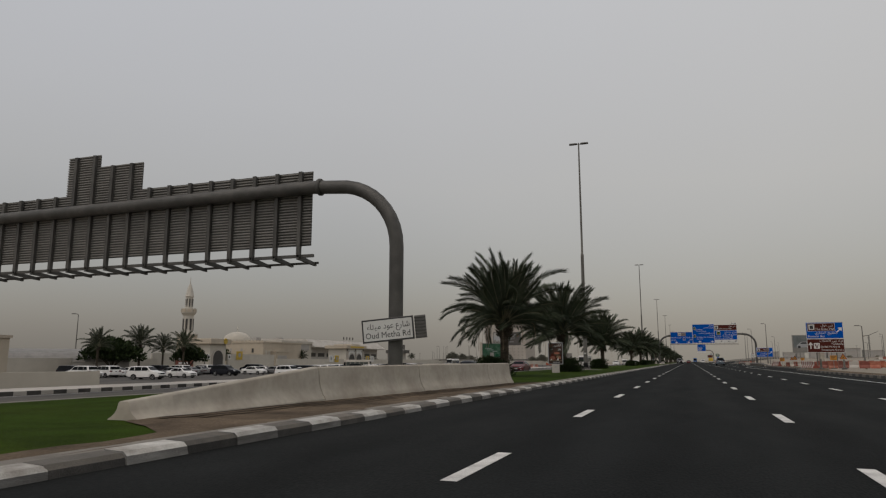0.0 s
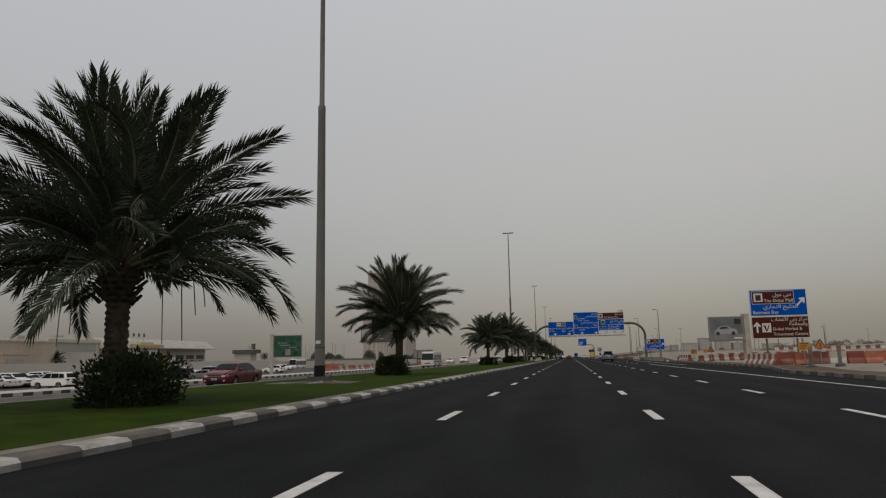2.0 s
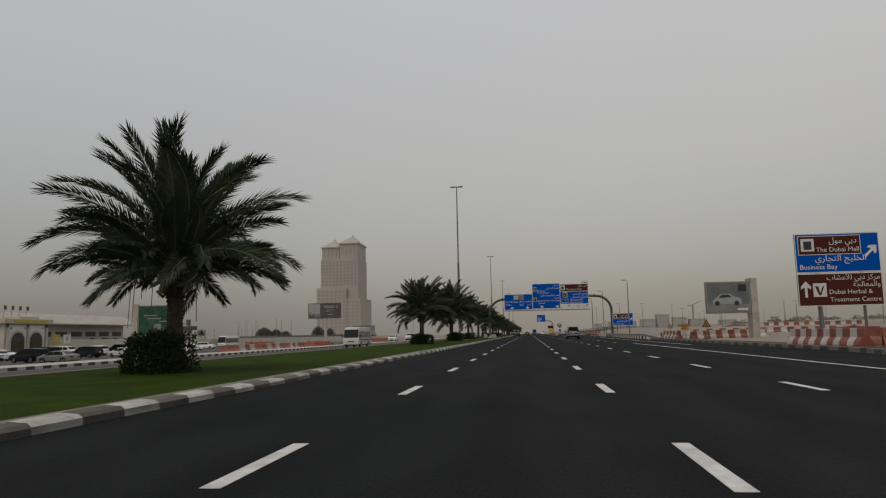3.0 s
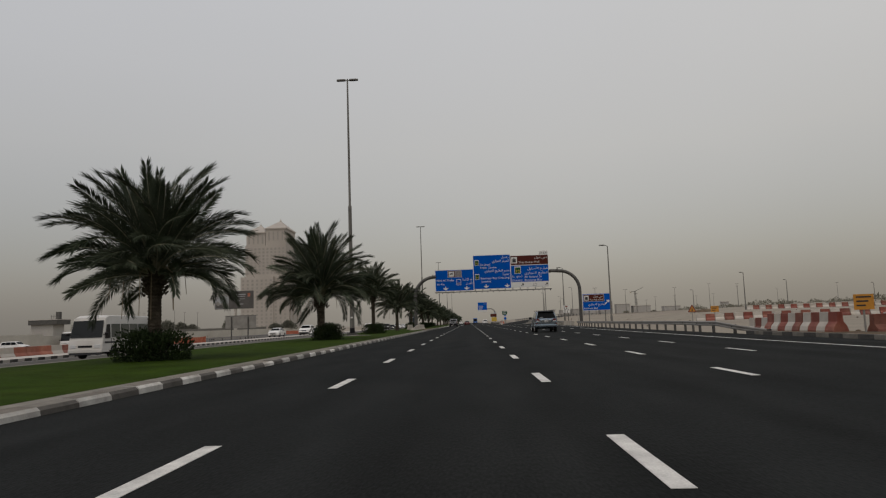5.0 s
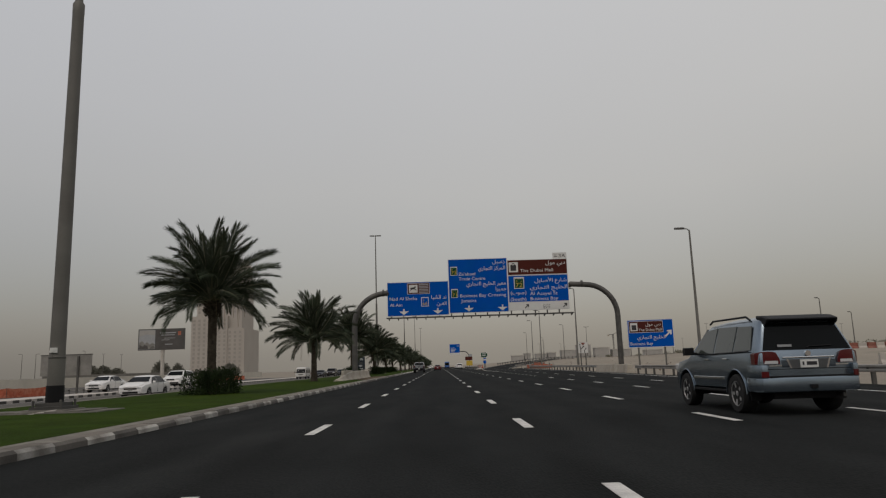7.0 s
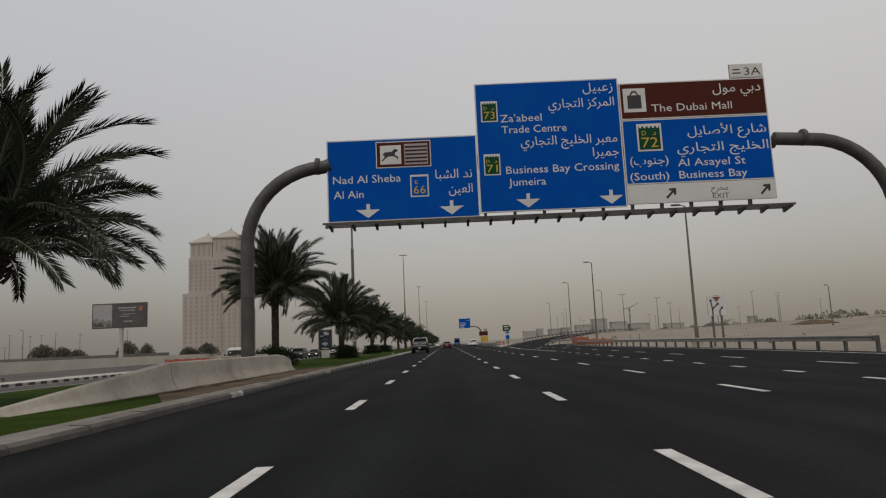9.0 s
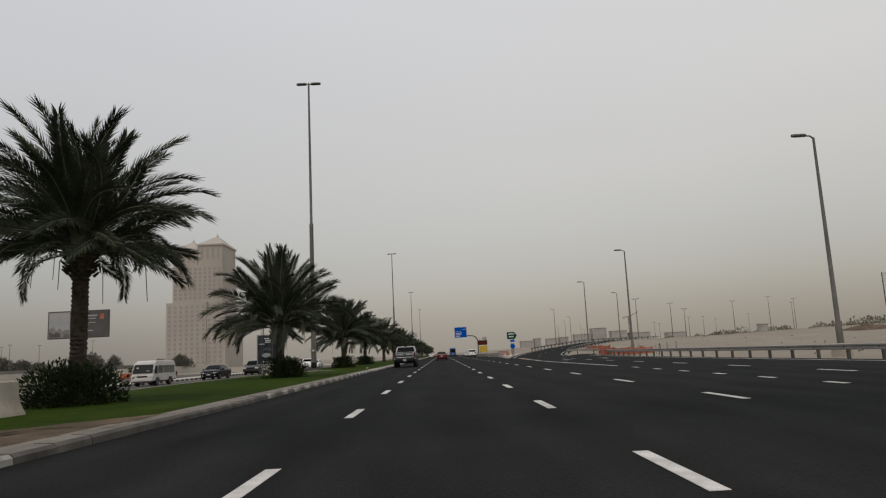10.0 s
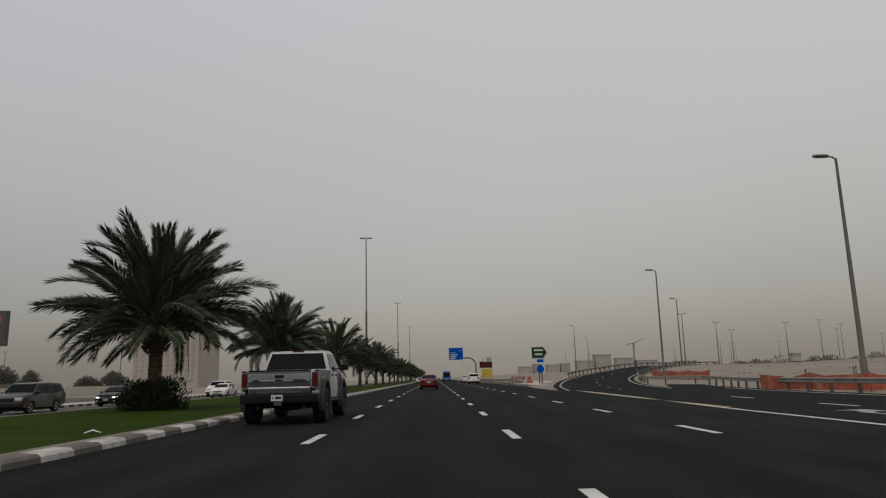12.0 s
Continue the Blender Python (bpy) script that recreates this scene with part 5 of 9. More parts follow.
stroke([(0.33, 2.28), (0.33, 2.75), (0.24, 3.38)])
stroke([(0.36, 2.78), (0.72, 3.12)])
stroke([(0.86, 2.28), (0.86, 2.62), (1.02, 2.82)])
part("warning_triangle", flat([(0.38, 3.68), (1.02, 3.68), (0.66, 3.28)], -0.012), "barrier_red", ar, "red triangle")

# green exit arrow at the gore
ex = direction_sign(pose(11.85, 354.5, 0.0, 0, 0, 0), 1.9, 3.2, 4.5, "green arrow-shaped exit sign on a post", posts=(0.45, 0.62))
part("panel_border", Geo().prism([(0, 3.1), (1.45, 3.1), (1.95, 3.8), (1.45, 4.5), (0, 4.5)], "y", -0.02, 0.04), "sign_white", ex)
part("panel_face", flat([(0.05, 3.15), (1.42, 3.15), (1.88, 3.8), (1.42, 4.45), (0.05, 4.45)], -0.024), "sign_green", ex)
for k, (a, b) in enumerate(((0.3, 1.4), (0.4, 1.3))):
    part("letter_bar", flat(rect(a, b, 4.0 - k * 0.5, 4.2 - k * 0.5), -0.03), "sign_white", ex, "unreadable line")
part("lower_panel", Geo().box(0.55, 1.45, -0.02, 0.03, 2.4, 3.05), "sign_white", ex)
part("lower_panel", flat(rect(0.6, 1.4, 2.65, 3.0), -0.026), "sign_blue", ex)
part("keep_right_disc", Geo().lathe([(0.45, -0.02), (0.45, 0.02)], 20, (1.0, -0.03, 1.85), "y"), "sign_blue", ex)

# farther blue gantry
fg = thing("sign_gantry", "distant blue highway sign on a bent grey pipe", "road sign", at=pose(0, 560, 0))
part("pipe", Geo().tube(arch_path(17.3, 9.1, 3.2, 6.2, -1), 0.26, 12), "steel_dark", fg, smooth=40)
panel(fg, 6.2, 12.1, 8.4, 13.4, -0.3, "sign_blue")
panel(fg, 6.2, 12.1, 7.2, 8.38, -0.3, "sign_white")
words(fg, -0.3, ("Jumeira", 6.8, 11.2, 0.45, 2.4), ("جميرا", 11.7, 12.2, 0.5, 1.6, 1))
for k in range(3):
    part("letter_bar", flat(rect(6.8, 9.8 - k * 0.5, 10.4 - k * 0.75, 10.7 - k * 0.75), -0.31), "sign_white", fg, "unreadable line")
# yellow works board and brown sign by the shoulder ahead
yb = thing("works_board", "yellow roadworks board with a brown sign above it", "road sign", at=pose(10.2, 420, 0))
part("board", Geo().box(0, 2.3, 0, 0.08, 1.0, 2.8), "sign_yellow", yb)
part("board", Geo().box(-0.4, 2.3, 0.02, 0.08, 3.0, 4.3), "sign_brown", yb)
part("board", Geo().box(1.0, 2.2, 0.02, 0.08, 4.35, 5.2), "sign_grey", yb)
for x in (0.3, 1.9):
    part("post", Geo().tube([(x, 0.14, -0.2), (x, 0.14, 5.0)], 0.06, 8), "pole_grey", yb)

# ---- vehicles ----
def arched(prof_top, sill, wheels, radius):
    """Closes a side profile along the sill with a half-round opening over each wheel, from front to rear."""
    out = list(prof_top)
    for yw, zw in sorted(wheels, reverse=True):
        h = max(-0.95, min(0.95, (sill - zw) / radius))
        a0 = math.asin(h)
        for k in range(9):
            a = a0 + (math.pi - 2 * a0) * k / 8
            out.append((yw + radius * math.cos(a), zw + radius * math.sin(a)))
    return out


def shell(profile, w, belt, tumble, round_y=0.035, round_z=0.06):
    """A car body: the side profile drawn across the width, rounded in plan and leaning in above the belt line."""
    ys_ = [p[0] for p in profile]
    yc = (min(ys_) + max(ys_)) / 2
    zmid = (min(p[1] for p in profile) + belt) / 2
    rings = []
    for s, e, d in ((-1, 1, 1), (-.975, .38, .40), (-.90, .10, .12), (-.5, .0, .02), (0, 0, 0), (.5, .0, .02), (.90, .10, .12), (.975, .38, .40), (1, 1, 1)):
        ring = []
        for y, z in profile:
            f = 1 - tumble * max(0.0, z - belt)
            if z < belt:
                f *= 1 - 0.05 * max(0.0, (zmid - z) / zmid) ** 1.5
            ring.append((s * w * f, yc + (y - yc) * (1 - round_y * e), z - (round_z * d if z > zmid else 0)))
        rings.append(ring)
    return Geo().loft(rings)


def side_pane(poly, w, belt, tumble, side, out=0.008, t=0.012):
    vs = [(side * (w * (1 - tumble * max(0.0, z - belt)) * 0.988 + out), y, z) for y, z in poly]
    n = len(poly)
    return Geo().add(vs + [(x - side * t, y, z) for x, y, z in vs], [tuple(range(n)), tuple(range(2 * n - 1, n - 1, -1))] + [(i, (i + 1) % n, (i + 1) % n + n, i + n) for i in range(n)])


def slope_pane(p0, p1, hw0, hw1, out, t=0.012):
    """A windscreen between two points of the side profile (y, z), with its half widths below and above."""
    d = Vector((p1[0] - p0[0], p1[1] - p0[1])).normalized()
    n = Vector((d.y, -d.x))
    if n.x * out < 0:
        n = -n
    q = [(-hw0, *p0), (hw0, *p0), (hw1, *p1), (-hw1, *p1)]
    vs = [(x, y + n.x * 0.012, z + n.y * 0.012) for x, y, z in q]
    vs += [(x, y - n.x * t, z - n.y * t) for x, y, z in vs]
    return Geo().add(vs, [(0, 1, 2, 3), (7, 6, 5, 4), (0, 4, 5, 1), (1, 5, 6, 2), (2, 6, 7, 3), (3, 7, 4, 0)])


def wheel(t, x, y, r, width, rim_mat="rim", spokes=5):
    side = 1 if x > 0 else -1
    wh = new("wheel")
    wh.empty_display_size = 0.1
    wh.parent = t
    wh.matrix_basis = pose(x, y, r) @ Matrix.Diagonal((side, 1, 1, 1))
    h = width / 2
    part("tyre", Geo().lathe([(r * 0.60, -h), (r * 0.93, -h), (r * 0.985, -h * 0.75), (r, -h * 0.4), (r, h * 0.4), (r * 0.985, h * 0.75), (r * 0.93, h), (r * 0.66, h), (r * 0.62, h * 0.8)], 28, axis="x"), "rubber", wh, smooth=30)
    g = Geo().lathe([(r * 0.63, h * 0.2), (r * 0.66, h * 0.92), (r * 0.61, h * 0.92), (r * 0.58, h * 0.35), (0.02, h * 0.35)], 28, axis="x")
    for k in range(spokes):
        a = 2 * math.pi * k / spokes
        u = Vector((0, math.cos(a), math.sin(a)))
        v = Vector((0, -math.sin(a), math.cos(a)))
        sp = []
        for rr_, ww, xx in ((r * 0.08, r * 0.09, h * 0.75), (r * 0.60, r * 0.075, h * 0.86)):
            for sx in (-0.03, 0.0):
                for sv in (-1, 1):
                    sp.append(tuple(u * rr_ + v * ww * sv + Vector((xx + sx, 0, 0))))
        g.add(sp, [(2, 3, 7, 6), (0, 2, 6, 4), (1, 5, 7, 3), (0, 4, 5, 1)])
    g.lathe([(r * 0.14, h * 0.5), (r * 0.14, h * 0.84), (r * 0.10, h * 0.88)], 12, axis="x")
    part("rim", g, rim_mat, wh, smooth=30)
    return wh


def plate_on(t, x, y, z, w=0.36, h=0.17, facing=-1):
    p = part("number_plate", Geo().box(x - w / 2, x + w / 2, y - 0.012, y + 0.012, z - h / 2, z + h / 2), "plate", t, "pale number plate, characters as plain bars")
    g = Geo()
    for a, b in ((-0.40, -0.30), (-0.16, 0.42)):
        g.box(x + a * w, x + b * w, y + facing * 0.014 - 0.002, y + facing * 0.014 + 0.002, z - h * 0.2, z + h * 0.24)
    part("plate_bar", g, "sign_black", p)


def mirrors(t, w, y, z, paint, s=1.0):
    for side in (-1, 1):
        g = Geo().loft([[(side * (w + xx * s), y + yy * s, z + zz * s) for yy, zz in ((-0.06, -0.08), (0.08, -0.09), (0.10, 0.04), (0.05, 0.10), (-0.06, 0.09))] for xx in (0.06, 0.12, 0.26, 0.29)])
        g.box(min(side * (w - 0.06), side * (w + 0.1)), max(side * (w - 0.06), side * (w + 0.1)), y - 0.03, y + 0.03, z - 0.06, z - 0.02)
        part("mirror", g, paint, t, smooth=40)


def ring(y, k, zb, w0, w1, w2, z2, w3, z3, z4):
    """Half a cross-section of a car body from sill to roof; above the belt it leans along the car by k."""
    pts = [(w0 * 0.86, zb), (w0, zb + 0.05), (w1, 0.5 * (zb + z2) + 0.02), (w1 * 0.998, z2 - 0.16), (w2, z2), (w3 + 0.012, z3 - 0.05), (w3 - 0.035, z3 + 0.02), (w3 * 0.6, z4 - 0.012), (w3 * 0.25, z4)]
    return [(x, y + k * max(0.0, z - z2), z) for x, z in pts]


def body_loft(halves):
    """A closed car body through half sections, front and rear closed by strips from side to side."""
    g = Geo()
    n = len(halves[0])
    g.v = [p for h in halves for p in h] + [(-x, y, z) for h in halves for x, y, z in h]
    o = n * len(halves)
    for i in range(len(halves) - 1):
        for k in range(n - 1):
            a, b = i * n + k, (i + 1) * n + k
            g.f += [(a, a + 1, b + 1, b), (o + a + 1, o + a, o + b, o + b + 1)]
        t_, u_ = i * n + n - 1, (i + 1) * n + n - 1
        g.f += [(t_, o + t_, o + u_, u_), (i * n, (i + 1) * n, o + (i + 1) * n, o + i * n)]
    for i in (0, len(halves) - 1):
        for k in range(n - 1):
            a = i * n + k
            g.f.append((a, a + 1, o + a + 1, o + a))
    return g


CARS = {
    "suv": dict(w=0.94, belt=1.10, tumble=0.27, r=0.37, axles=(-1.32, 1.40), arch=0.435, sill=0.34,
                top=[(-2.25, .45), (-2.34, .52), (-2.36, .78), (-2.30, .86), (-2.28, 1.10), (-2.25, 1.18), (-2.00, 1.66), (-1.85, 1.72), (-0.8, 1.76), (0.1, 1.74), (0.5, 1.68), (1.12, 1.18), (1.25, 1.13), (1.98, 1.00), (2.22, .86), (2.32, .60), (2.26, .38)],
                rear=((-2.235, 1.20), (-2.02, 1.62)), front=((1.06, 1.23), (0.54, 1.65)),
                sides=([(-1.95, 1.19), (-1.25, 1.16), (-1.25, 1.62), (-1.78, 1.60)], [(-1.18, 1.16), (-0.25, 1.15), (-0.25, 1.65), (-1.18, 1.63)], [(-0.18, 1.15), (0.95, 1.16), (0.45, 1.62), (-0.18, 1.65)])),
}


SALOON_REAR = [ring(-2.30, 0.0, 0.38, 0.70, 0.77, 0.75, 0.84, 0.60, 0.90, 0.92),
    ring(-2.24, 0.0, 0.30, 0.80, 0.845, 0.825, 0.90, 0.66, 0.985, 1.005),
    ring(-2.00, 0.0, 0.26, 0.84, 0.873, 0.853, 0.93, 0.68, 1.015, 1.04),
    ring(-1.68, 0.0, 0.25, 0.85, 0.884, 0.864, 0.94, 0.70, 1.02, 1.05)]
SALOON_CABIN = [ring(-1.60, 1.45, 0.25, 0.85, 0.885, 0.868, 0.945, 0.60, 1.355, 1.40),
    ring(-0.55, 0.0, 0.25, 0.85, 0.885, 0.870, 0.945, 0.622, 1.395, 1.455),
    ring(0.20, 0.0, 0.25, 0.85, 0.885, 0.870, 0.940, 0.620, 1.390, 1.450),
    ring(1.14, -1.55, 0.25, 0.85, 0.885, 0.866, 0.935, 0.60, 1.340, 1.385)]
SALOON_FRONT = [ring(1.22, 0.0, 0.25, 0.85, 0.883, 0.86, 0.925, 0.72, 0.975, 1.00),
    ring(1.85, 0.0, 0.25, 0.84, 0.872, 0.838, 0.845, 0.68, 0.895, 0.915),
    ring(2.15, 0.0, 0.25, 0.79, 0.825, 0.795, 0.76, 0.62, 0.805, 0.82),
    ring(2.28, 0.0, 0.29, 0.68, 0.73, 0.70, 0.68, 0.54, 0.715, 0.725)]
SALOON_RINGS = SALOON_REAR + SALOON_CABIN + SALOON_FRONT
saloon_body = []


def saloon(paint, at, label, group="", lights_on=False):
    """A four-door saloon car."""
    t = thing("car", label, "car", group, at)
    axles, r, reach = (-1.33, 1.37), 0.32, 0.385
    if not saloon_body:
        first = part("body", body_loft(SALOON_RINGS), paint, t, smooth=42)
        holes = Geo()
        for x in (-1, 1):
            for yw in axles:
                holes.lathe([(reach, min(x * 0.56, x * 1.1)), (reach, max(x * 0.56, x * 1.1))], 28, (0, yw, r), "x")
        carve(first, holes)
        saloon_body.append(first.data)
    else:
        me = saloon_body[0].copy()
        me.materials.clear()
        me.materials.append(M[paint])
        ob = new("body", me)
        ob.parent = t
    part("underbody", Geo().box(-0.55, 0.55, -2.1, 2.0, 0.20, 0.5), "trim_black", t)
    for x in (-1, 1):
        for yw in axles:
            wheel(t, x * 0.765, yw, r, 0.21)
            well = [(yw + 0.382 * math.cos(a), r + 0.382 * math.sin(a)) for a in [math.pi * (k - 1) / 12 for k in range(15)]]
            part("wheel_well", Geo().prism(well, "x", min(x * 0.55, x * 0.60), max(x * 0.55, x * 0.60)), "trim_black", t, "black wheel housing")
        for poly in ([(-1.28, 1.0), (-0.90, 0.985), (-0.90, 1.345), (-0.98, 1.335)], [(-0.86, 0.985), (0.02, 0.975), (0.02, 1.375), (-0.55, 1.375), (-0.86, 1.355)], [(0.07, 0.975), (1.0, 0.985), (0.52, 1.315), (0.07, 1.37)]):
            part("side_window", side_pane(poly, 0.881, 0.945, 0.665, x, 0.004), "car_glass", t)
        part("window_trim", Geo().tube([(x * 0.872, 1.02, 0.955), (x * 0.874, 0.0, 0.955), (x * 0.872, -1.35, 0.97)], 0.011, 5), "chrome" if paint == "paint_dark" else "trim_black", t)
        for y in (-0.92, 0.045):
            part("door_handle", Geo().box(min(x * .872, x * .90), max(x * .872, x * .90), y - 0.22, y - 0.05, 0.815, 0.845), paint, t, bevel=0.008)
            part("door_seam", Geo().box(min(x * .86, x * .8875), max(x * .86, x * .8875), y - 0.008, y + 0.004, 0.36, 0.93), "trim_black", t)
        part("sill_strip", Geo().box(min(x * .80, x * .868), max(x * .80, x * .868), -0.92, 0.95, 0.235, 0.30), "trim_black", t)
        part("headlight", Geo().prism([(x * 0.44, 2.30), (x * 0.66, 2.285), (x * 0.78, 2.20), (x * 0.838, 2.03), (x * 0.78, 2.0), (x * 0.5, 2.2)], "z", 0.60, 0.70), "headlamp_on" if lights_on else "lamp_clear", t, bevel=0.015)
        part("fog_lamp", Geo().lathe([(0.055, 2.20), (0.05, 2.285)], 10, (x * 0.60, 0, 0.40), "y"), "lamp_clear", t)
        part("tail_light", Geo().prism([(x * 0.42, -2.318), (x * 0.74, -2.312), (x * 0.835, -2.245), (x * 0.868, -2.08), (x * 0.80, -2.08), (x * 0.5, -2.25)], "z", 0.71, 0.85), "tail_red", t, bevel=0.015)
    part("rear_window", slope_pane((-1.62, 1.085), (-1.0, 1.365), 0.66, 0.55, -1), "car_glass", t)
    part("windscreen", slope_pane((1.15, 1.045), (0.53, 1.345), 0.70, 0.56, 1), "car_glass", t)
    part("grille", Geo().box(-0.42, 0.42, 2.24, 2.30, 0.55, 0.66), "trim_black", t, bevel=0.015)
    part("grille_bar", Geo().box(-0.43, 0.43, 2.25, 2.312, 0.65, 0.672).box(-0.36, 0.36, 2.25, 2.308, 0.595, 0.608), "chrome", t, "chrome grille bar")
    part("front_bumper", Geo().prism([(-0.78, 2.0), (-0.70, 2.24), (-0.4, 2.325), (0.4, 2.325), (0.70, 2.24), (0.78, 2.0)], "z", 0.43, 0.54), paint, t, bevel=0.03, smooth=40)
    part("air_intake", Geo().box(-0.50, 0.50, 2.20, 2.305, 0.31, 0.42), "trim_black", t, bevel=0.02)
    part("rear_bumper", Geo().prism([(-0.86, -1.95), (-0.80, -2.24), (-0.5, -2.345), (0.5, -2.345), (0.80, -2.24), (0.86, -1.95)], "z", 0.36, 0.60), paint, t, bevel=0.035, smooth=40)
    part("boot_seam", Geo().box(-0.66, 0.66, -2.312, -2.25, 0.618, 0.63), "trim_black", t)
    part("boot_garnish", Geo().box(-0.34, 0.34, -2.318, -2.27, 0.80, 0.822), "chrome", t)
    plate_on(t, 0, -2.318, 0.72, 0.34, 0.14)
    plate_on(t, 0, 2.332, 0.49, 0.34, 0.10, 1)
    mirrors(t, 0.85, 0.86, 1.0, paint, 0.72)
    return t


def car(kind, paint, at, label, group="", lights_on=False):
    if kind == "sedan":
        return saloon(paint, at, label, group, lights_on)
    c = CARS[kind]
    t = thing("car", label, "car", group, at)
    wheels = [(y, c["r"]) for y in c["axles"]]
    part("body", shell(arched(c["top"], c["sill"], wheels, c["arch"]), c["w"], c["belt"], c["tumble"]), paint, t, smooth=38)
    yr, yf = c["top"][0][0] - 0.1, c["top"][-1][0]
    part("underbody", Geo().box(-c["w"] * 0.78, c["w"] * 0.78, yr + 0.3, yf - 0.25, 0.2, c["sill"] + 0.25), "trim_black", t)
    wt = c["w"]
    (ra, rb), (fa, fb) = c["rear"], c["front"]
    fw = lambda z: wt * (1 - c["tumble"] * max(0, z - c["belt"])) - 0.10
    part("rear_window", slope_pane(ra, rb, fw(ra[1]), fw(rb[1]), -1), "car_glass", t)
    part("windscreen", slope_pane(fa, fb, fw(fa[1]), fw(fb[1]), 1), "car_glass", t)
    for poly in c["sides"]:
        for side in (-1, 1):
            part("side_window", side_pane(poly, wt, c["belt"], c["tumble"], side), "car_glass", t)
    for x, y in ((-1, c["axles"][0]), (1, c["axles"][0]), (-1, c["axles"][1]), (1, c["axles"][1])):
        wheel(t, x * (wt - 0.12), y, c["r"], 0.22)
    tops = c["top"]
    zt = c["belt"] - 0.12
    y_r, y_f = min(p[0] for p in tops), max(p[0] for p in tops)
    for side in (-1, 1):
        a, b = sorted((side * (wt - 0.42), side * (wt - 0.03)))
        part("tail_light", Geo().box(a, b, y_r + 0.02, y_r + 0.28, zt - 0.10, zt + 0.08), "tail_red", t, bevel=0.02)
        part("headlight", Geo().box(a, b, y_f - 0.32, y_f - 0.06, zt - 0.22, zt - 0.06), "headlamp_on" if lights_on else "lamp_clear", t, bevel=0.02)
    part("grille", Geo().box(-wt * 0.45, wt * 0.45, y_f - 0.14, y_f - 0.02, zt - 0.26, zt - 0.10), "trim_black", t, bevel=0.015)
    part("front_bumper", Geo().box(-wt * 0.9, wt * 0.9, y_f - 0.18, y_f - 0.005, c["sill"] + 0.05, c["sill"] + 0.2), "trim_black", t, bevel=0.03)
    part("rear_bumper", Geo().box(-wt * 0.88, wt * 0.88, y_r - 0.02, y_r + 0.25, c["sill"] + 0.1, c["sill"] + 0.28), paint, t, bevel=0.03)
    plate_on(t, 0, y_r - 0.012, zt - 0.06)
    mirrors(t, wt * 0.96, c["front"][0][0] - 0.25, c["belt"] + 0.06, paint, 0.75)
    return t


# the silver four-wheel drive
SV = dict(w=0.980, belt=1.165, tumble=0.305)


SUV_REAR = [ring(-2.405, 0.36, 0.46, 0.88, 0.91, 0.885, 1.17, 0.690, 1.765, 1.845),
    ring(-2.37, 0.36, 0.45, 0.93, 0.950, 0.925, 1.17, 0.725, 1.790, 1.885),
    ring(-2.26, 0.33, 0.45, 0.955, 0.972, 0.955, 1.17, 0.750, 1.805, 1.905),
    ring(-1.85, 0.20, 0.45, 0.965, 0.985, 0.966, 1.17, 0.768, 1.820, 1.925)]
SUV_CABIN = [ring(-0.6, 0.0, 0.45, 0.965, 0.985, 0.968, 1.165, 0.775, 1.825, 1.935),
    ring(0.25, 0.0, 0.45, 0.965, 0.985, 0.968, 1.16, 0.768, 1.800, 1.905),
    ring(1.22, -1.12, 0.45, 0.965, 0.985, 0.962, 1.15, 0.745, 1.740, 1.835)]
SUV_FRONT = [ring(1.30, 0.0, 0.45, 0.965, 0.985, 0.955, 1.12, 0.80, 1.165, 1.20),
    ring(2.05, 0.0, 0.45, 0.955, 0.970, 0.930, 1.04, 0.78, 1.085, 1.115),
    ring(2.36, 0.0, 0.46, 0.90, 0.92, 0.87, 0.95, 0.72, 0.985, 1.0),
    ring(2.47, 0.0, 0.50, 0.80, 0.83, 0.76, 0.83, 0.62, 0.85, 0.86)]
SUV_RINGS = SUV_REAR + SUV_CABIN + SUV_FRONT


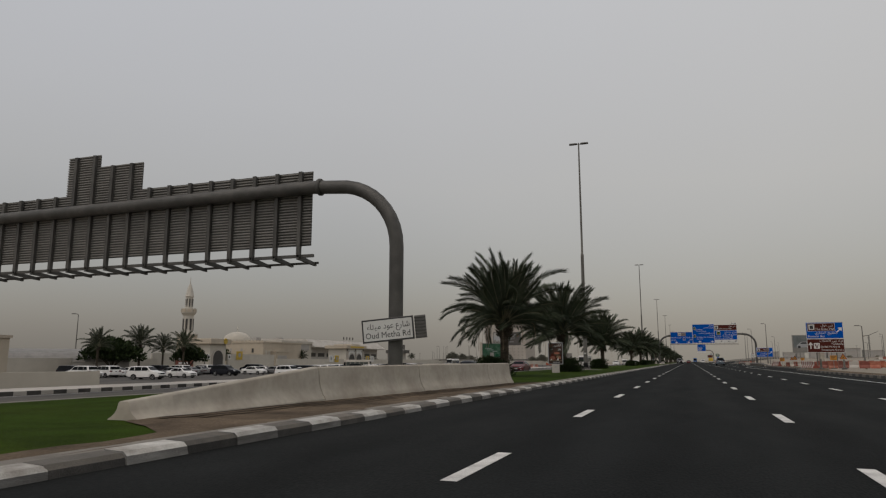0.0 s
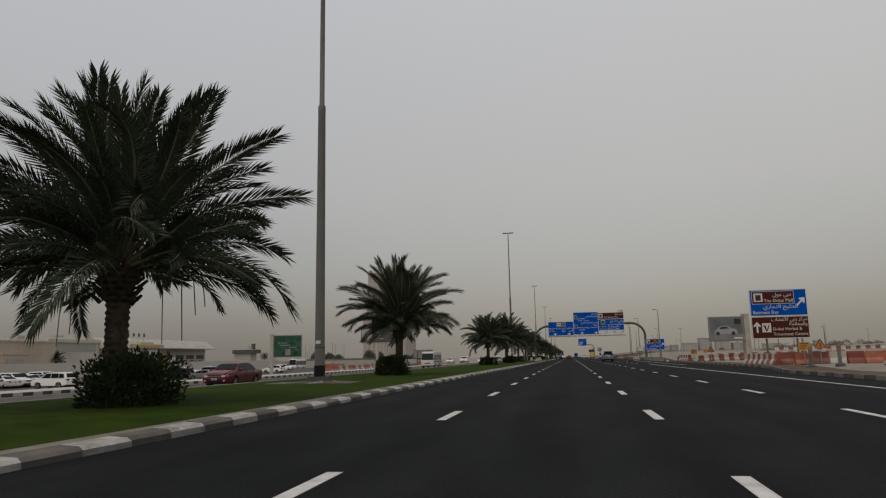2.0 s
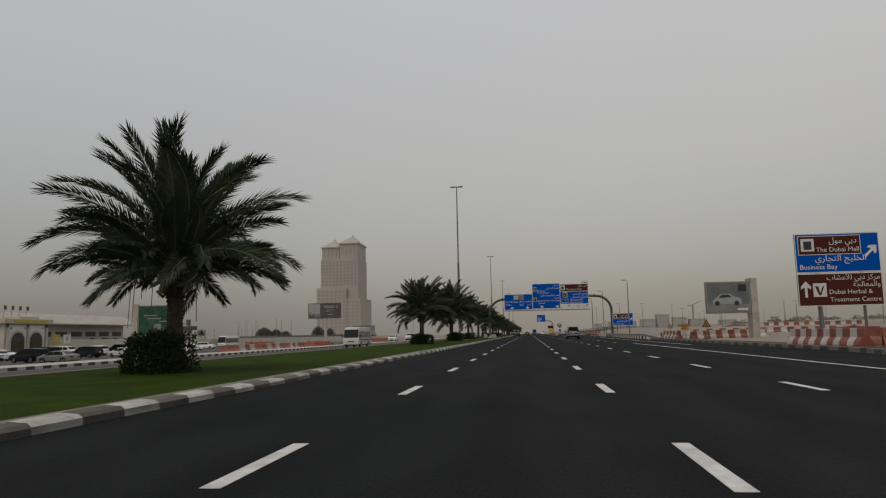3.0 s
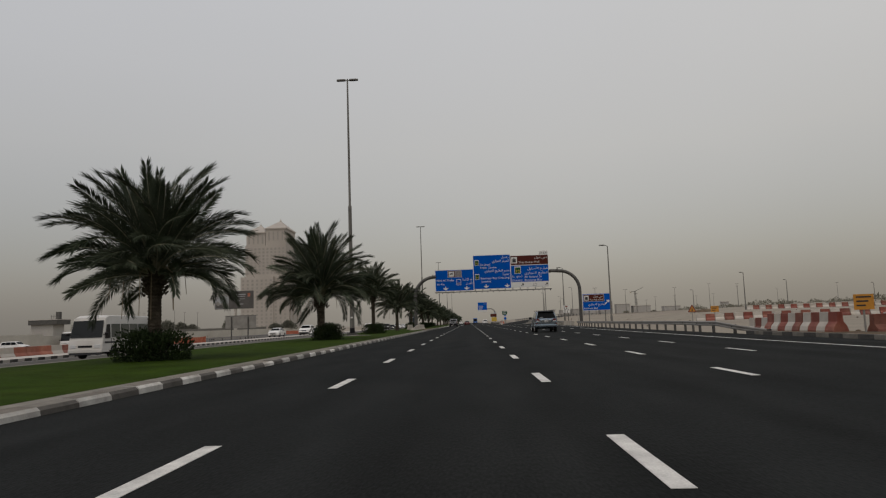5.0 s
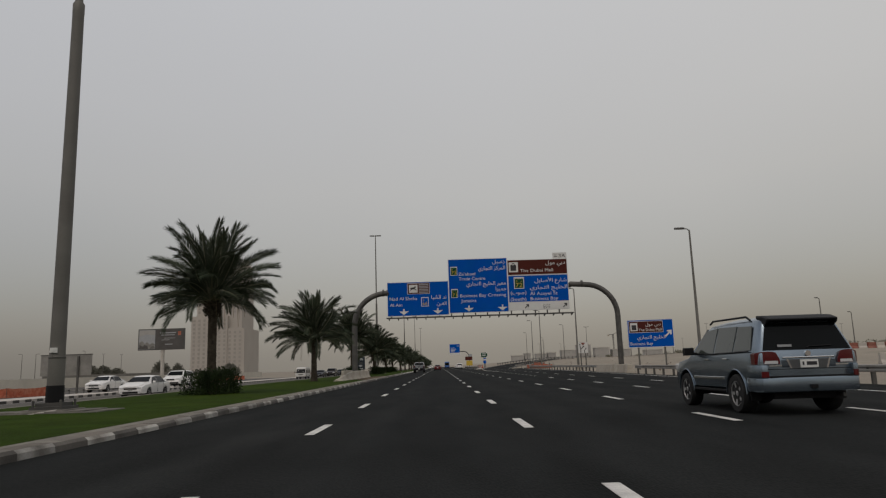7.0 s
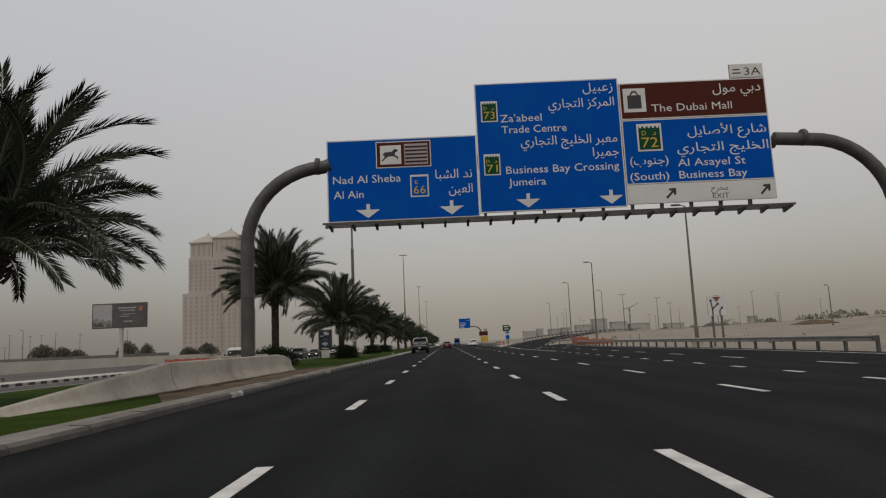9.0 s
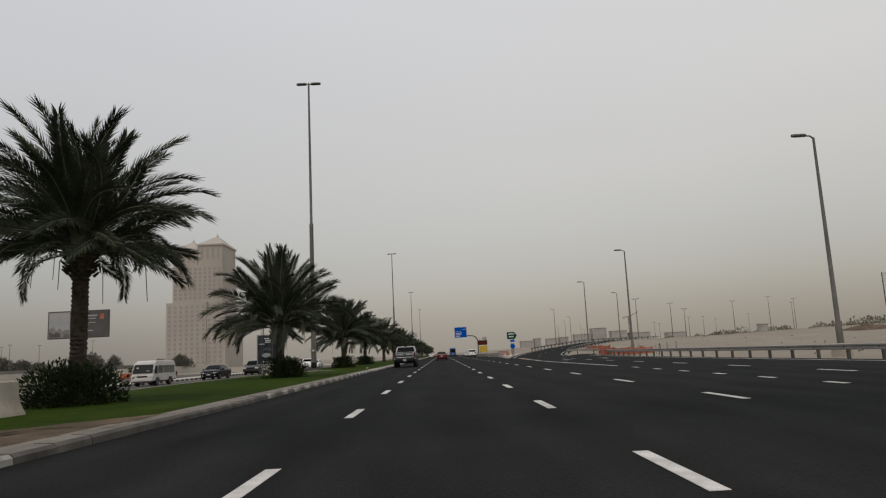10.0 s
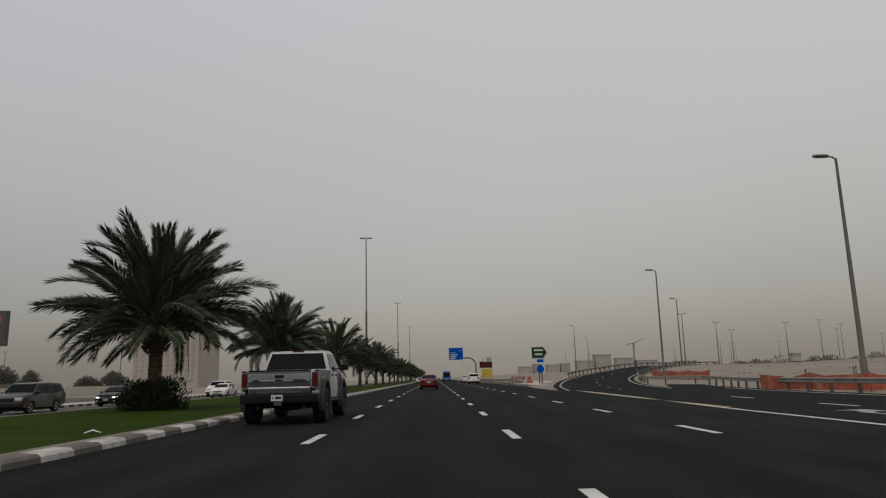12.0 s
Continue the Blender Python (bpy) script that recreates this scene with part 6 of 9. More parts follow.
def silver_suv(at):
    t = thing("car", "silver four-wheel-drive car with dark rear window and black roof spoiler", "car", at=at)
    w, belt, tum = SV["w"], SV["belt"], SV["tumble"]
    body = part("body", body_loft(SUV_RINGS), "paint_silver", t, smooth=42)
    holes = Geo()
    for x in (-1, 1):
        for yw in (-1.35, 1.50):
            holes.lathe([(0.475, min(x * 0.62, x * 1.2)), (0.475, max(x * 0.62, x * 1.2))], 32, (0, yw, 0.39), "x")
    carve(body, holes)
    part("underbody", Geo().box(-0.62, 0.62, -2.2, 2.1, 0.30, 0.62), "trim_black", t)
    for x in (-1, 1):
        for yw in (-1.35, 1.50):
            wheel(t, x * 0.865, yw, 0.39, 0.28)
            well = [(yw + 0.472 * math.cos(a), 0.39 + 0.472 * math.sin(a)) for a in [math.pi * (k - 1) / 14 for k in range(17)]]
            inner = [(yw + 0.458 * math.cos(a), 0.39 + 0.458 * math.sin(a)) for a in [math.pi * (k - 1) / 14 for k in range(16, -1, -1)]]
            part("wheel_well", Geo().prism(well + inner, "x", min(x * 0.62, x * 0.962), max(x * 0.62, x * 0.962)).prism(well, "x", min(x * 0.60, x * 0.64), max(x * 0.60, x * 0.64)), "trim_black", t, "black wheel housing")
        for yw in (-1.35, 1.50):
            pts = [(x * 0.982, yw + 0.485 * math.cos(a), 0.39 + 0.485 * math.sin(a)) for a in [math.pi * k / 14 for k in range(15)]]
            part("wheel_arch", Geo().tube(pts, 0.017, 6), "paint_silver", t, smooth=40)
        part("side_step", Geo().box(min(x * .78, x * 1.0), max(x * .78, x * 1.0), -0.85, 1.0, 0.40, 0.46), "trim_black", t, bevel=0.015)
        for poly in ([(-2.08, 1.25), (-1.30, 1.23), (-1.30, 1.74), (-1.95, 1.72)], [(-1.24, 1.23), (-0.30, 1.22), (-0.30, 1.77), (-1.24, 1.75)], [(-0.23, 1.22), (0.95, 1.24), (0.42, 1.72), (-0.23, 1.77)]):
            part("side_window", side_pane(poly, w, belt, tum, x), "glass_pale", t)
        part("window_trim", Geo().tube([(x * 0.985, 1.02, 1.225), (x * 0.985, -0.2, 1.20), (x * 0.985, -2.05, 1.225)], 0.014, 6), "trim_black", t)
        for y in (-0.95, 0.05):
            part("door_handle", Geo().box(min(x * .985, x * 1.02), max(x * .985, x * 1.02), y - 0.11, y + 0.11, 1.07, 1.105), "chrome", t, bevel=0.01)
        part("side_moulding", Geo().box(min(x * .98, x * 1.005), max(x * .98, x * 1.005), -0.82, 0.95, 0.66, 0.72), "chrome", t, bevel=0.008)
        part("roof_rail", Geo().tube([(x * 0.74, -1.75, 1.85), (x * 0.75, -1.6, 1.925), (x * 0.75, 0.1, 1.94), (x * 0.74, 0.3, 1.88)], 0.022, 8), "trim_black", t, smooth=40)
        # tail lamp wrapped round the corner
        top_edge = [(0.56, 1.06), (0.62, 1.185), (0.70, 1.205), (0.78, 1.21), (0.86, 1.205), (0.93, 1.195), (0.975, 1.18), (0.992, 1.165)]
        tl_g, n_c = Geo(), len(top_edge)
        tl_v = []
        for back in (0.0, 0.16):
            for u, zt in top_edge:
                dy = -2.432 + 0.115 * max(0.0, (u - 0.74) / 0.252) ** 2 + back
                tl_v += [(x * u, dy, 0.968), (x * u, dy - 0.006 * (back == 0), (0.968 + zt) / 2), (x * u, dy, zt)]
        k = 3 * n_c
        tl_f = []
        for i in range(n_c - 1):
            a = 3 * i
            tl_f += [(a, a + 3, a + 4, a + 1), (a + 1, a + 4, a + 5, a + 2), (k + a + 3, k + a, k + a + 1, k + a + 4), (k + a + 4, k + a + 1, k + a + 2, k + a + 5), (a + 3, a, k + a, k + a + 3), (a + 2, a + 5, k + a + 5, k + a + 2)]
        for a in (0, 3 * n_c - 3):
            tl_f += [(a, a + 1, k + a + 1, k + a), (a + 1, a + 2, k + a + 2, k + a + 1)]
        tl_g.add(tl_v, tl_f)
        tl = part("tail_light", tl_g, "tail_red", t, "red wrap-round tail lamp", smooth=40)
        part("reversing_lens", Geo().prism([(x * 0.60, -2.440), (x * 0.78, -2.440), (x * 0.90, -2.388), (x * 0.90, -2.35), (x * 0.60, -2.40)], "z", 0.975, 1.03), "lamp_clear", tl)
        part("bumper_reflector", Geo().prism([(x * 0.815, -2.482), (x * 0.90, -2.455), (x * 0.935, -2.43), (x * 0.90, -2.40), (x * 0.815, -2.43)], "z", 0.72, 0.83), "tail_red", t)
        part("headlight", Geo().box(min(x * .5, x * .93), max(x * .5, x * .93), 2.16, 2.40, 0.84, 1.0), "lamp_clear", t, bevel=0.03)
        part("mud_flap", Geo().box(min(x * .74, x * .94), max(x * .74, x * .94), -1.90, -1.87, 0.26, 0.50), "trim_black", t)
    part("rear_window", slope_pane((-2.383, 1.228), (-2.198, 1.748), 0.85, 0.672, -1), "car_glass", t)
    part("windscreen", slope_pane((1.10, 1.33), (0.55, 1.77), 0.84, 0.72, 1), "car_glass", t)
    part("roof_spoiler", Geo().prism([(-2.37, 1.80), (-2.37, 1.835), (-2.14, 1.905), (-1.84, 1.93), (-1.84, 1.86), (-2.12, 1.78)], "x", -0.66, 0.66), "trim_black", t, "black roof spoiler", bevel=0.018)
    for s_ in (-1, 1):
        part("spoiler_end", Geo().prism([(-2.34, 1.76), (-2.365, 1.83), (-2.14, 1.90), (-1.95, 1.90), (-2.10, 1.76), (-2.20, 1.68)], "x", min(s_ * .65, s_ * .70), max(s_ * .65, s_ * .70)), "trim_black", t, bevel=0.02)
    part("wiper", Geo().tube([(0.0, -2.398, 1.26), (0.05, -2.395, 1.29), (0.48, -2.392, 1.30)], 0.012, 6), "trim_black", t)
    part("garnish", Geo().box(-0.50, 0.50, -2.43, -2.385, 1.07, 1.10), "chrome", t, "chrome strip above the plate", bevel=0.01)
    part("badge", Geo().lathe([(0.055, -2.428), (0.055, -2.39)], 16, (0, 0, 1.155), "y"), "chrome", t)
    for s_ in (-1, 1):
        part("plate_garnish", Geo().prism([(s_ * 0.43, 1.06), (s_ * 0.395, 1.06), (s_ * 0.33, 0.885), (s_ * 0.36, 0.875)], "y", -2.424, -2.40), "chrome", t, "bright flank of the plate recess")
        part("small_badge", Geo().box(min(s_ * .52, s_ * .76), max(s_ * .52, s_ * .76), -2.412, -2.395, 0.925, 0.95), "chrome", t)
    part("window_sticker", Geo().box(-0.55, -0.28, -2.388, -2.360, 1.29, 1.335), "sign_grey", t, "pale sticker on the rear window")
    part("plate_recess", Geo().prism([(-0.42, 1.05), (0.42, 1.05), (0.36, 0.88), (-0.36, 0.88)], "y", -2.420, -2.385), "graphite", t)
    plate_on(t, 0, -2.432, 0.965, 0.34, 0.15)
    part("tailgate_seam", Geo().box(-0.80, 0.80, -2.408, -2.38, 0.862, 0.874), "trim_black", t)
    part("tailgate_hollow", Geo().prism([(-2.40, 0.875), (-2.412, 0.93), (-2.418, 1.045), (-2.39, 1.05), (-2.38, 0.875)], "x", -0.52, 0.52), "paint_silver", t, bevel=0.012)
    part("rear_bumper", Geo().prism([(-0.985, -1.86), (-0.985, -2.28), (-0.93, -2.42), (-0.80, -2.475), (-0.4, -2.505), (0.4, -2.505), (0.80, -2.475), (0.93, -2.42), (0.985, -2.28), (0.985, -1.86)], "z", 0.44, 0.72), "paint_silver", t, bevel=0.04, smooth=40)
    part("bumper_corner", Geo().prism([(-0.99, -1.95), (-0.99, -2.28), (-0.93, -2.43), (-0.82, -2.47), (-0.80, -2.40), (-0.90, -2.2), (-0.93, -1.95)], "z", 0.70, 0.95), "paint_silver", t, bevel=0.02, smooth=40)
    part("bumper_corner", Geo().prism([(0.99, -1.95), (0.99, -2.28), (0.93, -2.43), (0.82, -2.47), (0.80, -2.40), (0.90, -2.2), (0.93, -1.95)], "z", 0.70, 0.95), "paint_silver", t, bevel=0.02, smooth=40)
    part("bumper_seam", Geo().box(-0.80, 0.80, -2.485, -2.40, 0.712, 0.745), "trim_black", t, "dark gap above the bumper")
    part("tow_hook", Geo().box(-0.06, 0.06, -2.56, -2.45, 0.50, 0.58), "trim_black", t, bevel=0.01)
    part("exhaust", Geo().tube([(0.62, -2.0, 0.38), (0.62, -2.42, 0.36)], 0.035, 10), "steel_dark", t)
    part("spare_wheel", Geo().lathe([(0.25, 0.36), (0.35, 0.38), (0.35, 0.52), (0.25, 0.55)], 20, (-0.1, -1.95, 0)), "rubber", t, smooth=40)
    part("grille", Geo().box(-0.46, 0.46, 2.34, 2.45, 0.78, 1.0), "chrome", t, bevel=0.02)
    mirrors(t, 0.97, 0.78, 1.28, "trim_black", 0.95)
    return t


silver_suv(pose(6.69, 173.76, 0) @ Matrix.Scale(0.93, 4))


def pickup(at):
    """A wide off-road pick-up with flared wings and tall tyres."""
    t = thing("pickup_truck", "silver off-road pick-up truck with black flared wings and bumper", "pickup truck", at=at)
    w = 1.0
    RA, FA, R = -1.75, 1.75, 0.46
    cab = [(-0.62, .62), (-0.62, 1.40), (-0.60, 1.46), (-0.42, 1.93), (-0.28, 1.985), (0.5, 2.0), (0.85, 1.96), (1.52, 1.44), (1.62, 1.40), (2.55, 1.31), (2.78, 1.18), (2.86, .80), (2.82, .62)]
    part("cab", shell(arched(cab, 0.62, [(FA, 0.50)], 0.58), w, 1.36, 0.27, 0.03, 0.05), "paint_pickup", t, smooth=38)
    bed = thing_part(t, "bed")
    for s in (-1, 1):
        prof = arched([(-2.72, .72), (-2.74, .80), (-2.74, 1.33), (-2.70, 1.36), (-0.66, 1.36), (-0.66, .64)], 0.64, [(RA, 0.50)], 0.58)
        rings = []
        for k, e in ((0.90, 0.0), (0.985, 0.0), (1.0, 0.02)):
            rings.append([(s * w * k * (1 - 0.06 * max(0, (0.9 - z))), y * (1 - 0.01 * e), z - e * 0.6 if z > 1.3 else z) for y, z in prof])
        part("side_wall", Geo().loft(rings), "paint_pickup", bed, smooth=38)
        part("rail_cap", Geo().box(min(s * .90, s * 1.0), max(s * .90, s * 1.0), -2.72, -0.66, 1.352, 1.385), "trim_black", bed, "black rail cap", bevel=0.012)
    part("floor", Geo().box(-0.9, 0.9, -2.68, -0.66, 0.86, 0.92), "trim_black", bed)
    tg = part("tailgate", Geo().prism([(-2.80, .80), (-2.812, 1.05), (-2.80, 1.34), (-2.74, 1.37), (-2.70, 1.36), (-2.70, .80)], "x", -0.80, 0.80), "paint_pickup", t, "silver tailgate with darker bands", bevel=0.018)
    part("top_band", Geo().prism([(-2.818, 1.30), (-2.812, 1.352), (-2.76, 1.374), (-2.74, 1.30)], "x", -0.79, 0.79), "graphite", tg, "dark band along the top")
    part("upper_band", Geo().prism([(-2.826, 1.14), (-2.830, 1.16), (-2.820, 1.297), (-2.78, 1.297), (-2.78, 1.14)], "x", -0.79, 0.79), "paint_pickup", tg, "bright upper band", bevel=0.006)
    part("middle_band", Geo().prism([(-2.818, 0.965), (-2.824, 1.105), (-2.78, 1.105), (-2.78, 0.965)], "x", -0.79, 0.79), "graphite", tg, "darker hollow band")
    part("crease", Geo().box(-0.79, 0.79, -2.834, -2.80, 1.108, 1.136), "chrome", tg, "bright crease strip", bevel=0.006)
    part("lower_band", Geo().prism([(-2.808, 0.805), (-2.834, 0.93), (-2.826, 0.96), (-2.78, 0.96), (-2.78, 0.805)], "x", -0.79, 0.79), "paint_pickup", tg, "bright lower band", bevel=0.006)
    part("top_cap", Geo().box(-0.80, 0.80, -2.80, -2.68, 1.366, 1.398), "trim_black", tg, "black tailgate cap", bevel=0.012)
    part("badge_rim", Geo().lathe([(0.135, -2.845), (0.140, -2.80)], 24, (0, 0, 1.122), "y").moved(Matrix.Translation((0, 0, 1.122)) @ Matrix.Diagonal((1, 1, 0.42, 1)) @ Matrix.Translation((0, 0, -1.122))), "chrome", tg, smooth=40)
    part("badge", Geo().lathe([(0.112, -2.852), (0.118, -2.80)], 24, (0, 0, 1.122), "y").moved(Matrix.Translation((0, 0, 1.122)) @ Matrix.Diagonal((1, 1, 0.38, 1)) @ Matrix.Translation((0, 0, -1.122))), "sign_black", tg, "dark oval badge", smooth=40)
    part("handle", Geo().box(-0.115, 0.115, -2.838, -2.80, 1.185, 1.272), "trim_black", tg, bevel=0.012)
    part("handle_grip", Geo().box(-0.085, 0.085, -2.846, -2.82, 1.235, 1.258), "rubber", tg, bevel=0.006)
    for a, b in ((-0.72, -0.50), (0.34, 0.52), (0.50, 0.70)):
        part("dark_mark", Geo().prism([(a, 1.092), (a + 0.03, 1.140), (b - 0.02, 1.146), (b, 1.118), (b - 0.06, 1.098)], "y", -2.842, -2.82), "sign_black", tg, "torn dark decal mark")
    for a in (-0.67, 0.66):
        part("small_badge", Geo().box(a - 0.07, a + 0.07, -2.834, -2.80, 0.845, 0.872), "sign_black", tg)
    for s in (-1, 1):
        tl = part("tail_light", Geo().prism([(s * 0.835, -2.80), (s * 0.975, -2.78), (s * 1.0, -2.62), (s * 0.90, -2.58), (s * 0.835, -2.72)], "z", 0.97, 1.33), "tail_red", t, "tall red tail lamp", bevel=0.015)
        part("reversing_lens", Geo().prism([(s * 0.825, -2.81), (s * 0.93, -2.79), (s * 0.93, -2.78), (s * 0.845, -2.79)], "z", 1.10, 1.15), "tail_red", tl)
        for yw, nm in ((RA, 0), (FA, 1)):
            arc = [math.pi * (k / 12) for k in range(-1, 14)]
            outer = [(yw + 0.69 * math.cos(a), 0.50 + 0.67 * math.sin(a)) for a in arc]
            inner = [(yw + 0.575 * math.cos(a), 0.50 + 0.575 * math.sin(a)) for a in reversed(arc)]
            part("wing_flare", Geo().prism(outer + inner, "x", min(s * .95, s * 1.09), max(s * .95, s * 1.09)), "flare_grey", t, "dark flared wheel arch", bevel=0.035, smooth=40)
        part("side_step", Geo().tube([(s * 0.92, -1.0, 0.58), (s * 1.0, -0.8, 0.54), (s * 1.0, 0.85, 0.54), (s * 0.92, 1.05, 0.58)], 0.05, 10), "trim_black", t, smooth=40)
        for poly in ([(-0.46, 1.47), (0.08, 1.46), (0.08, 1.88), (-0.33, 1.87)], [(0.15, 1.46), (1.32, 1.47), (0.82, 1.87), (0.15, 1.89)]):
            part("side_window", side_pane(poly, w, 1.36, 0.27, s), "car_glass", t)
        for y in (-0.25, 0.45):
            part("door_handle", Geo().box(min(s * .995, s * 1.03), max(s * .995, s * 1.03), y - 0.12, y + 0.12, 1.24, 1.29), "trim_black", t, bevel=0.01)
        part("wing_vent", Geo().box(min(s * .99, s * 1.015), max(s * .99, s * 1.015), 1.18, 1.34, 1.12, 1.30), "trim_black", t, bevel=0.01)
        xa, xb = sorted((s * .985, s * 1.006))
        part("side_graphic", Geo().prism([(-2.55, 1.34), (-2.42, 1.18), (-2.46, 1.08), (-2.28, 1.10), (-2.10, 1.19), (-1.75, 1.21), (-1.40, 1.19), (-1.15, 1.10), (-0.95, 1.16), (-0.72, 1.12), (-0.72, 1.34)], "x", xa, xb), "graphite", t, "dark splash graphic")
        for k in range(4):
            y0 = -1.95 + 0.27 * k
            xa, xb = sorted((s * 1.0, s * 1.010))
            part("letter_bar", Geo().box(xa, xb, y0, y0 + 0.20, 1.24, 1.255).box(xa, xb, y0, y0 + 0.20, 1.305, 1.32).box(xa, xb, y0, y0 + 0.03, 1.24, 1.32), "sign_grey", t)
        xa, xb = sorted((s * .93, s * 1.008))
        part("lamp_surround", Geo().box(xa, xb, -2.62, -2.58, 0.97, 1.33), "paint_pickup", t, bevel=0.008)
        part("lamp_bar", Geo().prism([(s * 0.83, -2.812), (s * 0.95, -2.795), (s * 0.95, -2.775), (s * 0.84, -2.79)], "z", 1.13, 1.155), "trim_black", t)
        part("marker_hole", Geo().lathe([(0.03, -2.80), (0.028, -2.74)], 12, (s * 0.90, 0, 0.885), "y"), "trim_black", t)
        part("bumper_end", Geo().prism([(s * 0.86, -2.90), (s * 1.0, -2.82), (s * 1.015, -2.50), (s * 0.93, -2.50), (s * 0.84, -2.80)], "z", 0.735, 0.85), "paint_pickup", t, bevel=0.015)
        part("headlight", Geo().box(min(s * .62, s * .97), max(s * .62, s * .97), 2.58, 2.83, 0.98, 1.22), "lamp_clear", t, bevel=0.03)
        wheel(t, s * 0.92, RA, R, 0.33, "rim_dark", 6)
        wheel(t, s * 0.92, FA, R, 0.33, "rim_dark", 6)
        part("mud_flap", Geo().box(min(s * .78, s * 1.06), max(s * .78, s * 1.06), -2.36, -2.33, 0.36, 0.75), "trim_black", t)
        part("exhaust", Geo().tube([(s * 0.55, -2.0, 0.46), (s * 0.60, -2.62, 0.44)], 0.045, 10), "steel_dark", t)
    part("rear_window", slope_pane((-0.62, 1.45), (-0.445, 1.90), 0.87, 0.74, -1), "car_glass", t)
    part("windscreen", slope_pane((1.46, 1.50), (0.90, 1.93), 0.84, 0.76, 1), "car_glass", t)
    part("brake_light", Geo().box(-0.16, 0.16, -0.36, -0.28, 1.955, 1.985), "tail_red", t, bevel=0.008)
    rb = part("rear_bumper", Geo().prism([(-1.02, -2.62), (-1.0, -2.86), (-0.85, -2.95), (0.85, -2.95), (1.0, -2.86), (1.02, -2.62)], "z", 0.55, 0.79), "trim_black", t, "black step bumper", bevel=0.04)
    part("plate_pocket", Geo().box(-0.30, 0.30, -2.958, -2.94, 0.61, 0.76), "trim_black", rb)
    plate_on(t, -0.02, -2.97, 0.69, 0.29, 0.15)
    part("tow_bar", Geo().box(-0.10, 0.10, -3.0, -2.6, 0.50, 0.58), "steel_dark", t, bevel=0.01)
    part("underbody", Geo().box(-0.62, 0.62, -2.6, 2.5, 0.42, 0.66), "trim_black", t)
    part("rear_axle", Geo().tube([(-0.8, RA, 0.46), (-0.2, RA, 0.46), (0.0, RA, 0.47), (0.8, RA, 0.46)], [0.06, 0.07, 0.16, 0.06], 10), "steel_dark", t, smooth=40)
    part("spare_wheel", Geo().lathe([(0.28, 0.50), (0.42, 0.52), (0.42, 0.70), (0.28, 0.72)], 20, (0.0, -2.25, 0)), "rubber", t, smooth=40)
    part("grille", Geo().box(-0.6, 0.6, 2.76, 2.86, 0.92, 1.24), "sign_black", t, bevel=0.02)
    mirrors(t, 1.0, 1.12, 1.50, "trim_black", 1.0)
    return t


def thing_part(parent, name):
    ob = new(name)
    ob.empty_display_size = 0.1
    ob.parent = parent
    return ob


pickup(pose(-3.72, 291.45, 0) @ Matrix.Scale(0.97, 4))


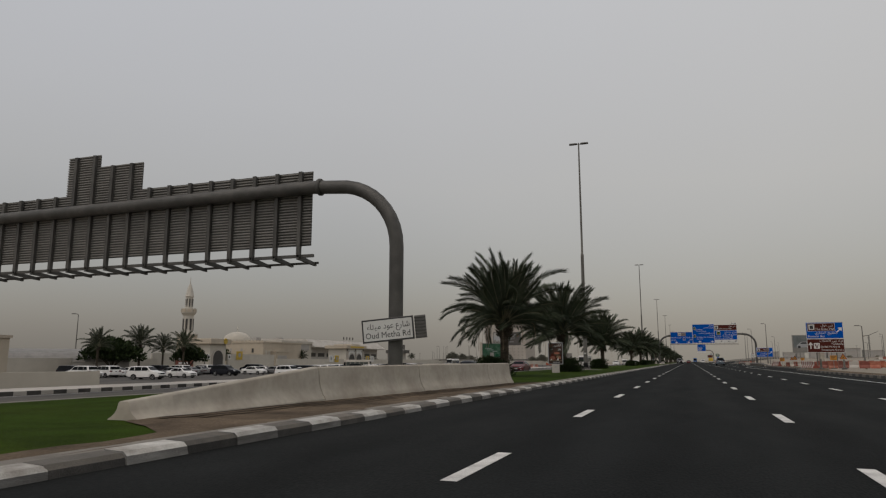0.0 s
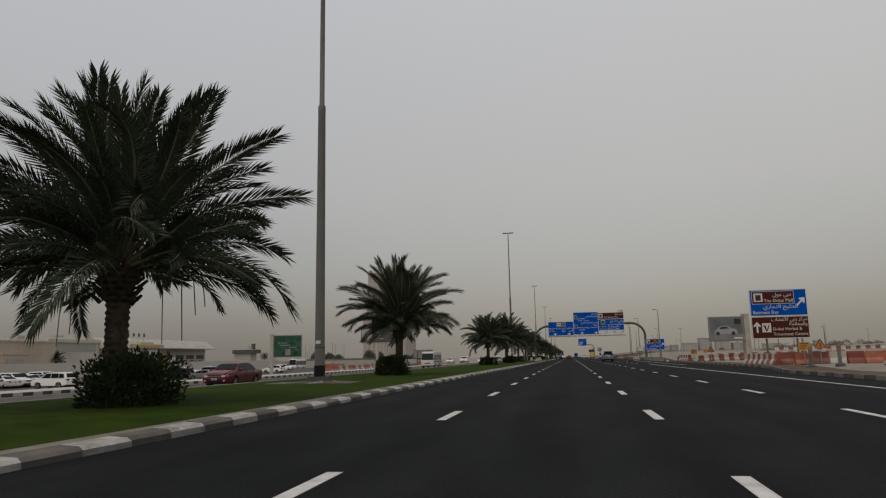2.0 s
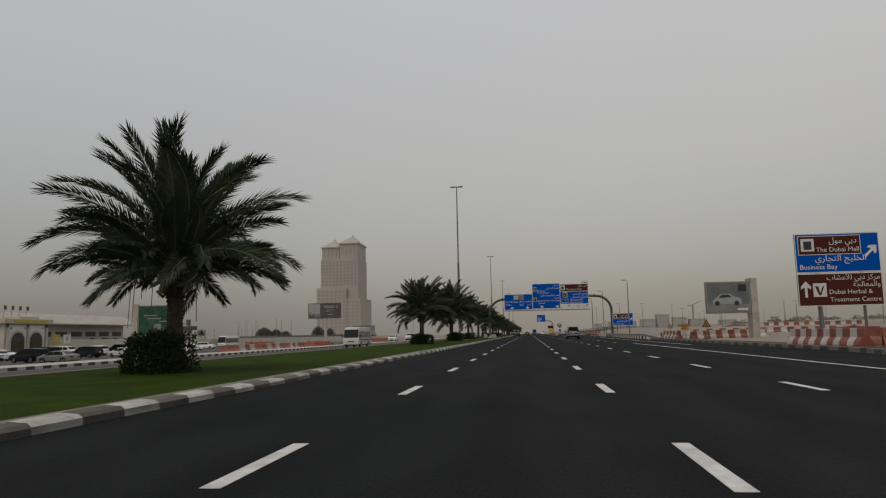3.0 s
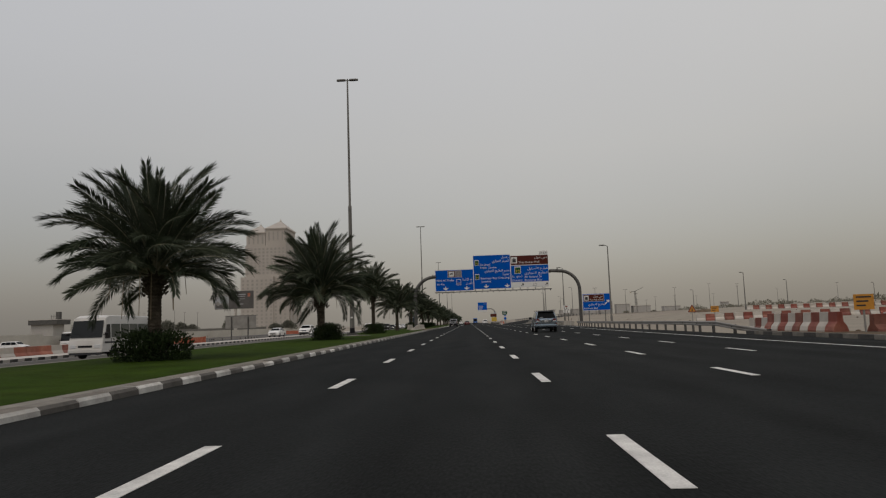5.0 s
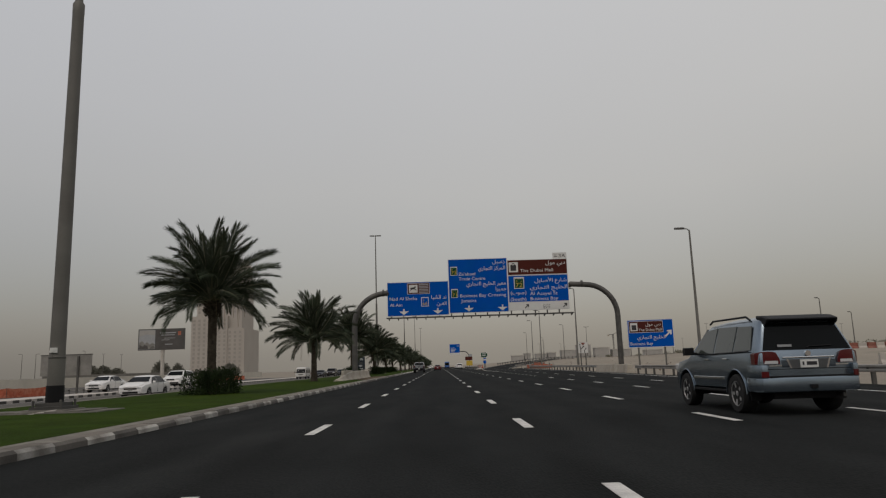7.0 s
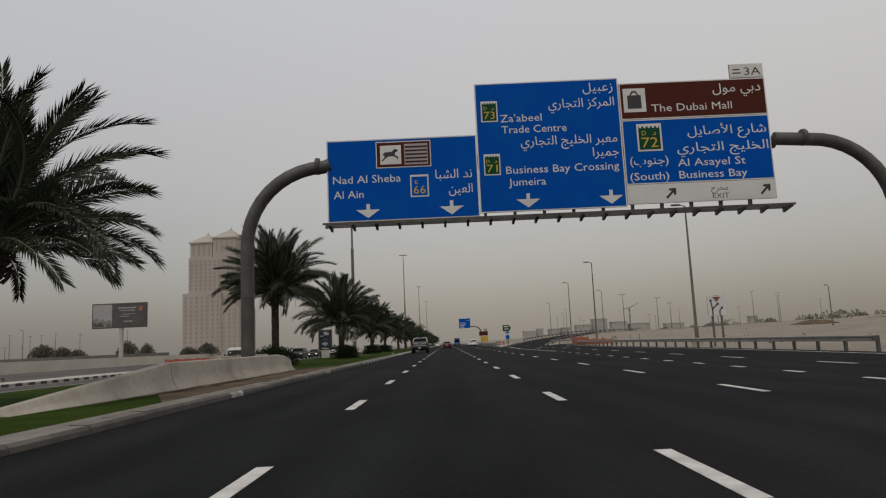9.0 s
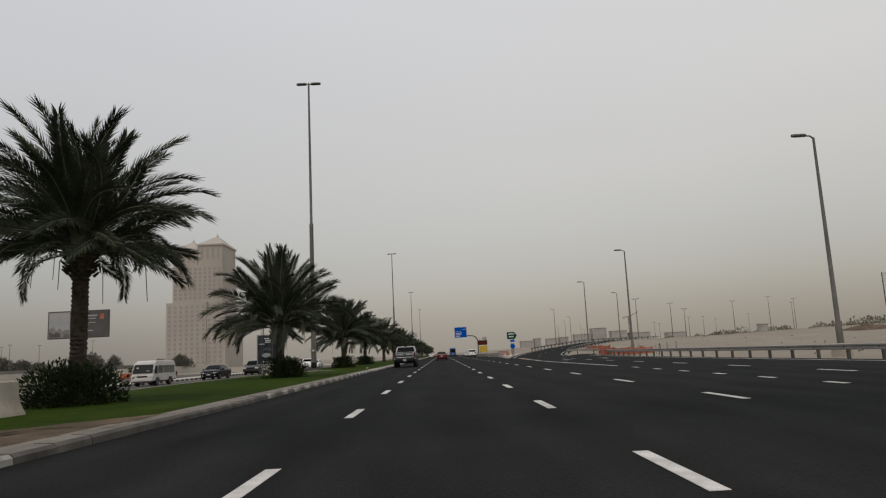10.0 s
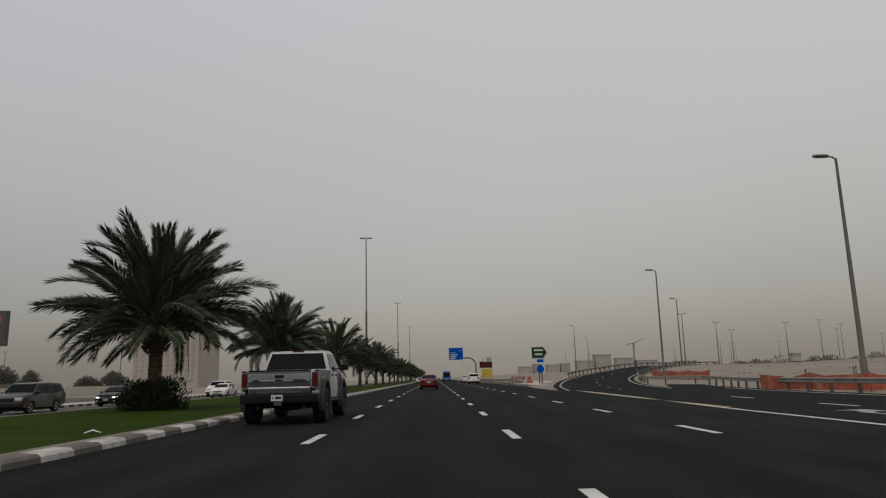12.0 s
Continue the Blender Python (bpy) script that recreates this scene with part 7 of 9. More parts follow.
def bus(at, label, paint, L=6.9, W=2.05, H=2.6, band=None, name="minibus", windows=5, group=""):
    t = thing(name, label, "bus", group, at)
    r = 0.38 if H > 2.2 else 0.33
    zb, zw = min(1.25, 0.50 * H), 0.80 * H
    top = [(-L / 2, .45), (-L / 2 - 0.02, 1.2), (-L / 2 + 0.12, H - 0.25), (-L / 2 + 0.4, H), (L / 2 - 0.9, H + 0.02), (L / 2 - 0.45, H - 0.12), (L / 2 - 0.1, zb), (L / 2, zb - 0.28), (L / 2, .42)]
    part("body", shell(arched(top, 0.42, [(-L * 0.24, r), (L * 0.31, r)], 0.45), W / 2, zb - 0.05, 0.05, 0.015, 0.12), paint, t, smooth=38)
    part("underbody", Geo().box(-W * .4, W * .4, -L / 2 + 0.2, L / 2 - 0.3, 0.3, 0.7), "trim_black", t)
    for s in (-1, 1):
        y0, y1 = -L / 2 + 0.35, L / 2 - 1.0
        n = windows
        for k in range(n):
            a, b = y0 + (y1 - y0) * k / n + 0.04, y0 + (y1 - y0) * (k + 1) / n - 0.04
            part("side_window", side_pane([(a, zb), (b, zb), (b, zw), (a, zw)], W / 2, zb - 0.05, 0.05, s), "glass_pale", t)
        part("roof_edge", Geo().tube([(s * (W / 2 - 0.16), -L / 2 + 0.45, H - 0.10), (s * (W / 2 - 0.16), L / 2 - 1.0, H - 0.08)], 0.03, 6), paint, t, smooth=40)
        part("skirt", Geo().box(min(s * W / 2 * .93, s * W / 2 * .965), max(s * W / 2 * .93, s * W / 2 * .965), -L * 0.24 + 0.5, L * 0.31 - 0.5, 0.34, 0.46), "flare_grey", t)
        part("door_seam", Geo().box(min(s * W / 2 * .97, s * W / 2 * 1.003), max(s * W / 2 * .97, s * W / 2 * 1.003), L / 2 - 1.0, L / 2 - 0.985, 0.55, zb - 0.04), "trim_black", t)
        part("wiper", Geo().tube([(s * 0.12, L / 2 - 0.045, zb + 0.02), (s * 0.45, L / 2 - 0.13, zb + 0.24), (s * 0.72, L / 2 - 0.14, zb + 0.27)], 0.012, 5), "trim_black", t)
        part("cab_window", side_pane([(L / 2 - 0.92, zb - 0.04), (L / 2 - 0.3, zb - 0.04), (L / 2 - 0.50, zw - 0.03), (L / 2 - 0.92, zw)], W / 2, zb - 0.05, 0.05, s), "car_glass", t)
        if band:
            part("side_band", Geo().box(min(s * W / 2 * .985, s * W / 2 * 1.004), max(s * W / 2 * .985, s * W / 2 * 1.004), -L / 2 + 0.2, L / 2 - 0.3, 0.92, 1.02), band, t)
        for y in (-L * 0.24, L * 0.31):
            wheel(t, s * (W / 2 - 0.14), y, r, 0.24)
        part("headlight", Geo().box(min(s * .55, s * .9), max(s * .55, s * .9), L / 2 - 0.05, L / 2 + 0.02, 0.66, 0.86), "lamp_clear", t, bevel=0.02)
        part("tail_light", Geo().box(min(s * .8, s * .96), max(s * .8, s * .96), -L / 2 - 0.04, -L / 2 + 0.05, 0.7, 1.05), "tail_red", t, bevel=0.02)
    part("windscreen", slope_pane((L / 2 - 0.075, zb + 0.02), (L / 2 - 0.365, H - 0.30), W / 2 - 0.08, W / 2 - 0.13, 1), "windscreen_glass", t)
    part("sticker", Geo().box(-W * 0.30, -W * 0.18, L / 2 - 0.17, L / 2 - 0.125, zb + 0.15, zb + 0.23).box(W * 0.22, W * 0.30, L / 2 - 0.25, L / 2 - 0.205, zb + 0.40, zb + 0.50), "sign_white", t, "pale sticker inside the windscreen")
    part("grille", Geo().box(-0.42, 0.42, L / 2 - 0.03, L / 2 + 0.015, 0.70, 0.82), "trim_black", t, bevel=0.01)
    part("rear_window", slope_pane((-L / 2 - 0.01, zb + 0.08), (-L / 2 + 0.1, H - 0.4), W / 2 - 0.2, W / 2 - 0.22, -1), "car_glass", t)
    part("bumper", Geo().box(-W / 2 + 0.03, W / 2 - 0.03, L / 2 - 0.1, L / 2 + 0.06, 0.40, 0.60), paint, t, bevel=0.03)
    part("air_dam", Geo().box(-W / 2 + 0.08, W / 2 - 0.08, L / 2 - 0.1, L / 2 + 0.03, 0.28, 0.40), "flare_grey", t, bevel=0.02)
    part("bumper", Geo().box(-W / 2 + 0.03, W / 2 - 0.03, -L / 2 - 0.06, -L / 2 + 0.1, 0.38, 0.58), "trim_black", t, bevel=0.03)
    plate_on(t, 0, -L / 2 - 0.07, 0.66)
    mirrors(t, W / 2, L / 2 - 0.2, zb + 0.22, "trim_black", 0.9)
    return t


def on_road(x, y, z=0.0, turn=0.0):
    return pose(x, y, z, 0, 0, turn)


# traffic ahead on the highway
car("sedan", "paint_red", on_road(-0.40, 340.2), "red saloon car on the highway")
car("suv", "paint_white", on_road(6.7, 390), "white four-wheel-drive car farther along the highway")
car("sedan", "paint_white", on_road(6.9, 428), "white saloon car far along the highway")
car("sedan", "paint_white", on_road(-3.8, 452), "white car far along the lane beside the median")
bus(on_road(3.35, 462), "blue van-like bus far along the highway", "paint_blue", 6.5, 2.1, 2.9, None, "bus", 4)
# oncoming traffic
car("sedan", "paint_dark", on_road(-20.4, 65.0, OPP, 180), "dark blue-black saloon car on the oncoming road")
car("sedan", "paint_red", on_road(-20.2, 86.2, OPP, 180), "small red car on the oncoming road")
bus(on_road(-21.95, 156.8, OPP, 180), "dusty white minibus with a dark windscreen on the oncoming road", "paint_bus", 6.9, 2.05, 2.55, "flare_grey")
car("sedan", "paint_white", on_road(-30.3, 223.0, OPP + 0.1, 180), "white saloon car on the paved strip beyond the oncoming road")
car("suv", "paint_white", on_road(-28.6, 236.0, OPP + 0.13, 180), "white crossover on the paved strip beyond the oncoming road")
bus(on_road(-24.2, 283.6, OPP, 180), "dusty white passenger van with dark windows on the oncoming road", "paint_bus", 4.8, 1.75, 2.0, None, "van", 3)
car("sedan", "paint_dark", on_road(-23.2, 296.2, OPP, 180), "black saloon car following a white van")
car("suv", "paint_brown", on_road(-23.6, 312.5, OPP, 180), "dark grey-brown crossover on the oncoming road")
car("sedan", "paint_dark", on_road(-23.2, 323.5, OPP, 180), "black saloon car on the oncoming road with its headlamps lit", lights_on=True)
car("sedan", "paint_white", on_road(-22.0, 345.0, OPP, 180), "white saloon car on the oncoming road")
car("suv", "paint_white", on_road(-24.6, 352.0, OPP, 180), "white four-wheel-drive car on the oncoming road")
car("sedan", "paint_white", on_road(-20.0, 207.0, OPP, 180), "white saloon car coming along the oncoming road")

# ---- the side of the oncoming road: boards, parking, mosque, tower ----
def advert_board(at, label, seed, face, hw, shapes):
    t = thing("advertising_board", label, "billboard", "median advertising boards", at)
    part("base_box", Geo().box(-0.4, 0.4, -0.22, 0.22, -0.1, 0.75), "concrete_light", t, "pale base cabinet", bevel=0.02)
    part("frame", Geo().box(-hw, hw, -0.12, 0.12, 0.72, 2.95), "steel_galv", t, "grey metal frame", bevel=0.03)
    for s in (-1, 1):
        y = s * 0.125
        part("poster", Geo().box(-hw + 0.08, hw - 0.08, min(y, y + s * 0.008), max(y, y + s * 0.008), 0.82, 2.86), face, t, "dark printed poster")
        y2 = y + s * 0.010
        rnd = random.Random(seed)
        for k in range(4):
            a = rnd.uniform(-0.75, 0.0) * hw
            b_ = a + rnd.uniform(0.3, 0.7) * hw
            z = 2.62 - k * 0.13
            part("letter_bar", Geo().box(a, b_, min(y2, y2 + s * 0.004), max(y2, y2 + s * 0.004), z, z + 0.06), "sign_white", t)
        for k, (cx, cz, r_, col) in enumerate(((0.0, 1.85, 0.42, shapes[0]), (0.0, 1.62, 0.46, shapes[1]), (-0.05, 1.42, 0.44, shapes[2]), (0.4, 1.35, 0.2, shapes[3]), (-0.42, 1.25, 0.24, shapes[1]))):
            g = Geo().lathe([(r_ * hw, -0.003), (r_ * hw * 0.9, 0.003)], 14, (cx * hw, y2 + s * 0.003 * (k + 1), cz), "y")
            part("picture_shape", g.moved(Matrix.Translation((0, 0, cz)) @ Matrix.Diagonal((1, 1, 0.55, 1)) @ Matrix.Translation((0, 0, -cz))), col, t)
        part("letter_bar", Geo().box(-0.5 * hw, 0.5 * hw, min(y2, y2 + s * 0.004), max(y2, y2 + s * 0.004), 0.93, 1.0), "sign_white", t)
    return t


def food_board(at, label):
    """A lit-box board with a food poster on both faces."""
    t = thing("advertising_board", label, "billboard", "median advertising boards", at)
    part("base_box", Geo().box(-0.30, 0.30, -0.2, 0.2, 0.0, 0.80), "concrete_light", t, "pale base cabinet", bevel=0.02)
    part("base_plate", Geo().box(-0.09, 0.09, -0.206, -0.2, 0.55, 0.62), "sign_grey", t)
    part("frame", Geo().box(-0.59, 0.59, -0.12, 0.12, 0.78, 2.52), "sign_grey", t, "bright metal frame", bevel=0.03)
    for turn in (0, 180):
        m = pose(0, 0, 0, 0, 0, turn)
        def on(name, g, material, word="", t=t, m=m):
            part(name, g.moved(m), material, t, word, fix=False)
        on("poster", Geo().box(-0.53, 0.53, -0.130, -0.118, 0.85, 2.46), "poster_brown", "dark printed food poster")
        def blob(cx, cz, rx, rz, lay, material):
            on("picture_shape", flat([(cx + rx * math.cos(a) * (1 + 0.08 * math.sin(3 * a + cx * 9)), cz + rz * math.sin(a)) for a in [2 * math.pi * k / 18 for k in range(18)]], -0.131 - 0.004 * lay, 0.004), material)
        blob(-0.34, 2.26, 0.13, 0.11, 0, "barrier_red")
        blob(0.03, 1.42, 0.40, 0.30, 0, "sign_brown")
        blob(-0.22, 1.30, 0.22, 0.15, 1, "barrier_red")
        blob(0.10, 1.62, 0.27, 0.15, 1, "bark")
        blob(0.10, 1.67, 0.22, 0.09, 2, "barrier_orange")
        blob(0.22, 1.38, 0.18, 0.10, 2, "frond_dry")
        blob(0.30, 1.30, 0.13, 0.10, 3, "barrier_orange")
        on("picture_shape", flat([(0.0, 1.12), (0.12, 1.14), (0.22, 1.36), (0.24, 1.10)], -0.148), "sign_white")
        on("picture_shape", flat([(-0.44, 1.12), (-0.30, 1.24), (-0.26, 1.12)], -0.148), "sign_white")
        on("poster_strip", Geo().box(-0.50, 0.50, -0.136, -0.131, 1.07, 1.10), "frond_dry")
        on("picture_shape", flat(rect(0.18, 0.44, 1.86, 2.06), -0.132), "poster_grey")
        on("word", lettering("20", 0.22, 1.90, 0.13, 0.19).moved(Matrix.Translation((0, -0.139, 0))), "sign_white")
        on("word", lettering("الكبير", 0.47, 2.22, 0.19, 0.58, right=True).moved(Matrix.Translation((0, -0.134, 0))), "sign_white")
        for k in range(2):
            on("letter_bar", Geo().box(-0.44, -0.20 - 0.03 * k, -0.136, -0.131, 1.93 + 0.07 * k, 1.965 + 0.07 * k), "sign_grey")
        on("letter_bar", Geo().box(-0.22, 0.34, -0.136, -0.131, 0.93, 0.985), "sign_grey")
    return t


food_board(pose(-10.12, 55.6, 0.0, 0, 0, 10), "lit-box advertising board with a dark food poster on the lawn")
advert_board(pose(-13.2, 277.0, 0.14, 0, 0, 6), "tall dark blue advertising board on a pale base", 5, "poster_blue", 0.74, ("steel_dark", "poster_blue", "sign_grey", "steel_dark"))

gb = thing("advertising_board", "green advertising board on a grey side post", "billboard", at=pose(-37.6, 135.2, OPP, 0, 0, 8))
part("post", Geo().box(-2.3, -1.85, -0.2, 0.2, -0.3, 5.15), "concrete", gb, bevel=0.03)
part("frame", Geo().box(-1.85, 2.05, -0.12, 0.12, 2.0, 5.0), "steel_galv", gb, bevel=0.03)
part("poster", Geo().box(-1.75, 1.95, -0.135, -0.12, 2.1, 4.9), "poster_green", gb)
for a, b, z in ((-1.2, 0.1, 3.9), (-0.9, 0.5, 3.6), (0.3, 1.2, 3.3)):
    part("letter_bar", Geo().box(a, b, -0.142, -0.134, z, z + 0.07), "sign_grey", gb)
part("picture_shape", Geo().box(-0.2, 0.5, -0.144, -0.137, 2.25, 3.1), "sign_slat", gb)
part("picture_shape", Geo().box(0.9, 1.5, -0.144, -0.137, 2.3, 2.8), "sign_green", gb)

bb = thing("billboard", "large dark double billboard on a single column", "billboard", at=pose(-111, 437, -0.6))
part("column", Geo().lathe([(0.75, -0.5), (0.7, 13)], 16, (0.5, 0.6, 0)), "concrete_light", bb, smooth=40)
part("frame", Geo().box(-9.2, 9.2, -0.25, 0.9, 11.7, 20.1), "steel_dark", bb, bevel=0.06)
# dark print lifted to grey, the distance haze put into its colour
part("poster", Geo().box(-8.9, 8.9, -0.29, -0.25, 12.0, 19.8), "poster_grey", bb)
part("picture_field", Geo().box(-8.8, -2.4, -0.33, -0.295, 12.1, 19.7), "sign_grey", bb, "grey photograph of buildings")
for k, (poly, tone) in enumerate((([(-8.7, 12.2), (-2.5, 12.2), (-2.5, 14.1), (-3.6, 14.6), (-4.4, 13.9), (-5.6, 15.0), (-6.4, 14.2), (-7.4, 15.4), (-8.7, 14.8)], "sign_slat"),
                                  ([(-8.7, 12.2), (-5.0, 12.2), (-5.4, 13.4), (-6.6, 13.9), (-7.2, 13.2), (-8.7, 14.0)], "poster_grey"),
                                  ([(-4.6, 12.2), (-2.5, 12.2), (-2.5, 13.1), (-3.4, 13.5)], "pole_grey"),
                                  ([(-8.7, 17.2), (-5.8, 18.0), (-2.5, 17.6), (-2.5, 19.6), (-8.7, 19.6)], "roof_sheet"))):
    part("picture_shape", flat(poly, -0.331 - 0.004 * k), tone, bb)
for a, b, z, h in ((-0.4, 5.8, 18.2, 0.42), (0.0, 5.4, 17.4, 0.30), (1.2, 5.5, 16.2, 0.20), (0.2, 3.4, 15.5, 0.20), (1.6, 4.6, 13.7, 0.34)):
    part("letter_bar", Geo().box(a, b, -0.335, -0.295, z, z + h), "sign_grey", bb, "unreadable line")
part("picture_shape", Geo().box(6.7, 7.9, -0.335, -0.295, 17.3, 18.9), "barrier_orange", bb)


def arch_prism(yc, w, z0, h, x0, x1):
    pts = [(yc - w / 2, z0), (yc + w / 2, z0)] + [(yc + w / 2 * math.cos(a), z0 + h - w / 2 + w / 2 * math.sin(a)) for a in [math.pi * k / 12 for k in range(13)]]
    return Geo().prism(pts, "x", x0, x1)


def block(t, name, x0, x1, y0, y1, z1, material="plaster", parapet=0.35):
    part(name, Geo().box(x0, x1, y0, y1, LOT - 0.3, z1), material, t)
    if parapet:
        part("parapet", Geo().box(x0 - 0.15, x1 + 0.15, y0 - 0.15, y1 + 0.15, z1, z1 + parapet), material, t)


mq = thing("mosque", "sand-coloured mosque with a low dome and a recessed portal", "mosque")
block(mq, "prayer_hall", -127, -104, 153.9, 172.5, 5.75)
for k in range(4):
    x = -106.2 - k * 3.4
    for z, h in ((3.1, 1.3), (0.6, 1.5)):
        win = part("window", Geo().box(x - 1.9, x, 153.80, 153.92, z - 0.15, z + h + 0.15), "plaster", mq)
        part("pane", Geo().box(x - 1.25, x - 0.65, 153.76, 153.80, z + 0.1, z + h - 0.1), "dark_opening" if (k + int(z)) % 3 == 0 else "plaster_grey", win)
part("cornice", Geo().box(-127.1, -103.9, 153.75, 153.9, 2.35, 2.6), "plaster_pale", mq)
block(mq, "portal", -104, -102.6, 157.6, 163.8, 3.3)
# grey panel on the portal, the doorway's shade given as colour
part("doorway", Geo().box(-102.62, -102.52, 158.6, 162.8, LOT, 2.5), "plaster_grey", mq, "shaded doorway")
for y in (155.2, 156.6):
    part("niche", arch_prism(y, 0.8, 0.4, 3.4, -104.02, -103.92), "plaster_pale", mq)
part("drum", Geo().lathe([(4.0, 5.4), (4.0, 6.7)], 24, (-120.4, 165.2, 0)), "plaster_pale", mq, smooth=35)
part("dome", Geo().lathe([(3.8 * math.cos(a), 6.7 + 2.5 * math.sin(a)) for a in [math.pi / 2 * k / 10 for k in range(10)]] + [(0.14, 9.25), (0.08, 9.8), (0.2, 10.0), (0.04, 10.4), (0.03, 11.0)], 28, (-120.4, 165.2, 0)), "plaster_pale", mq, "pale dome with a finial", smooth=40)
for k in range(20):
    a = 2 * math.pi * k / 20
    part("drum_window", Geo().box(-0.26, 0.26, 3.96, 4.04, 6.0, 6.45), "dark_opening", mq, at=pose(-120.4, 165.2, 0, 0, 0, math.degrees(a)))
for k in range(24):
    part("merlon", Geo().box(-104.9 - k * 0.95, -104.4 - k * 0.95, 153.8, 154.1, 6.1, 6.4), "plaster", mq)
wr = thing("house", "plain pale rendered annexe with a brown door", "building")
block(wr, "wall", -118, -104.5, 164.2, 179, 3.7, "plaster_pale", 0.3)
for k, (y, w, h) in enumerate(((166.2, 0.9, 2.2), (170.0, 1.2, 1.2), (173.0, 1.2, 1.2), (176.5, 1.0, 2.2))):
    part("door" if h > 2 else "window", Geo().box(-104.55, -104.44, y - w / 2, y + w / 2, LOT + (0 if h > 2 else 1.4), LOT + (h if h > 2 else 2.6)), "bark" if h > 2 else "dark_opening", wr)

ga = thing("gate_house", "pale gate house with one round arch and an overhanging flat top", "building")
part("wall", Geo().box(-103, -98, 125.0, 130.5, LOT - 0.3, 4.75), "plaster_pale", ga)
part("parapet", Geo().box(-103.8, -97.2, 124.2, 131.3, 4.75, 5.9), "plaster", ga, "deep overhanging parapet", bevel=0.08)
part("arch_rim", arch_prism(127.7, 4.1, LOT, 5.1, -98.02, -97.85), "barrier_white", ga)
# dark sheet before the wall stands for the shade inside the arch
part("archway", arch_prism(127.7, 3.3, LOT, 4.7, -97.9, -97.8), "dark_opening", ga, "shaded archway")
for y in (124.3, 131.5):
    part("plaque", Geo().box(-97.8, -97.7, y - 0.5, y + 0.5, 1.4, 2.5), "sign_white", ga)
    part("emblem", Geo().lathe([(0.3, -0.01), (0.3, 0.02)], 12, (-97.68, y, 1.95), "x"), "steel_dark", ga)
part("emblem", Geo().lathe([(0.65, -0.02), (0.65, 0.06)], 16, (-97.18, 129.2, 5.4), "x"), "sign_yellow", ga, "round yellow emblem")

mn = thing("minaret", "slender pale stone minaret with a balcony and pointed top", "minaret", at=pose(-121.7, 146, 0))
part("shaft", Geo().box(-1.75, 1.75, -1.75, 1.75, LOT - 0.3, 7.6), "plaster", mn)
part("cornice", Geo().lathe([(2.3, 7.4), (2.55, 7.7), (2.55, 8.0), (2.0, 8.2)], 8), "plaster_pale", mn)
part("upper_shaft", Geo().lathe([(1.4, 8.0), (1.3, 12.6), (1.85, 13.3), (1.85, 14.5), (0.98, 14.55), (0.90, 17.3), (1.12, 17.6), (1.02, 17.9), (0.86, 18.8), (0.58, 19.9), (0.22, 20.8), (0.08, 21.4), (0.05, 22.6)], 12), "plaster_pale", mn, smooth=30)
for k in range(8):
    a = math.pi / 4 * k
    # niches and slits are dark panels on the shaft, recess shade as colour
    part("niche", Geo().box(-0.27, 0.27, 1.22, 1.36, 8.8, 11.8), "dark_opening", mn, at=pose(0, 0, 0, 0, 0, math.degrees(a) + 22.5))
    part("lantern_slit", Geo().box(-0.17, 0.17, 0.84, 0.96, 14.9, 17.0), "dark_opening", mn, at=pose(0, 0, 0, 0, 0, math.degrees(a)))
    part("balcony_panel", Geo().box(-0.55, 0.55, 1.76, 1.88, 13.5, 14.3), "plaster", mn, at=pose(0, 0, 0, 0, 0, math.degrees(a)))

hall = thing("hall", "long low pale hall with a sloping roof behind the walls", "building")
part("wall", Geo().box(-165, -125, 195, 214, LOT - 0.3, 6.9), "plaster_pale", hall)
# flat grey strip on the wall, the shade below the parapet as colour
part("shaded_band", Geo().box(-125.02, -124.9, 197, 212.5, 4.7, 6.7), "roof_sheet", hall, "grey band standing for the shade below the parapet")
part("parapet", Geo().box(-165.3, -124.6, 194.7, 214.2, 6.9, 7.7), "plaster_pale", hall)
part("long_wall", Geo().box(-165, -127, 214.2, 273, LOT - 0.3, 5.9), "plaster_grey", hall)
part("roof", Geo().prism([(-166, 5.8), (-123.8, 5.8), (-123.8, 6.1), (-127.5, 8.7), (-160, 9.3), (-166, 6.1)], "y", 213.9, 274), "concrete_light", hall, "pale sloping roof with a deep eave")
for k in range(9):
    part("window_band", Geo().box(-127.02, -126.92, 216 + k * 6.4, 220.6 + k * 6.4, 2.6, 3.9), "dark_opening", hall)
for k in range(5):
    part("roof_unit", Geo().box(-140, -138, 200 + k * 14, 202.5 + k * 14, 7.5, 9.0 + 0.4 * (k % 2)), "plaster_grey", hall)
gt = thing("gate_house", "pale gate house with two round arches and roof finials", "building")
part("wall", Geo().box(-103, -97, 186.6, 198.2, LOT - 0.3, 4.75), "plaster_pale", gt)
part("parapet", Geo().box(-103.8, -96.2, 185.8, 199.0, 4.75, 5.7), "plaster", gt, "deep overhanging parapet", bevel=0.08)
part("parapet_step", Geo().box(-103, -96.6, 190.0, 195.2, 5.7, 6.1), "plaster", gt)
part("sign_band", Geo().box(-96.2, -96.12, 188.0, 197.0, 5.0, 5.45), "sign_yellow", gt, "lettered band, unreadable")
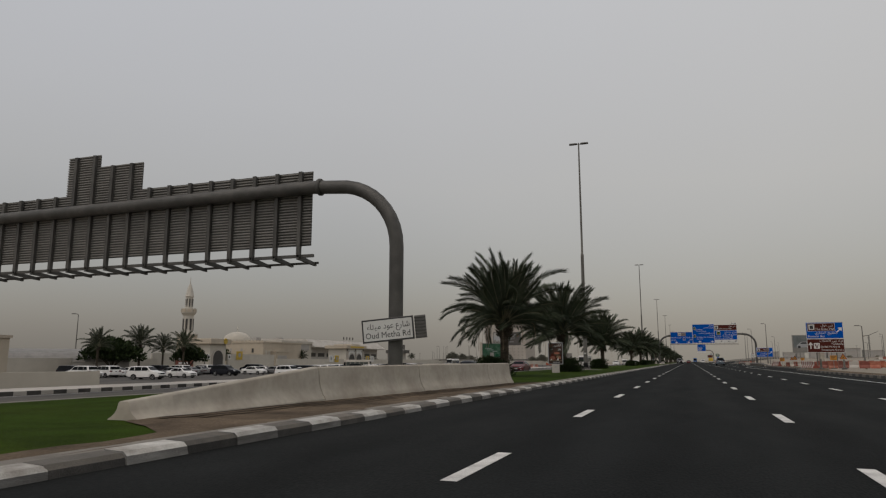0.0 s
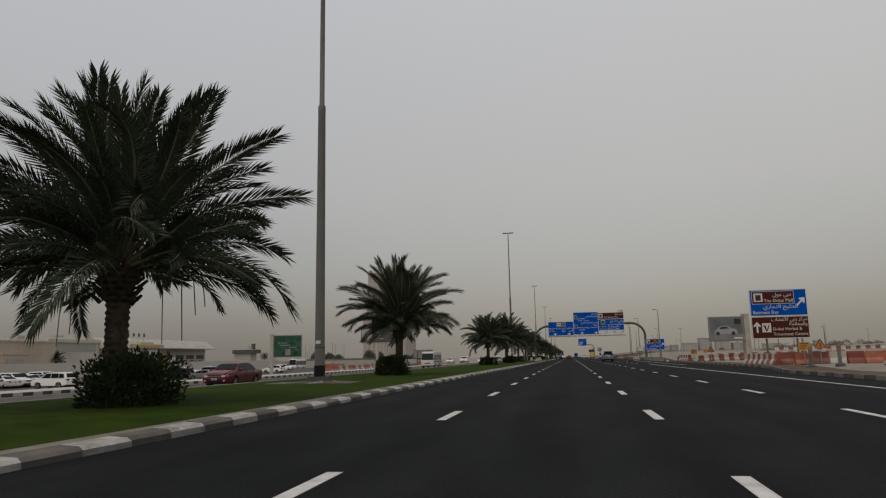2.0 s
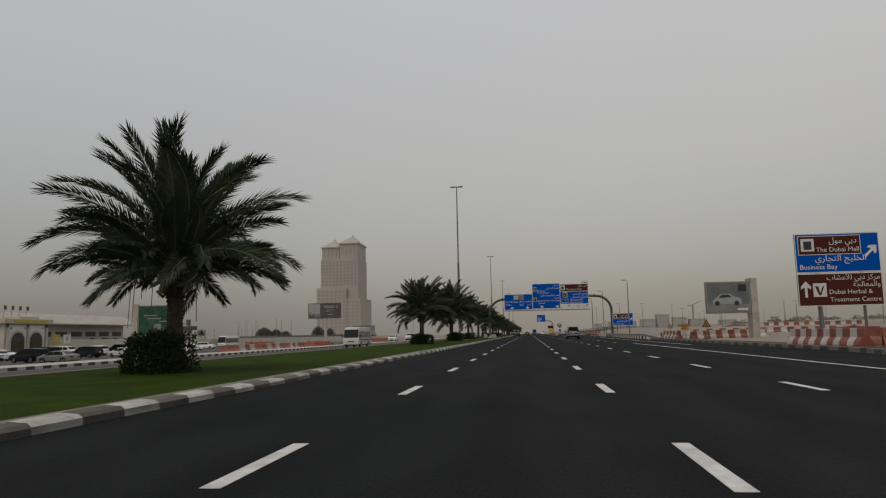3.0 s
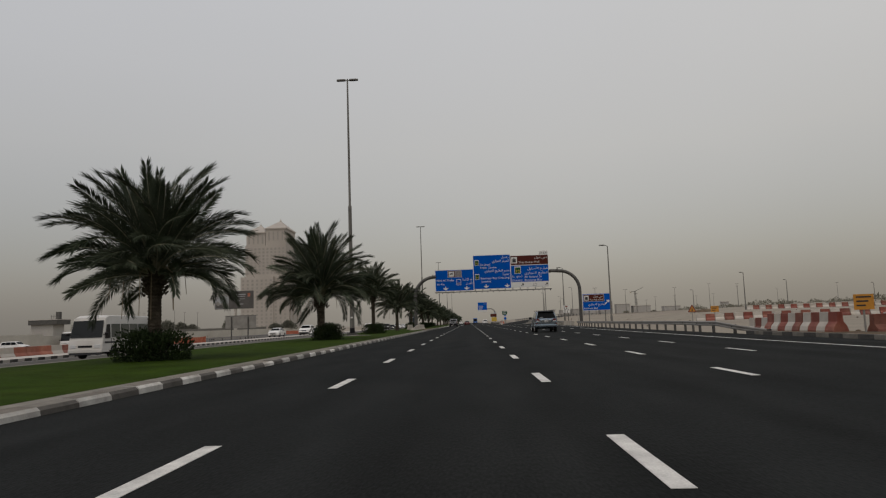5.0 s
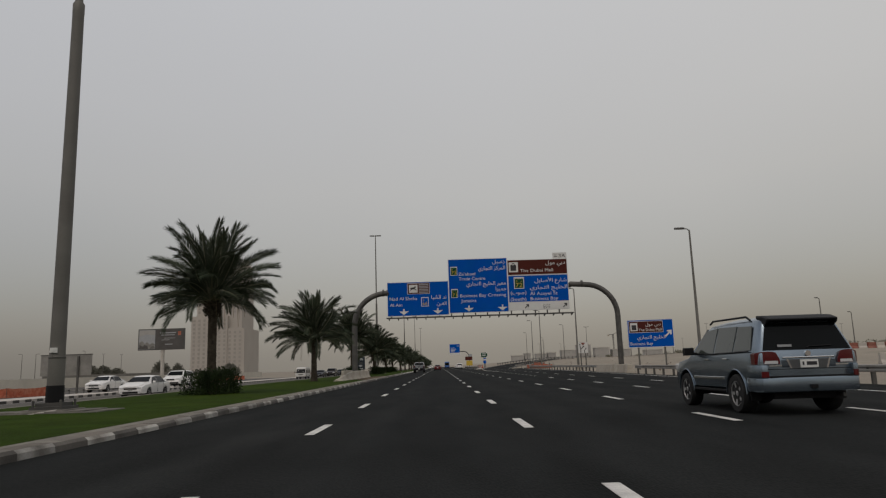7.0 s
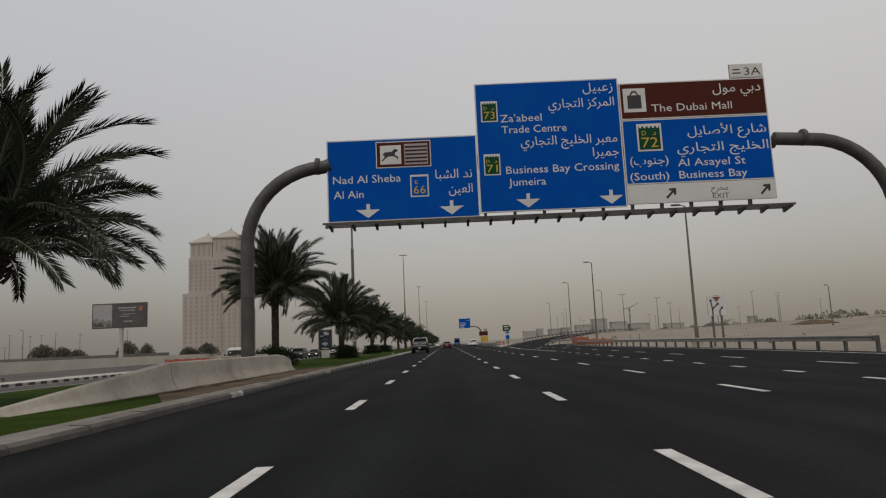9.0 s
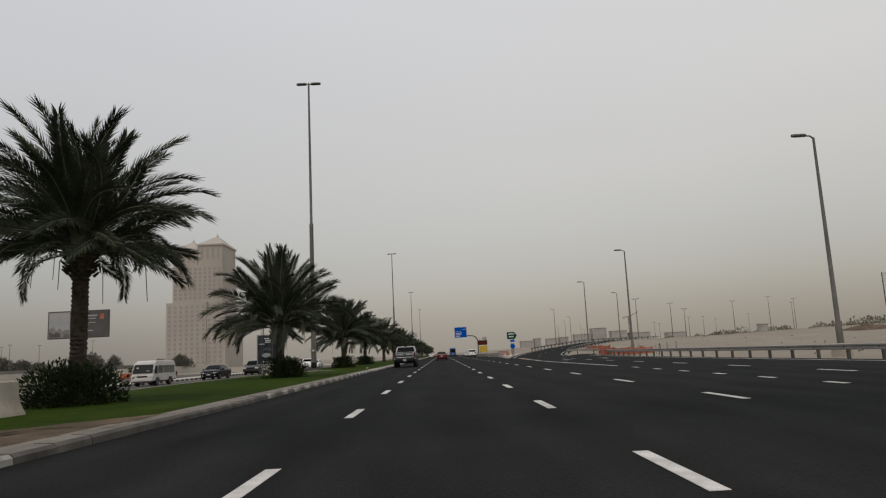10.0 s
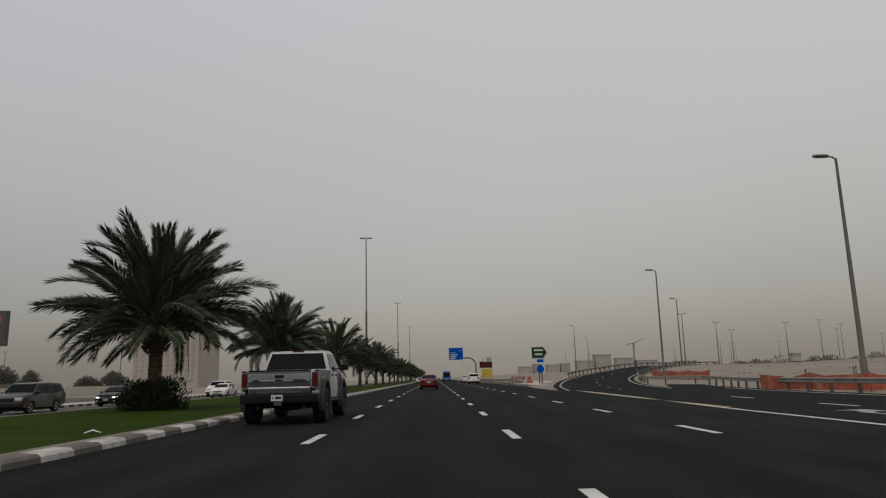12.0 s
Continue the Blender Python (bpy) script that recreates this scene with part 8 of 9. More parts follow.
for yc in (190.1, 195.0):
    part("arch_surround", Geo().box(-97.02, -96.93, yc - 2.35, yc + 2.35, LOT, 4.45), "sign_white", gt, "white tiled panel round the arch")
    part("arch_rim", arch_prism(yc, 4.1, LOT, 4.85, -96.94, -96.86), "concrete_light", gt)
    # dark sheet for each arch, its inner shade put in as colour
    part("archway", arch_prism(yc, 3.4, LOT, 4.45, -96.88, -96.80), "dark_opening", gt, "shaded archway")
    for dy in (-0.9, 0.9):
        part("gate_leaf", Geo().box(-96.84, -96.78, yc + dy - 0.75, yc + dy + 0.75, LOT, 1.5), "bark", gt, "brown gate leaf")
    for dy in (-1.85, 1.85):
        part("rosette", Geo().lathe([(0.22, -0.02), (0.22, 0.03)], 10, (-96.92, yc + dy, 3.9), "x"), "steel_galv", gt)
for y in (187.3, 192.55, 197.8):
    part("column", Geo().box(-96.95, -96.6, y - 0.22, y + 0.22, LOT, 4.0), "barrier_white", gt, bevel=0.03)
    part("emblem", Geo().lathe([(0.35, -0.01), (0.35, 0.03)], 12, (-96.84, y, 4.35), "x"), "steel_dark", gt)
for k in range(4):
    part("flag_pole", Geo().tube([(-99.5, 189.3 + k * 2.0, 5.6), (-99.5, 189.3 + k * 2.0, 8.4)], 0.05, 6), "steel_galv", gt)
    part("flag", Geo().box(-99.5, -99.46, 189.35 + k * 2.0, 189.95 + k * 2.0, 7.5, 8.3), "steel_dark", gt)
wl_ = Geo()
wl_.box(-97.6, -97.2, 150, 185.7, LOT - 0.2, 1.6).box(-97.2, -96.8, 199.1, 268, LOT - 0.2, 1.6).box(-98.4, -98.0, 131.4, 150, LOT - 0.2, 2.6).box(-98.4, -98.0, 108, 124.1, LOT - 0.2, 2.6).box(-97.2, -96.8, 60, 108, LOT - 0.2, 1.5)
structure("boundary_wall", wl_, "plaster_pale", "pale rendered boundary wall", "wall")
for x, y, z, c_ in ((-97.1, 177.6, 1.7, "sign_white"), (-97.1, 180.9, 1.7, "sign_yellow"), (-96.7, 200.6, 1.7, "sign_yellow"), (-96.7, 204.0, 1.7, "sign_white"), (-97.9, 120.8, 2.3, "sign_yellow"), (-97.9, 135.4, 2.3, "sign_yellow")):
    nb = thing("notice_board", "yellow notice board on the pale boundary wall" if c_ == "sign_yellow" else "white notice board with a dark round emblem on the boundary wall", "sign", "wall notices", pose(x, y, z))
    part("board", Geo().box(0, 0.08, -1.15, 1.15, -0.95, 0.95), c_, nb)
    part("picture_shape", Geo().lathe([(0.5, 0.08), (0.45, 0.10)], 14, (0, 0, 0.1), "x"), "sign_grey", nb)
ybld = thing("house", "plain yellowish rendered house", "building")
part("wall", Geo().box(-92, -75, 38, 59.5, LOT - 0.3, 3.7), "plaster", ybld)
part("parapet", Geo().box(-92.2, -74.8, 37.8, 59.7, 3.7, 4.05), "plaster", ybld)
for k in range(3):
    part("window", Geo().box(-74.98, -74.9, 42 + k * 6, 43.6 + k * 6, 0.6, 2.2), "dark_opening", ybld)
wh_ = thing("warehouse", "low grey warehouse with a curved roof", "building")
part("roof", Geo().prism([(-9.5 * math.cos(a), 0.9 + 2.3 * math.sin(a)) for a in [math.pi * k / 14 for k in range(15)]], "y", -12, 12), "sign_slat", wh_, at=pose(-106, 92, 0, 0, 0, -40))
part("wall", Geo().box(-9.4, 9.4, -11.9, 11.9, LOT - 0.3, 0.9), "plaster_grey", wh_, at=pose(-106, 92, 0, 0, 0, -40))
tent = thing("tent", "small white pointed tent", "tent", at=pose(-95, 96, LOT) @ Matrix.Scale(0.8, 4))
part("canopy", Geo().lathe([(2.2, 1.6), (1.4, 2.0), (0.5, 2.8), (0.05, 3.6)], 4), "barrier_white", tent)
for sx in (-1, 1):
    for sy in (-1, 1):
        part("pole", Geo().tube([(sx * 1.3, sy * 1.3, 0), (sx * 1.3, sy * 1.3, 1.8)], 0.05, 6), "steel_galv", tent)
rs = thing("sign_board", "red board with pale lettering bars on the boundary wall", "sign", at=pose(-97.7, 116.8, LOT) @ Matrix.Scale(1.35, 4))
part("board", Geo().box(-0.1, 0.1, -1.9, 1.9, 0.7, 2.5), "barrier_red", rs)
part("post", Geo().box(-0.3, -0.15, -0.3, 0.3, -0.2, 2.2), "steel_dark", rs)
for k in range(2):
    part("letter_bar", Geo().box(0.1, 0.12, -1.4, 1.3 - 0.5 * k, 1.9 - k * 0.6, 2.2 - k * 0.6), "sign_white", rs)

small = joined_palm(pose(-89, 86, LOT) @ Matrix.Scale(0.70, 4), 6.6, 17, 40, "tall date palm beside the car park", "palms by the mosque")
for x, y, s, turn in ((-89.5, 95.5, 0.78, 60), (-88, 99.5, 0.66, 130), (-89, 106, 0.74, 200), (-94, 92, 0.6, 300), (-104, 172.8, 0.5, 20), (-156, 384, 0.66, 90)):
    o_ = copy_thing(small, pose(x, y, LOT, 0, 0, turn))
    o_.scale = (s, s, s)


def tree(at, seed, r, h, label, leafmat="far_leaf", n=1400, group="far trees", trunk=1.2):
    rnd = random.Random(seed)
    t = thing("tree", label, "tree", group, at)
    tr = Geo().tube([(0, 0, -0.3), (0.1, 0.05, trunk), (0.0, 0.2, trunk + h * 0.5)], [0.22, 0.16, 0.06], 8)
    for i in range(6):
        a = i * 1.05
        tr.tube([(0.05, 0.05, trunk * 0.9), (r * 0.55 * math.cos(a), r * 0.55 * math.sin(a), trunk + h * 0.5)], [0.10, 0.03], 5)
    part("trunk", tr, "bark", t)
    g = Geo()
    for i in range(9):
        a, rr_ = i * 2.4, r * 0.55 * math.sqrt(i / 9)
        g.plus(leaf_clump(rnd, n // 9, r * 0.5, r * 0.5, h * 0.42, 0.34 * r / 2.5), Matrix.Translation((rr_ * math.cos(a), rr_ * math.sin(a), trunk + h * (0.42 - 0.25 * i / 9))))
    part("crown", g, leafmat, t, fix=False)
    return t


tree(pose(-92, 92, LOT), 3, 5.0, 5.8, "dark green broad tree between the palms", "shrub", 4200)
tree(pose(-107.5, 140.5, LOT), 8, 3.4, 5.2, "dark green broad tree behind the gate house", "shrub", 4200)
for x, y, r in ((-121.5, 250, 3.0), (-121, 255, 3.4), (-121.5, 260.5, 2.8)):
    tree(pose(x, y, LOT), int(y), r, 3.4, "dark green bushy tree before a long hall", "shrub", 2200, trunk=0.3)
tree(pose(-91, 110, LOT), 4, 3.4, 5.0, "dark green broad tree beside a palm", "shrub", 4200)
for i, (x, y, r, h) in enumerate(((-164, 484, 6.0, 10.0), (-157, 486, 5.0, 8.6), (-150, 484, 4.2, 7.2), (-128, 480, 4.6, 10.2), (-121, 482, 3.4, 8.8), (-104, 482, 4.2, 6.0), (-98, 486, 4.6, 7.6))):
    tree(pose(x, y, LOT), 20 + i, r, h, "bushy tree far beyond a pale wall, leaves toned paler as in haze", n=2600, trunk=0.3)

# parked cars
PK = "cars in the car park"
def lot(x, y):
    """A place on the parking ground, set back from the oncoming road."""
    c_ = 15 if y < 90 else 35 if y < 120 else 57
    return max(-93.0, x * 1.27), y + 0.27 * (y - c_)


proto = [car("suv", "paint_white", pose(-67, 73, LOT, 0, 0, -80), "white four-wheel-drive car parked on the dusty lot", PK),
         car("sedan", "paint_white", pose(-69, 82, LOT, 0, 0, -95), "white saloon car parked on the dusty lot", PK),
         car("sedan", "paint_grey", pose(-76, 88, LOT, 0, 0, 85), "grey saloon car parked on the dusty lot", PK),
         car("suv", "paint_dark", pose(-72, 96, LOT, 0, 0, -88), "dark crossover car parked on the dusty lot", PK)]
rnd = random.Random(12)
spots = [(-64, 63), (-68.5, 66), (-63, 69.5), (-61, 77), (-50.5, 84), (-58, 87), (-66, 90), (-52, 92.5), (-57.5, 96), (-62, 99), (-50, 99.5), (-66, 104), (-54, 106), (-58.5, 112), (-49, 118.5), (-63, 121),
         (-52, 126), (-60, 133), (-66, 138), (-63, 143), (-59, 149), (-51, 141), (-66, 158), (-56, 164), (-69, 176), (-58, 181), (-63, 196), (-75, 112), (-76, 128), (-77, 150)]
for k, (x, y) in enumerate(spots):
    src = proto[(0, 3, 1, 2, 3, 1, 0, 3, 2, 1)[k % 10]]
    x, y = lot(x, y)
    copy_thing(src, pose(x, y, LOT, 0, 0, (-90 if k % 3 else 90) + rnd.uniform(-8, 8)))
for k in range(13):
    copy_thing(proto[(0, 1, 3, 1, 2, 0, 1)[k % 7]], pose(-57.5 - 0.75 * k + rnd.uniform(-.5, .5), 93 + 2.75 * k, LOT, 0, 0, (75 if k % 3 else -100) + rnd.uniform(-6, 6)))
for k in range(12):
    copy_thing(proto[(1, 0, 1, 2, 1, 3)[k % 6]], pose(-80 - 0.3 * k + rnd.uniform(-.5, .5), 76 + 3.0 * k, LOT, 0, 0, (80 if k % 4 else -95) + rnd.uniform(-6, 6)))
for x, y, k in ((-51, 90.5, 1), (-54.6, 113, 0), (-60, 146, 3), (-54, 143, 2), (-61, 167, 1), (-64, 190, 0), (-72, 155, 1), (-75, 169, 3), (-73, 178, 0), (-74, 190, 2), (-71, 207, 1)):
    copy_thing(proto[k], pose(x, y, LOT, 0, 0, 78 + rnd.uniform(-9, 9)))
bus(pose(-93.4, 276, LOT, 0, 0, 179), "white coach standing beyond the oncoming road", "paint_white", 9.6, 2.5, 3.3, None, "bus", 7)
bus(pose(-78, 156, LOT, 0, 0, 100), "dusty beige minibus standing in the lot", "paint_dusty", 7.0, 2.1, 2.7, None, "minibus", 5)

# grey screen, kiosk, low walls, plastic barriers
sc = thing("screen_board", "blank grey board on two posts", "billboard", at=pose(-39.8, 233.6, -0.75))
part("board", Geo().box(-2.6, 2.8, 0, 0.12, 2.1, 4.25), "sign_slat", sc)
part("top_edge", Geo().box(-2.65, 2.85, -0.03, 0.15, 4.25, 4.33), "steel_dark", sc)
for x in (-1.5, 1.45):
    part("post", Geo().box(x - 0.09, x + 0.09, -0.2, 0.0, -0.4, 4.1), "steel_dark", sc)
kb = thing("kiosk", "flat-roofed pavilion with a dark overhanging canopy", "building", at=pose(-160, 372, LOT) @ Matrix.Scale(1.1, 4))
part("canopy", Geo().box(-5.0, 5.2, -4, 4, 6.2, 7.8), "steel_dark", kb, "deep dark canopy", bevel=0.1)
part("fascia", Geo().box(-5.1, 5.3, -4.1, 4.1, 7.8, 8.0), "concrete_light", kb)
part("wall", Geo().box(-4.4, 3.4, -3.2, 3.2, -0.2, 6.2), "plaster_grey", kb)
part("sign", Geo().box(2.6, 4.0, -0.6, 0.6, 8.0, 10.6), "steel_dark", kb, "dark upright sign box on the roof")
part("roof_rack", Geo().box(0.6, 0.75, -0.1, 0.1, 8.0, 9.8).box(1.5, 1.65, -0.1, 0.1, 8.0, 9.8).box(0.6, 2.6, -0.1, 0.1, 9.0, 9.15), "steel_galv", kb)
lw = Geo().box(-97.2, -96.8, 268, 540, LOT - 0.3, 1.2).box(-45.5, -45.1, 16, 44, LOT - 0.3, 0.25)
structure("low_wall", lw, "plaster_pale", "long low pale concrete wall", "wall")
structure("dark_wall", Geo().box(-166, -100, 451.6, 452, LOT - 0.3, 2.3), "pole_grey", "long dark grey wall far beyond the pale one", "wall")


def plastic_barrier(material, name="water_barrier", H=0.95, L=1.95):
    prof = [(-0.34, 0), (0.34, 0), (0.34, 0.10), (0.29, 0.26), (0.14, 0.46), (0.11, H), (-0.11, H), (-0.14, 0.46), (-0.29, 0.26), (-0.34, 0.10)]
    return Geo().prism(prof, "y", 0, L).mesh(name, material, 0, 0.02)


BAR0 = {c_: plastic_barrier(c_, H=0.88, L=0.63) for c_ in ("barrier_orange", "barrier_red", "barrier_white")}
BAR1 = {c_: plastic_barrier(c_, L=1.12) for c_ in ("barrier_orange", "barrier_red", "barrier_white")}
BAR = {c_: plastic_barrier(c_) for c_ in ("barrier_orange", "barrier_red", "barrier_white", "concrete_light")}


def barrier_row(p0, p1, colours, label, z=(0, 0), group="plastic road barriers", short=False, small=False):
    a, b = Vector((*p0, z[0])), Vector((*p1, z[1]))
    step = 0.66 if small else 1.2 if short else 2.02
    n = max(1, int((b - a).length / step))
    d = (b - a).normalized()
    yaw = math.degrees(math.atan2(d.y, d.x)) - 90
    rnd = random.Random(int(p0[0] * 10 + p0[1]))
    for k in range(n):
        o = new("road_barrier", (BAR0 if small else BAR1 if short else BAR)[colours[k % len(colours)]])
        q = a + d * step * k
        if short:
            q.z = max(land(q.x, q.y), 0.1 if q.y < 150 and q.x < right_edge(q.y) + 2.9 else -1) - 0.02
        o.matrix_basis = pose(q.x, q.y, q.z, 0, 0, yaw + rnd.uniform(-4, 4))
        words_ = {"barrier_orange": "orange plastic", "barrier_red": "faded red plastic", "barrier_white": "dusty white plastic", "concrete_light": "pale concrete"}[colours[k % len(colours)]]
        tagged(o, words_ + " barrier " + label, "barrier", group)


barrier_row((-35.5, 146), (-39.5, 190), ["barrier_orange", "barrier_orange", "barrier_orange", "barrier_white", "barrier_red", "barrier_white"], "in a long row beyond the oncoming road", (-0.64, -0.74))
for k, (x, y, h) in enumerate(((-141.3, 452.6, 12.0), (-141.5, 469.6, 12.0), (-174, 478, 13.0), (-180, 509.6, 13.6), (-167, 480, 12.4), (-170, 480, 8.0), (-177, 480, 8.2), (-172, 463, 8.6), (-128, 480, 13.2), (-131, 400, 7.3), (-162, 400, 7.0), (-157, 400, 6.9))):
    twin_lamp(pose(x, y, LOT, 0, 0, 12 * k % 40), "thin grey lamp post far beyond the oncoming road", h, 0.6)
for x, y, h, turn in ((-144, 400, 11.0, 10), (-130, 415, 12.0, -20), (-141, 403, 11.0, 190)):
    side_lamp(pose(x, y, LOT, 0, 0, turn), "thin grey lamp post with one arm beyond a pale wall", h)
side_lamp(pose(-110, 101, LOT, 0, 0, 30), "thin grey lamp post beyond the mosque palms", 11.2)

# the twin-topped hotel tower in the haze
tw_ = thing("tower_block", "tall pale stone tower with two roofed corner tops in haze", "building", at=pose(-206, 820, 0))
part("wall", Geo().box(-25, 18, 0, 42, -3, 88), "tower_stone", tw_)
part("wall", Geo().box(-24, -4.0, 1, 40, 88, 101), "tower_stone", tw_)
part("wall", Geo().box(-3.5, 17.5, 1, 40, 88, 105), "tower_stone", tw_)
for x0, x1, z in ((-25, -3.5, 101), (-4.0, 18.5, 105)):
    part("cornice", Geo().box(x0, x1, 0, 41, z, z + 1.2), "tower_stone", tw_)
    xm = (x0 + x1) / 2
    part("roof", Geo().loft([[(x0, 0, z + 1.2), (x1, 0, z + 1.2), (x1, 41, z + 1.2), (x0, 41, z + 1.2)], [(xm - 1.2, 19, z + 10.5), (xm + 1.2, 19, z + 10.5), (xm + 1.2, 21, z + 10.5), (xm - 1.2, 21, z + 10.5)]]), "tower_stone", tw_)
    part("spire", Geo().lathe([(1.2, z + 10), (1.0, z + 11.5), (0.2, z + 12.5), (0.1, z + 14)], 8, (xm, 20, 0)), "tower_stone", tw_)
part("podium", Geo().box(-28, 6, -6, 48, -3, 55), "tower_stone", tw_)
part("podium", Geo().box(6, 22, -5, 48, -3, 43), "tower_stone", tw_)
wme = Geo().box(-1.05, 1.05, -0.25, 0.0, 0, 2.2).mesh("window", "tower_glass")
wm2 = Geo().box(-0.8, 0.8, -0.25, 0.0, 0, 9.5).mesh("window", "tower_glass")
for f in range(8):
    for c in range(10):
        o = new("window", wme)
        o.parent = tw_
        o.matrix_basis = pose(-22.5 + c * 4.2, 0, 58 + f * 3.6)
for c in range(4):
    for xb, zb in ((-21.0, 90), (0.0, 93)):
        o = new("window", wm2)
        o.parent = tw_
        o.matrix_basis = pose(xb + c * 4.7, 1, zb)
for f in range(13):
    for c in range(10):
        if c < 7 or f < 10:
            o = new("window", wme)
            o.parent = tw_
            o.matrix_basis = pose(-25.2 + c * 4.8, -6 if c < 7 else -5, 3 + f * 3.9)

# ---- the outer side: works, rails, far desert ----
def w_rail(path):
    prof = [(0.0, 0.0), (0.045, 0.025), (0.045, 0.085), (0.0, 0.115), (0.0, 0.145), (0.045, 0.175), (0.045, 0.235), (0.0, 0.26), (-0.006, 0.26), (-0.006, 0.0)]
    rings = []
    for i, p in enumerate(path):
        a, b = path[max(i - 1, 0)], path[min(i + 1, len(path) - 1)]
        d = Vector((b[0] - a[0], b[1] - a[1], 0)).normalized()
        rings.append([(p[0] - d.y * u, p[1] + d.x * u, p[2] + v) for u, v in prof])
    return Geo().loft(rings)


def spaced(path, step):
    out, left = [], 0.0
    for a, b in zip(path, path[1:]):
        a, b = Vector(a), Vector(b)
        ln = (b - a).length
        s = left
        while s < ln:
            out.append((a.lerp(b, s / ln), (b - a).normalized()))
            s += step
        left = s - ln
    return out


def guard_rail(path, label, step=2.5):
    t = thing("guard_rail", label, "guard rail")
    part("rail", w_rail([(p[0], p[1], p[2] + 0.38) for p in path]), "steel_galv", t, "galvanised corrugated rail", smooth=30)
    me = Geo().box(-0.07, 0.07, -0.05, 0.05, -0.4, 0.62).mesh("post", "steel_dark")
    mb = Geo().box(-0.10, 0.02, -0.06, 0.06, 0.40, 0.61).mesh("spacer", "steel_dark")
    for p, d in spaced(path, step):
        yaw = math.degrees(math.atan2(d.y, d.x)) - 90
        o = new("post", me)
        o.parent = t
        o.matrix_basis = pose(p.x, p.y, p.z, 0, 0, yaw) @ pose(0.17, 0, 0)
        o = new("spacer", mb)
        o.parent = t
        o.matrix_basis = pose(p.x, p.y, p.z, 0, 0, yaw) @ pose(0.08, 0, 0)
    return t


edge = [(right_edge(y) + 0.35, y, 0.0) for y in range(160, 318, 4)]
ramp_r = [(p[0] + 0.0, p[1], p[2]) for p in dense(ramp_side(4.6), 5)]
join = [(x, y, z) for x, y, z in ramp_r if y > 330 and x < 46]
guard_rail([(14.9, 148.6, -0.42), (14.2, 150.4, -0.22), (13.8, 152.4, 0.0), (13.9, 156, 0.0)] + [p for p in edge if p[1] < 218], "galvanised guard rail sloping to the ground at its end")
guard_rail([p for p in edge if p[1] > 230] + [(21.6, 322, 0.02), (23.2, 331, 0.1)] + join, "galvanised guard rail on posts along the outer road edge")
guard_rail([(x, y, z) for x, y, z in dense(ramp_side(-4.0), 5) if y > 356 and x < 60], "galvanised guard rail along the inner side of the ramp")
guard_rail([(11.6, 366, -0.2), (11.5, 372, 0.1), (11.4, 400, 0.0), (11.3, 470, 0.0)], "galvanised guard rail along the highway past the exit", 3.0)

RW = ["barrier_white", "barrier_red"]
barrier_row((15.25, 110.6), (15.7, 102.6), RW, "in a row beside the roadworks", short=True, small=True)
barrier_row((16.4, 105.6), (24.5, 103.6), ["barrier_red", "barrier_orange", "barrier_red", "barrier_white", "barrier_red", "barrier_orange"], "on the sand of the roadworks", short=True)
barrier_row((23.4, 101.0), (33.0, 93.5), ["barrier_orange", "barrier_white", "barrier_red", "barrier_orange"], "on the sand of the roadworks", short=True)
barrier_row((15.4, 151.6), (15.9, 143.6), RW, "in a row close to the road's edge", short=True, small=True)
barrier_row((16.9, 143.2), (25.0, 144.6), ["barrier_red", "barrier_white"], "in a row turning away from the road", short=True, small=True)
barrier_row((30.5, 207.0), (58.0, 204.5), RW, "in a long row across the sand", short=True)
barrier_row((57.5, 258.0), (86.0, 254.0), RW, "far off on a low bank of sand", short=True)
barrier_row((12.6, 362), (12.3, 384), ["barrier_orange", "barrier_white"], "on the island past the exit", (0.12, 0.12))


def works_sign(at, kind, label):
    t = thing("works_sign", label, "road sign", "roadworks signs", at)
    part("post", Geo().box(-0.03, 0.03, 0.01, 0.06, -0.2, 1.7), "steel_galv", t)
    part("foot", Geo().box(-0.35, 0.35, -0.06, 0.12, -0.02, 0.08).box(-0.06, 0.06, -0.3, 0.4, -0.02, 0.07), "steel_dark", t, bevel=0.01)
    if kind == "triangle":
        part("panel_border", flat([(-0.41, 1.18), (0.41, 1.18), (0.44, 1.22), (0.04, 1.92), (-0.04, 1.92), (-0.44, 1.22)], 0.0, 0.02), "barrier_red", t)
        part("panel_face", flat([(-0.30, 1.255), (0.30, 1.255), (0, 1.78)], -0.022), "sign_orange", t)
        part("pictogram", flat([(-0.10, 1.32), (0.10, 1.32), (0.05, 1.40), (0.02, 1.58), (-0.05, 1.58), (-0.04, 1.40)], -0.028), "sign_black", t)
    else:
        part("panel_face", flat(rect(-0.40, 0.40, 1.10, 1.72), 0.0, 0.02), "sign_orange", t)
        for k in range(3):
            part("letter_bar", flat(rect(-0.30, 0.30 - 0.12 * k, 1.58 - 0.17 * k, 1.64 - 0.17 * k), -0.024), "sign_black", t, "unreadable line")


works_sign(pose(18.1, 104.6, land(18.1, 104.6)), "board", "orange-yellow roadworks board with unreadable lines")
works_sign(pose(19.2, 104.4, land(19.2, 104.4)), "triangle", "red-edged orange triangular warning sign")
works_sign(pose(16.2, 142.4, land(16.2, 142.4)), "board", "orange-yellow roadworks board before the slanting barriers")
works_sign(pose(18.3, 142.2, land(18.3, 142.2)), "triangle", "red-edged triangular warning sign before the slanting barriers")
works_sign(pose(25.6, 186, land(25.6, 186)), "board", "orange-yellow roadworks board beyond the guard rail")
works_sign(pose(23.3, 186, land(23.3, 186)), "triangle", "red-edged triangular warning sign beyond the rail")


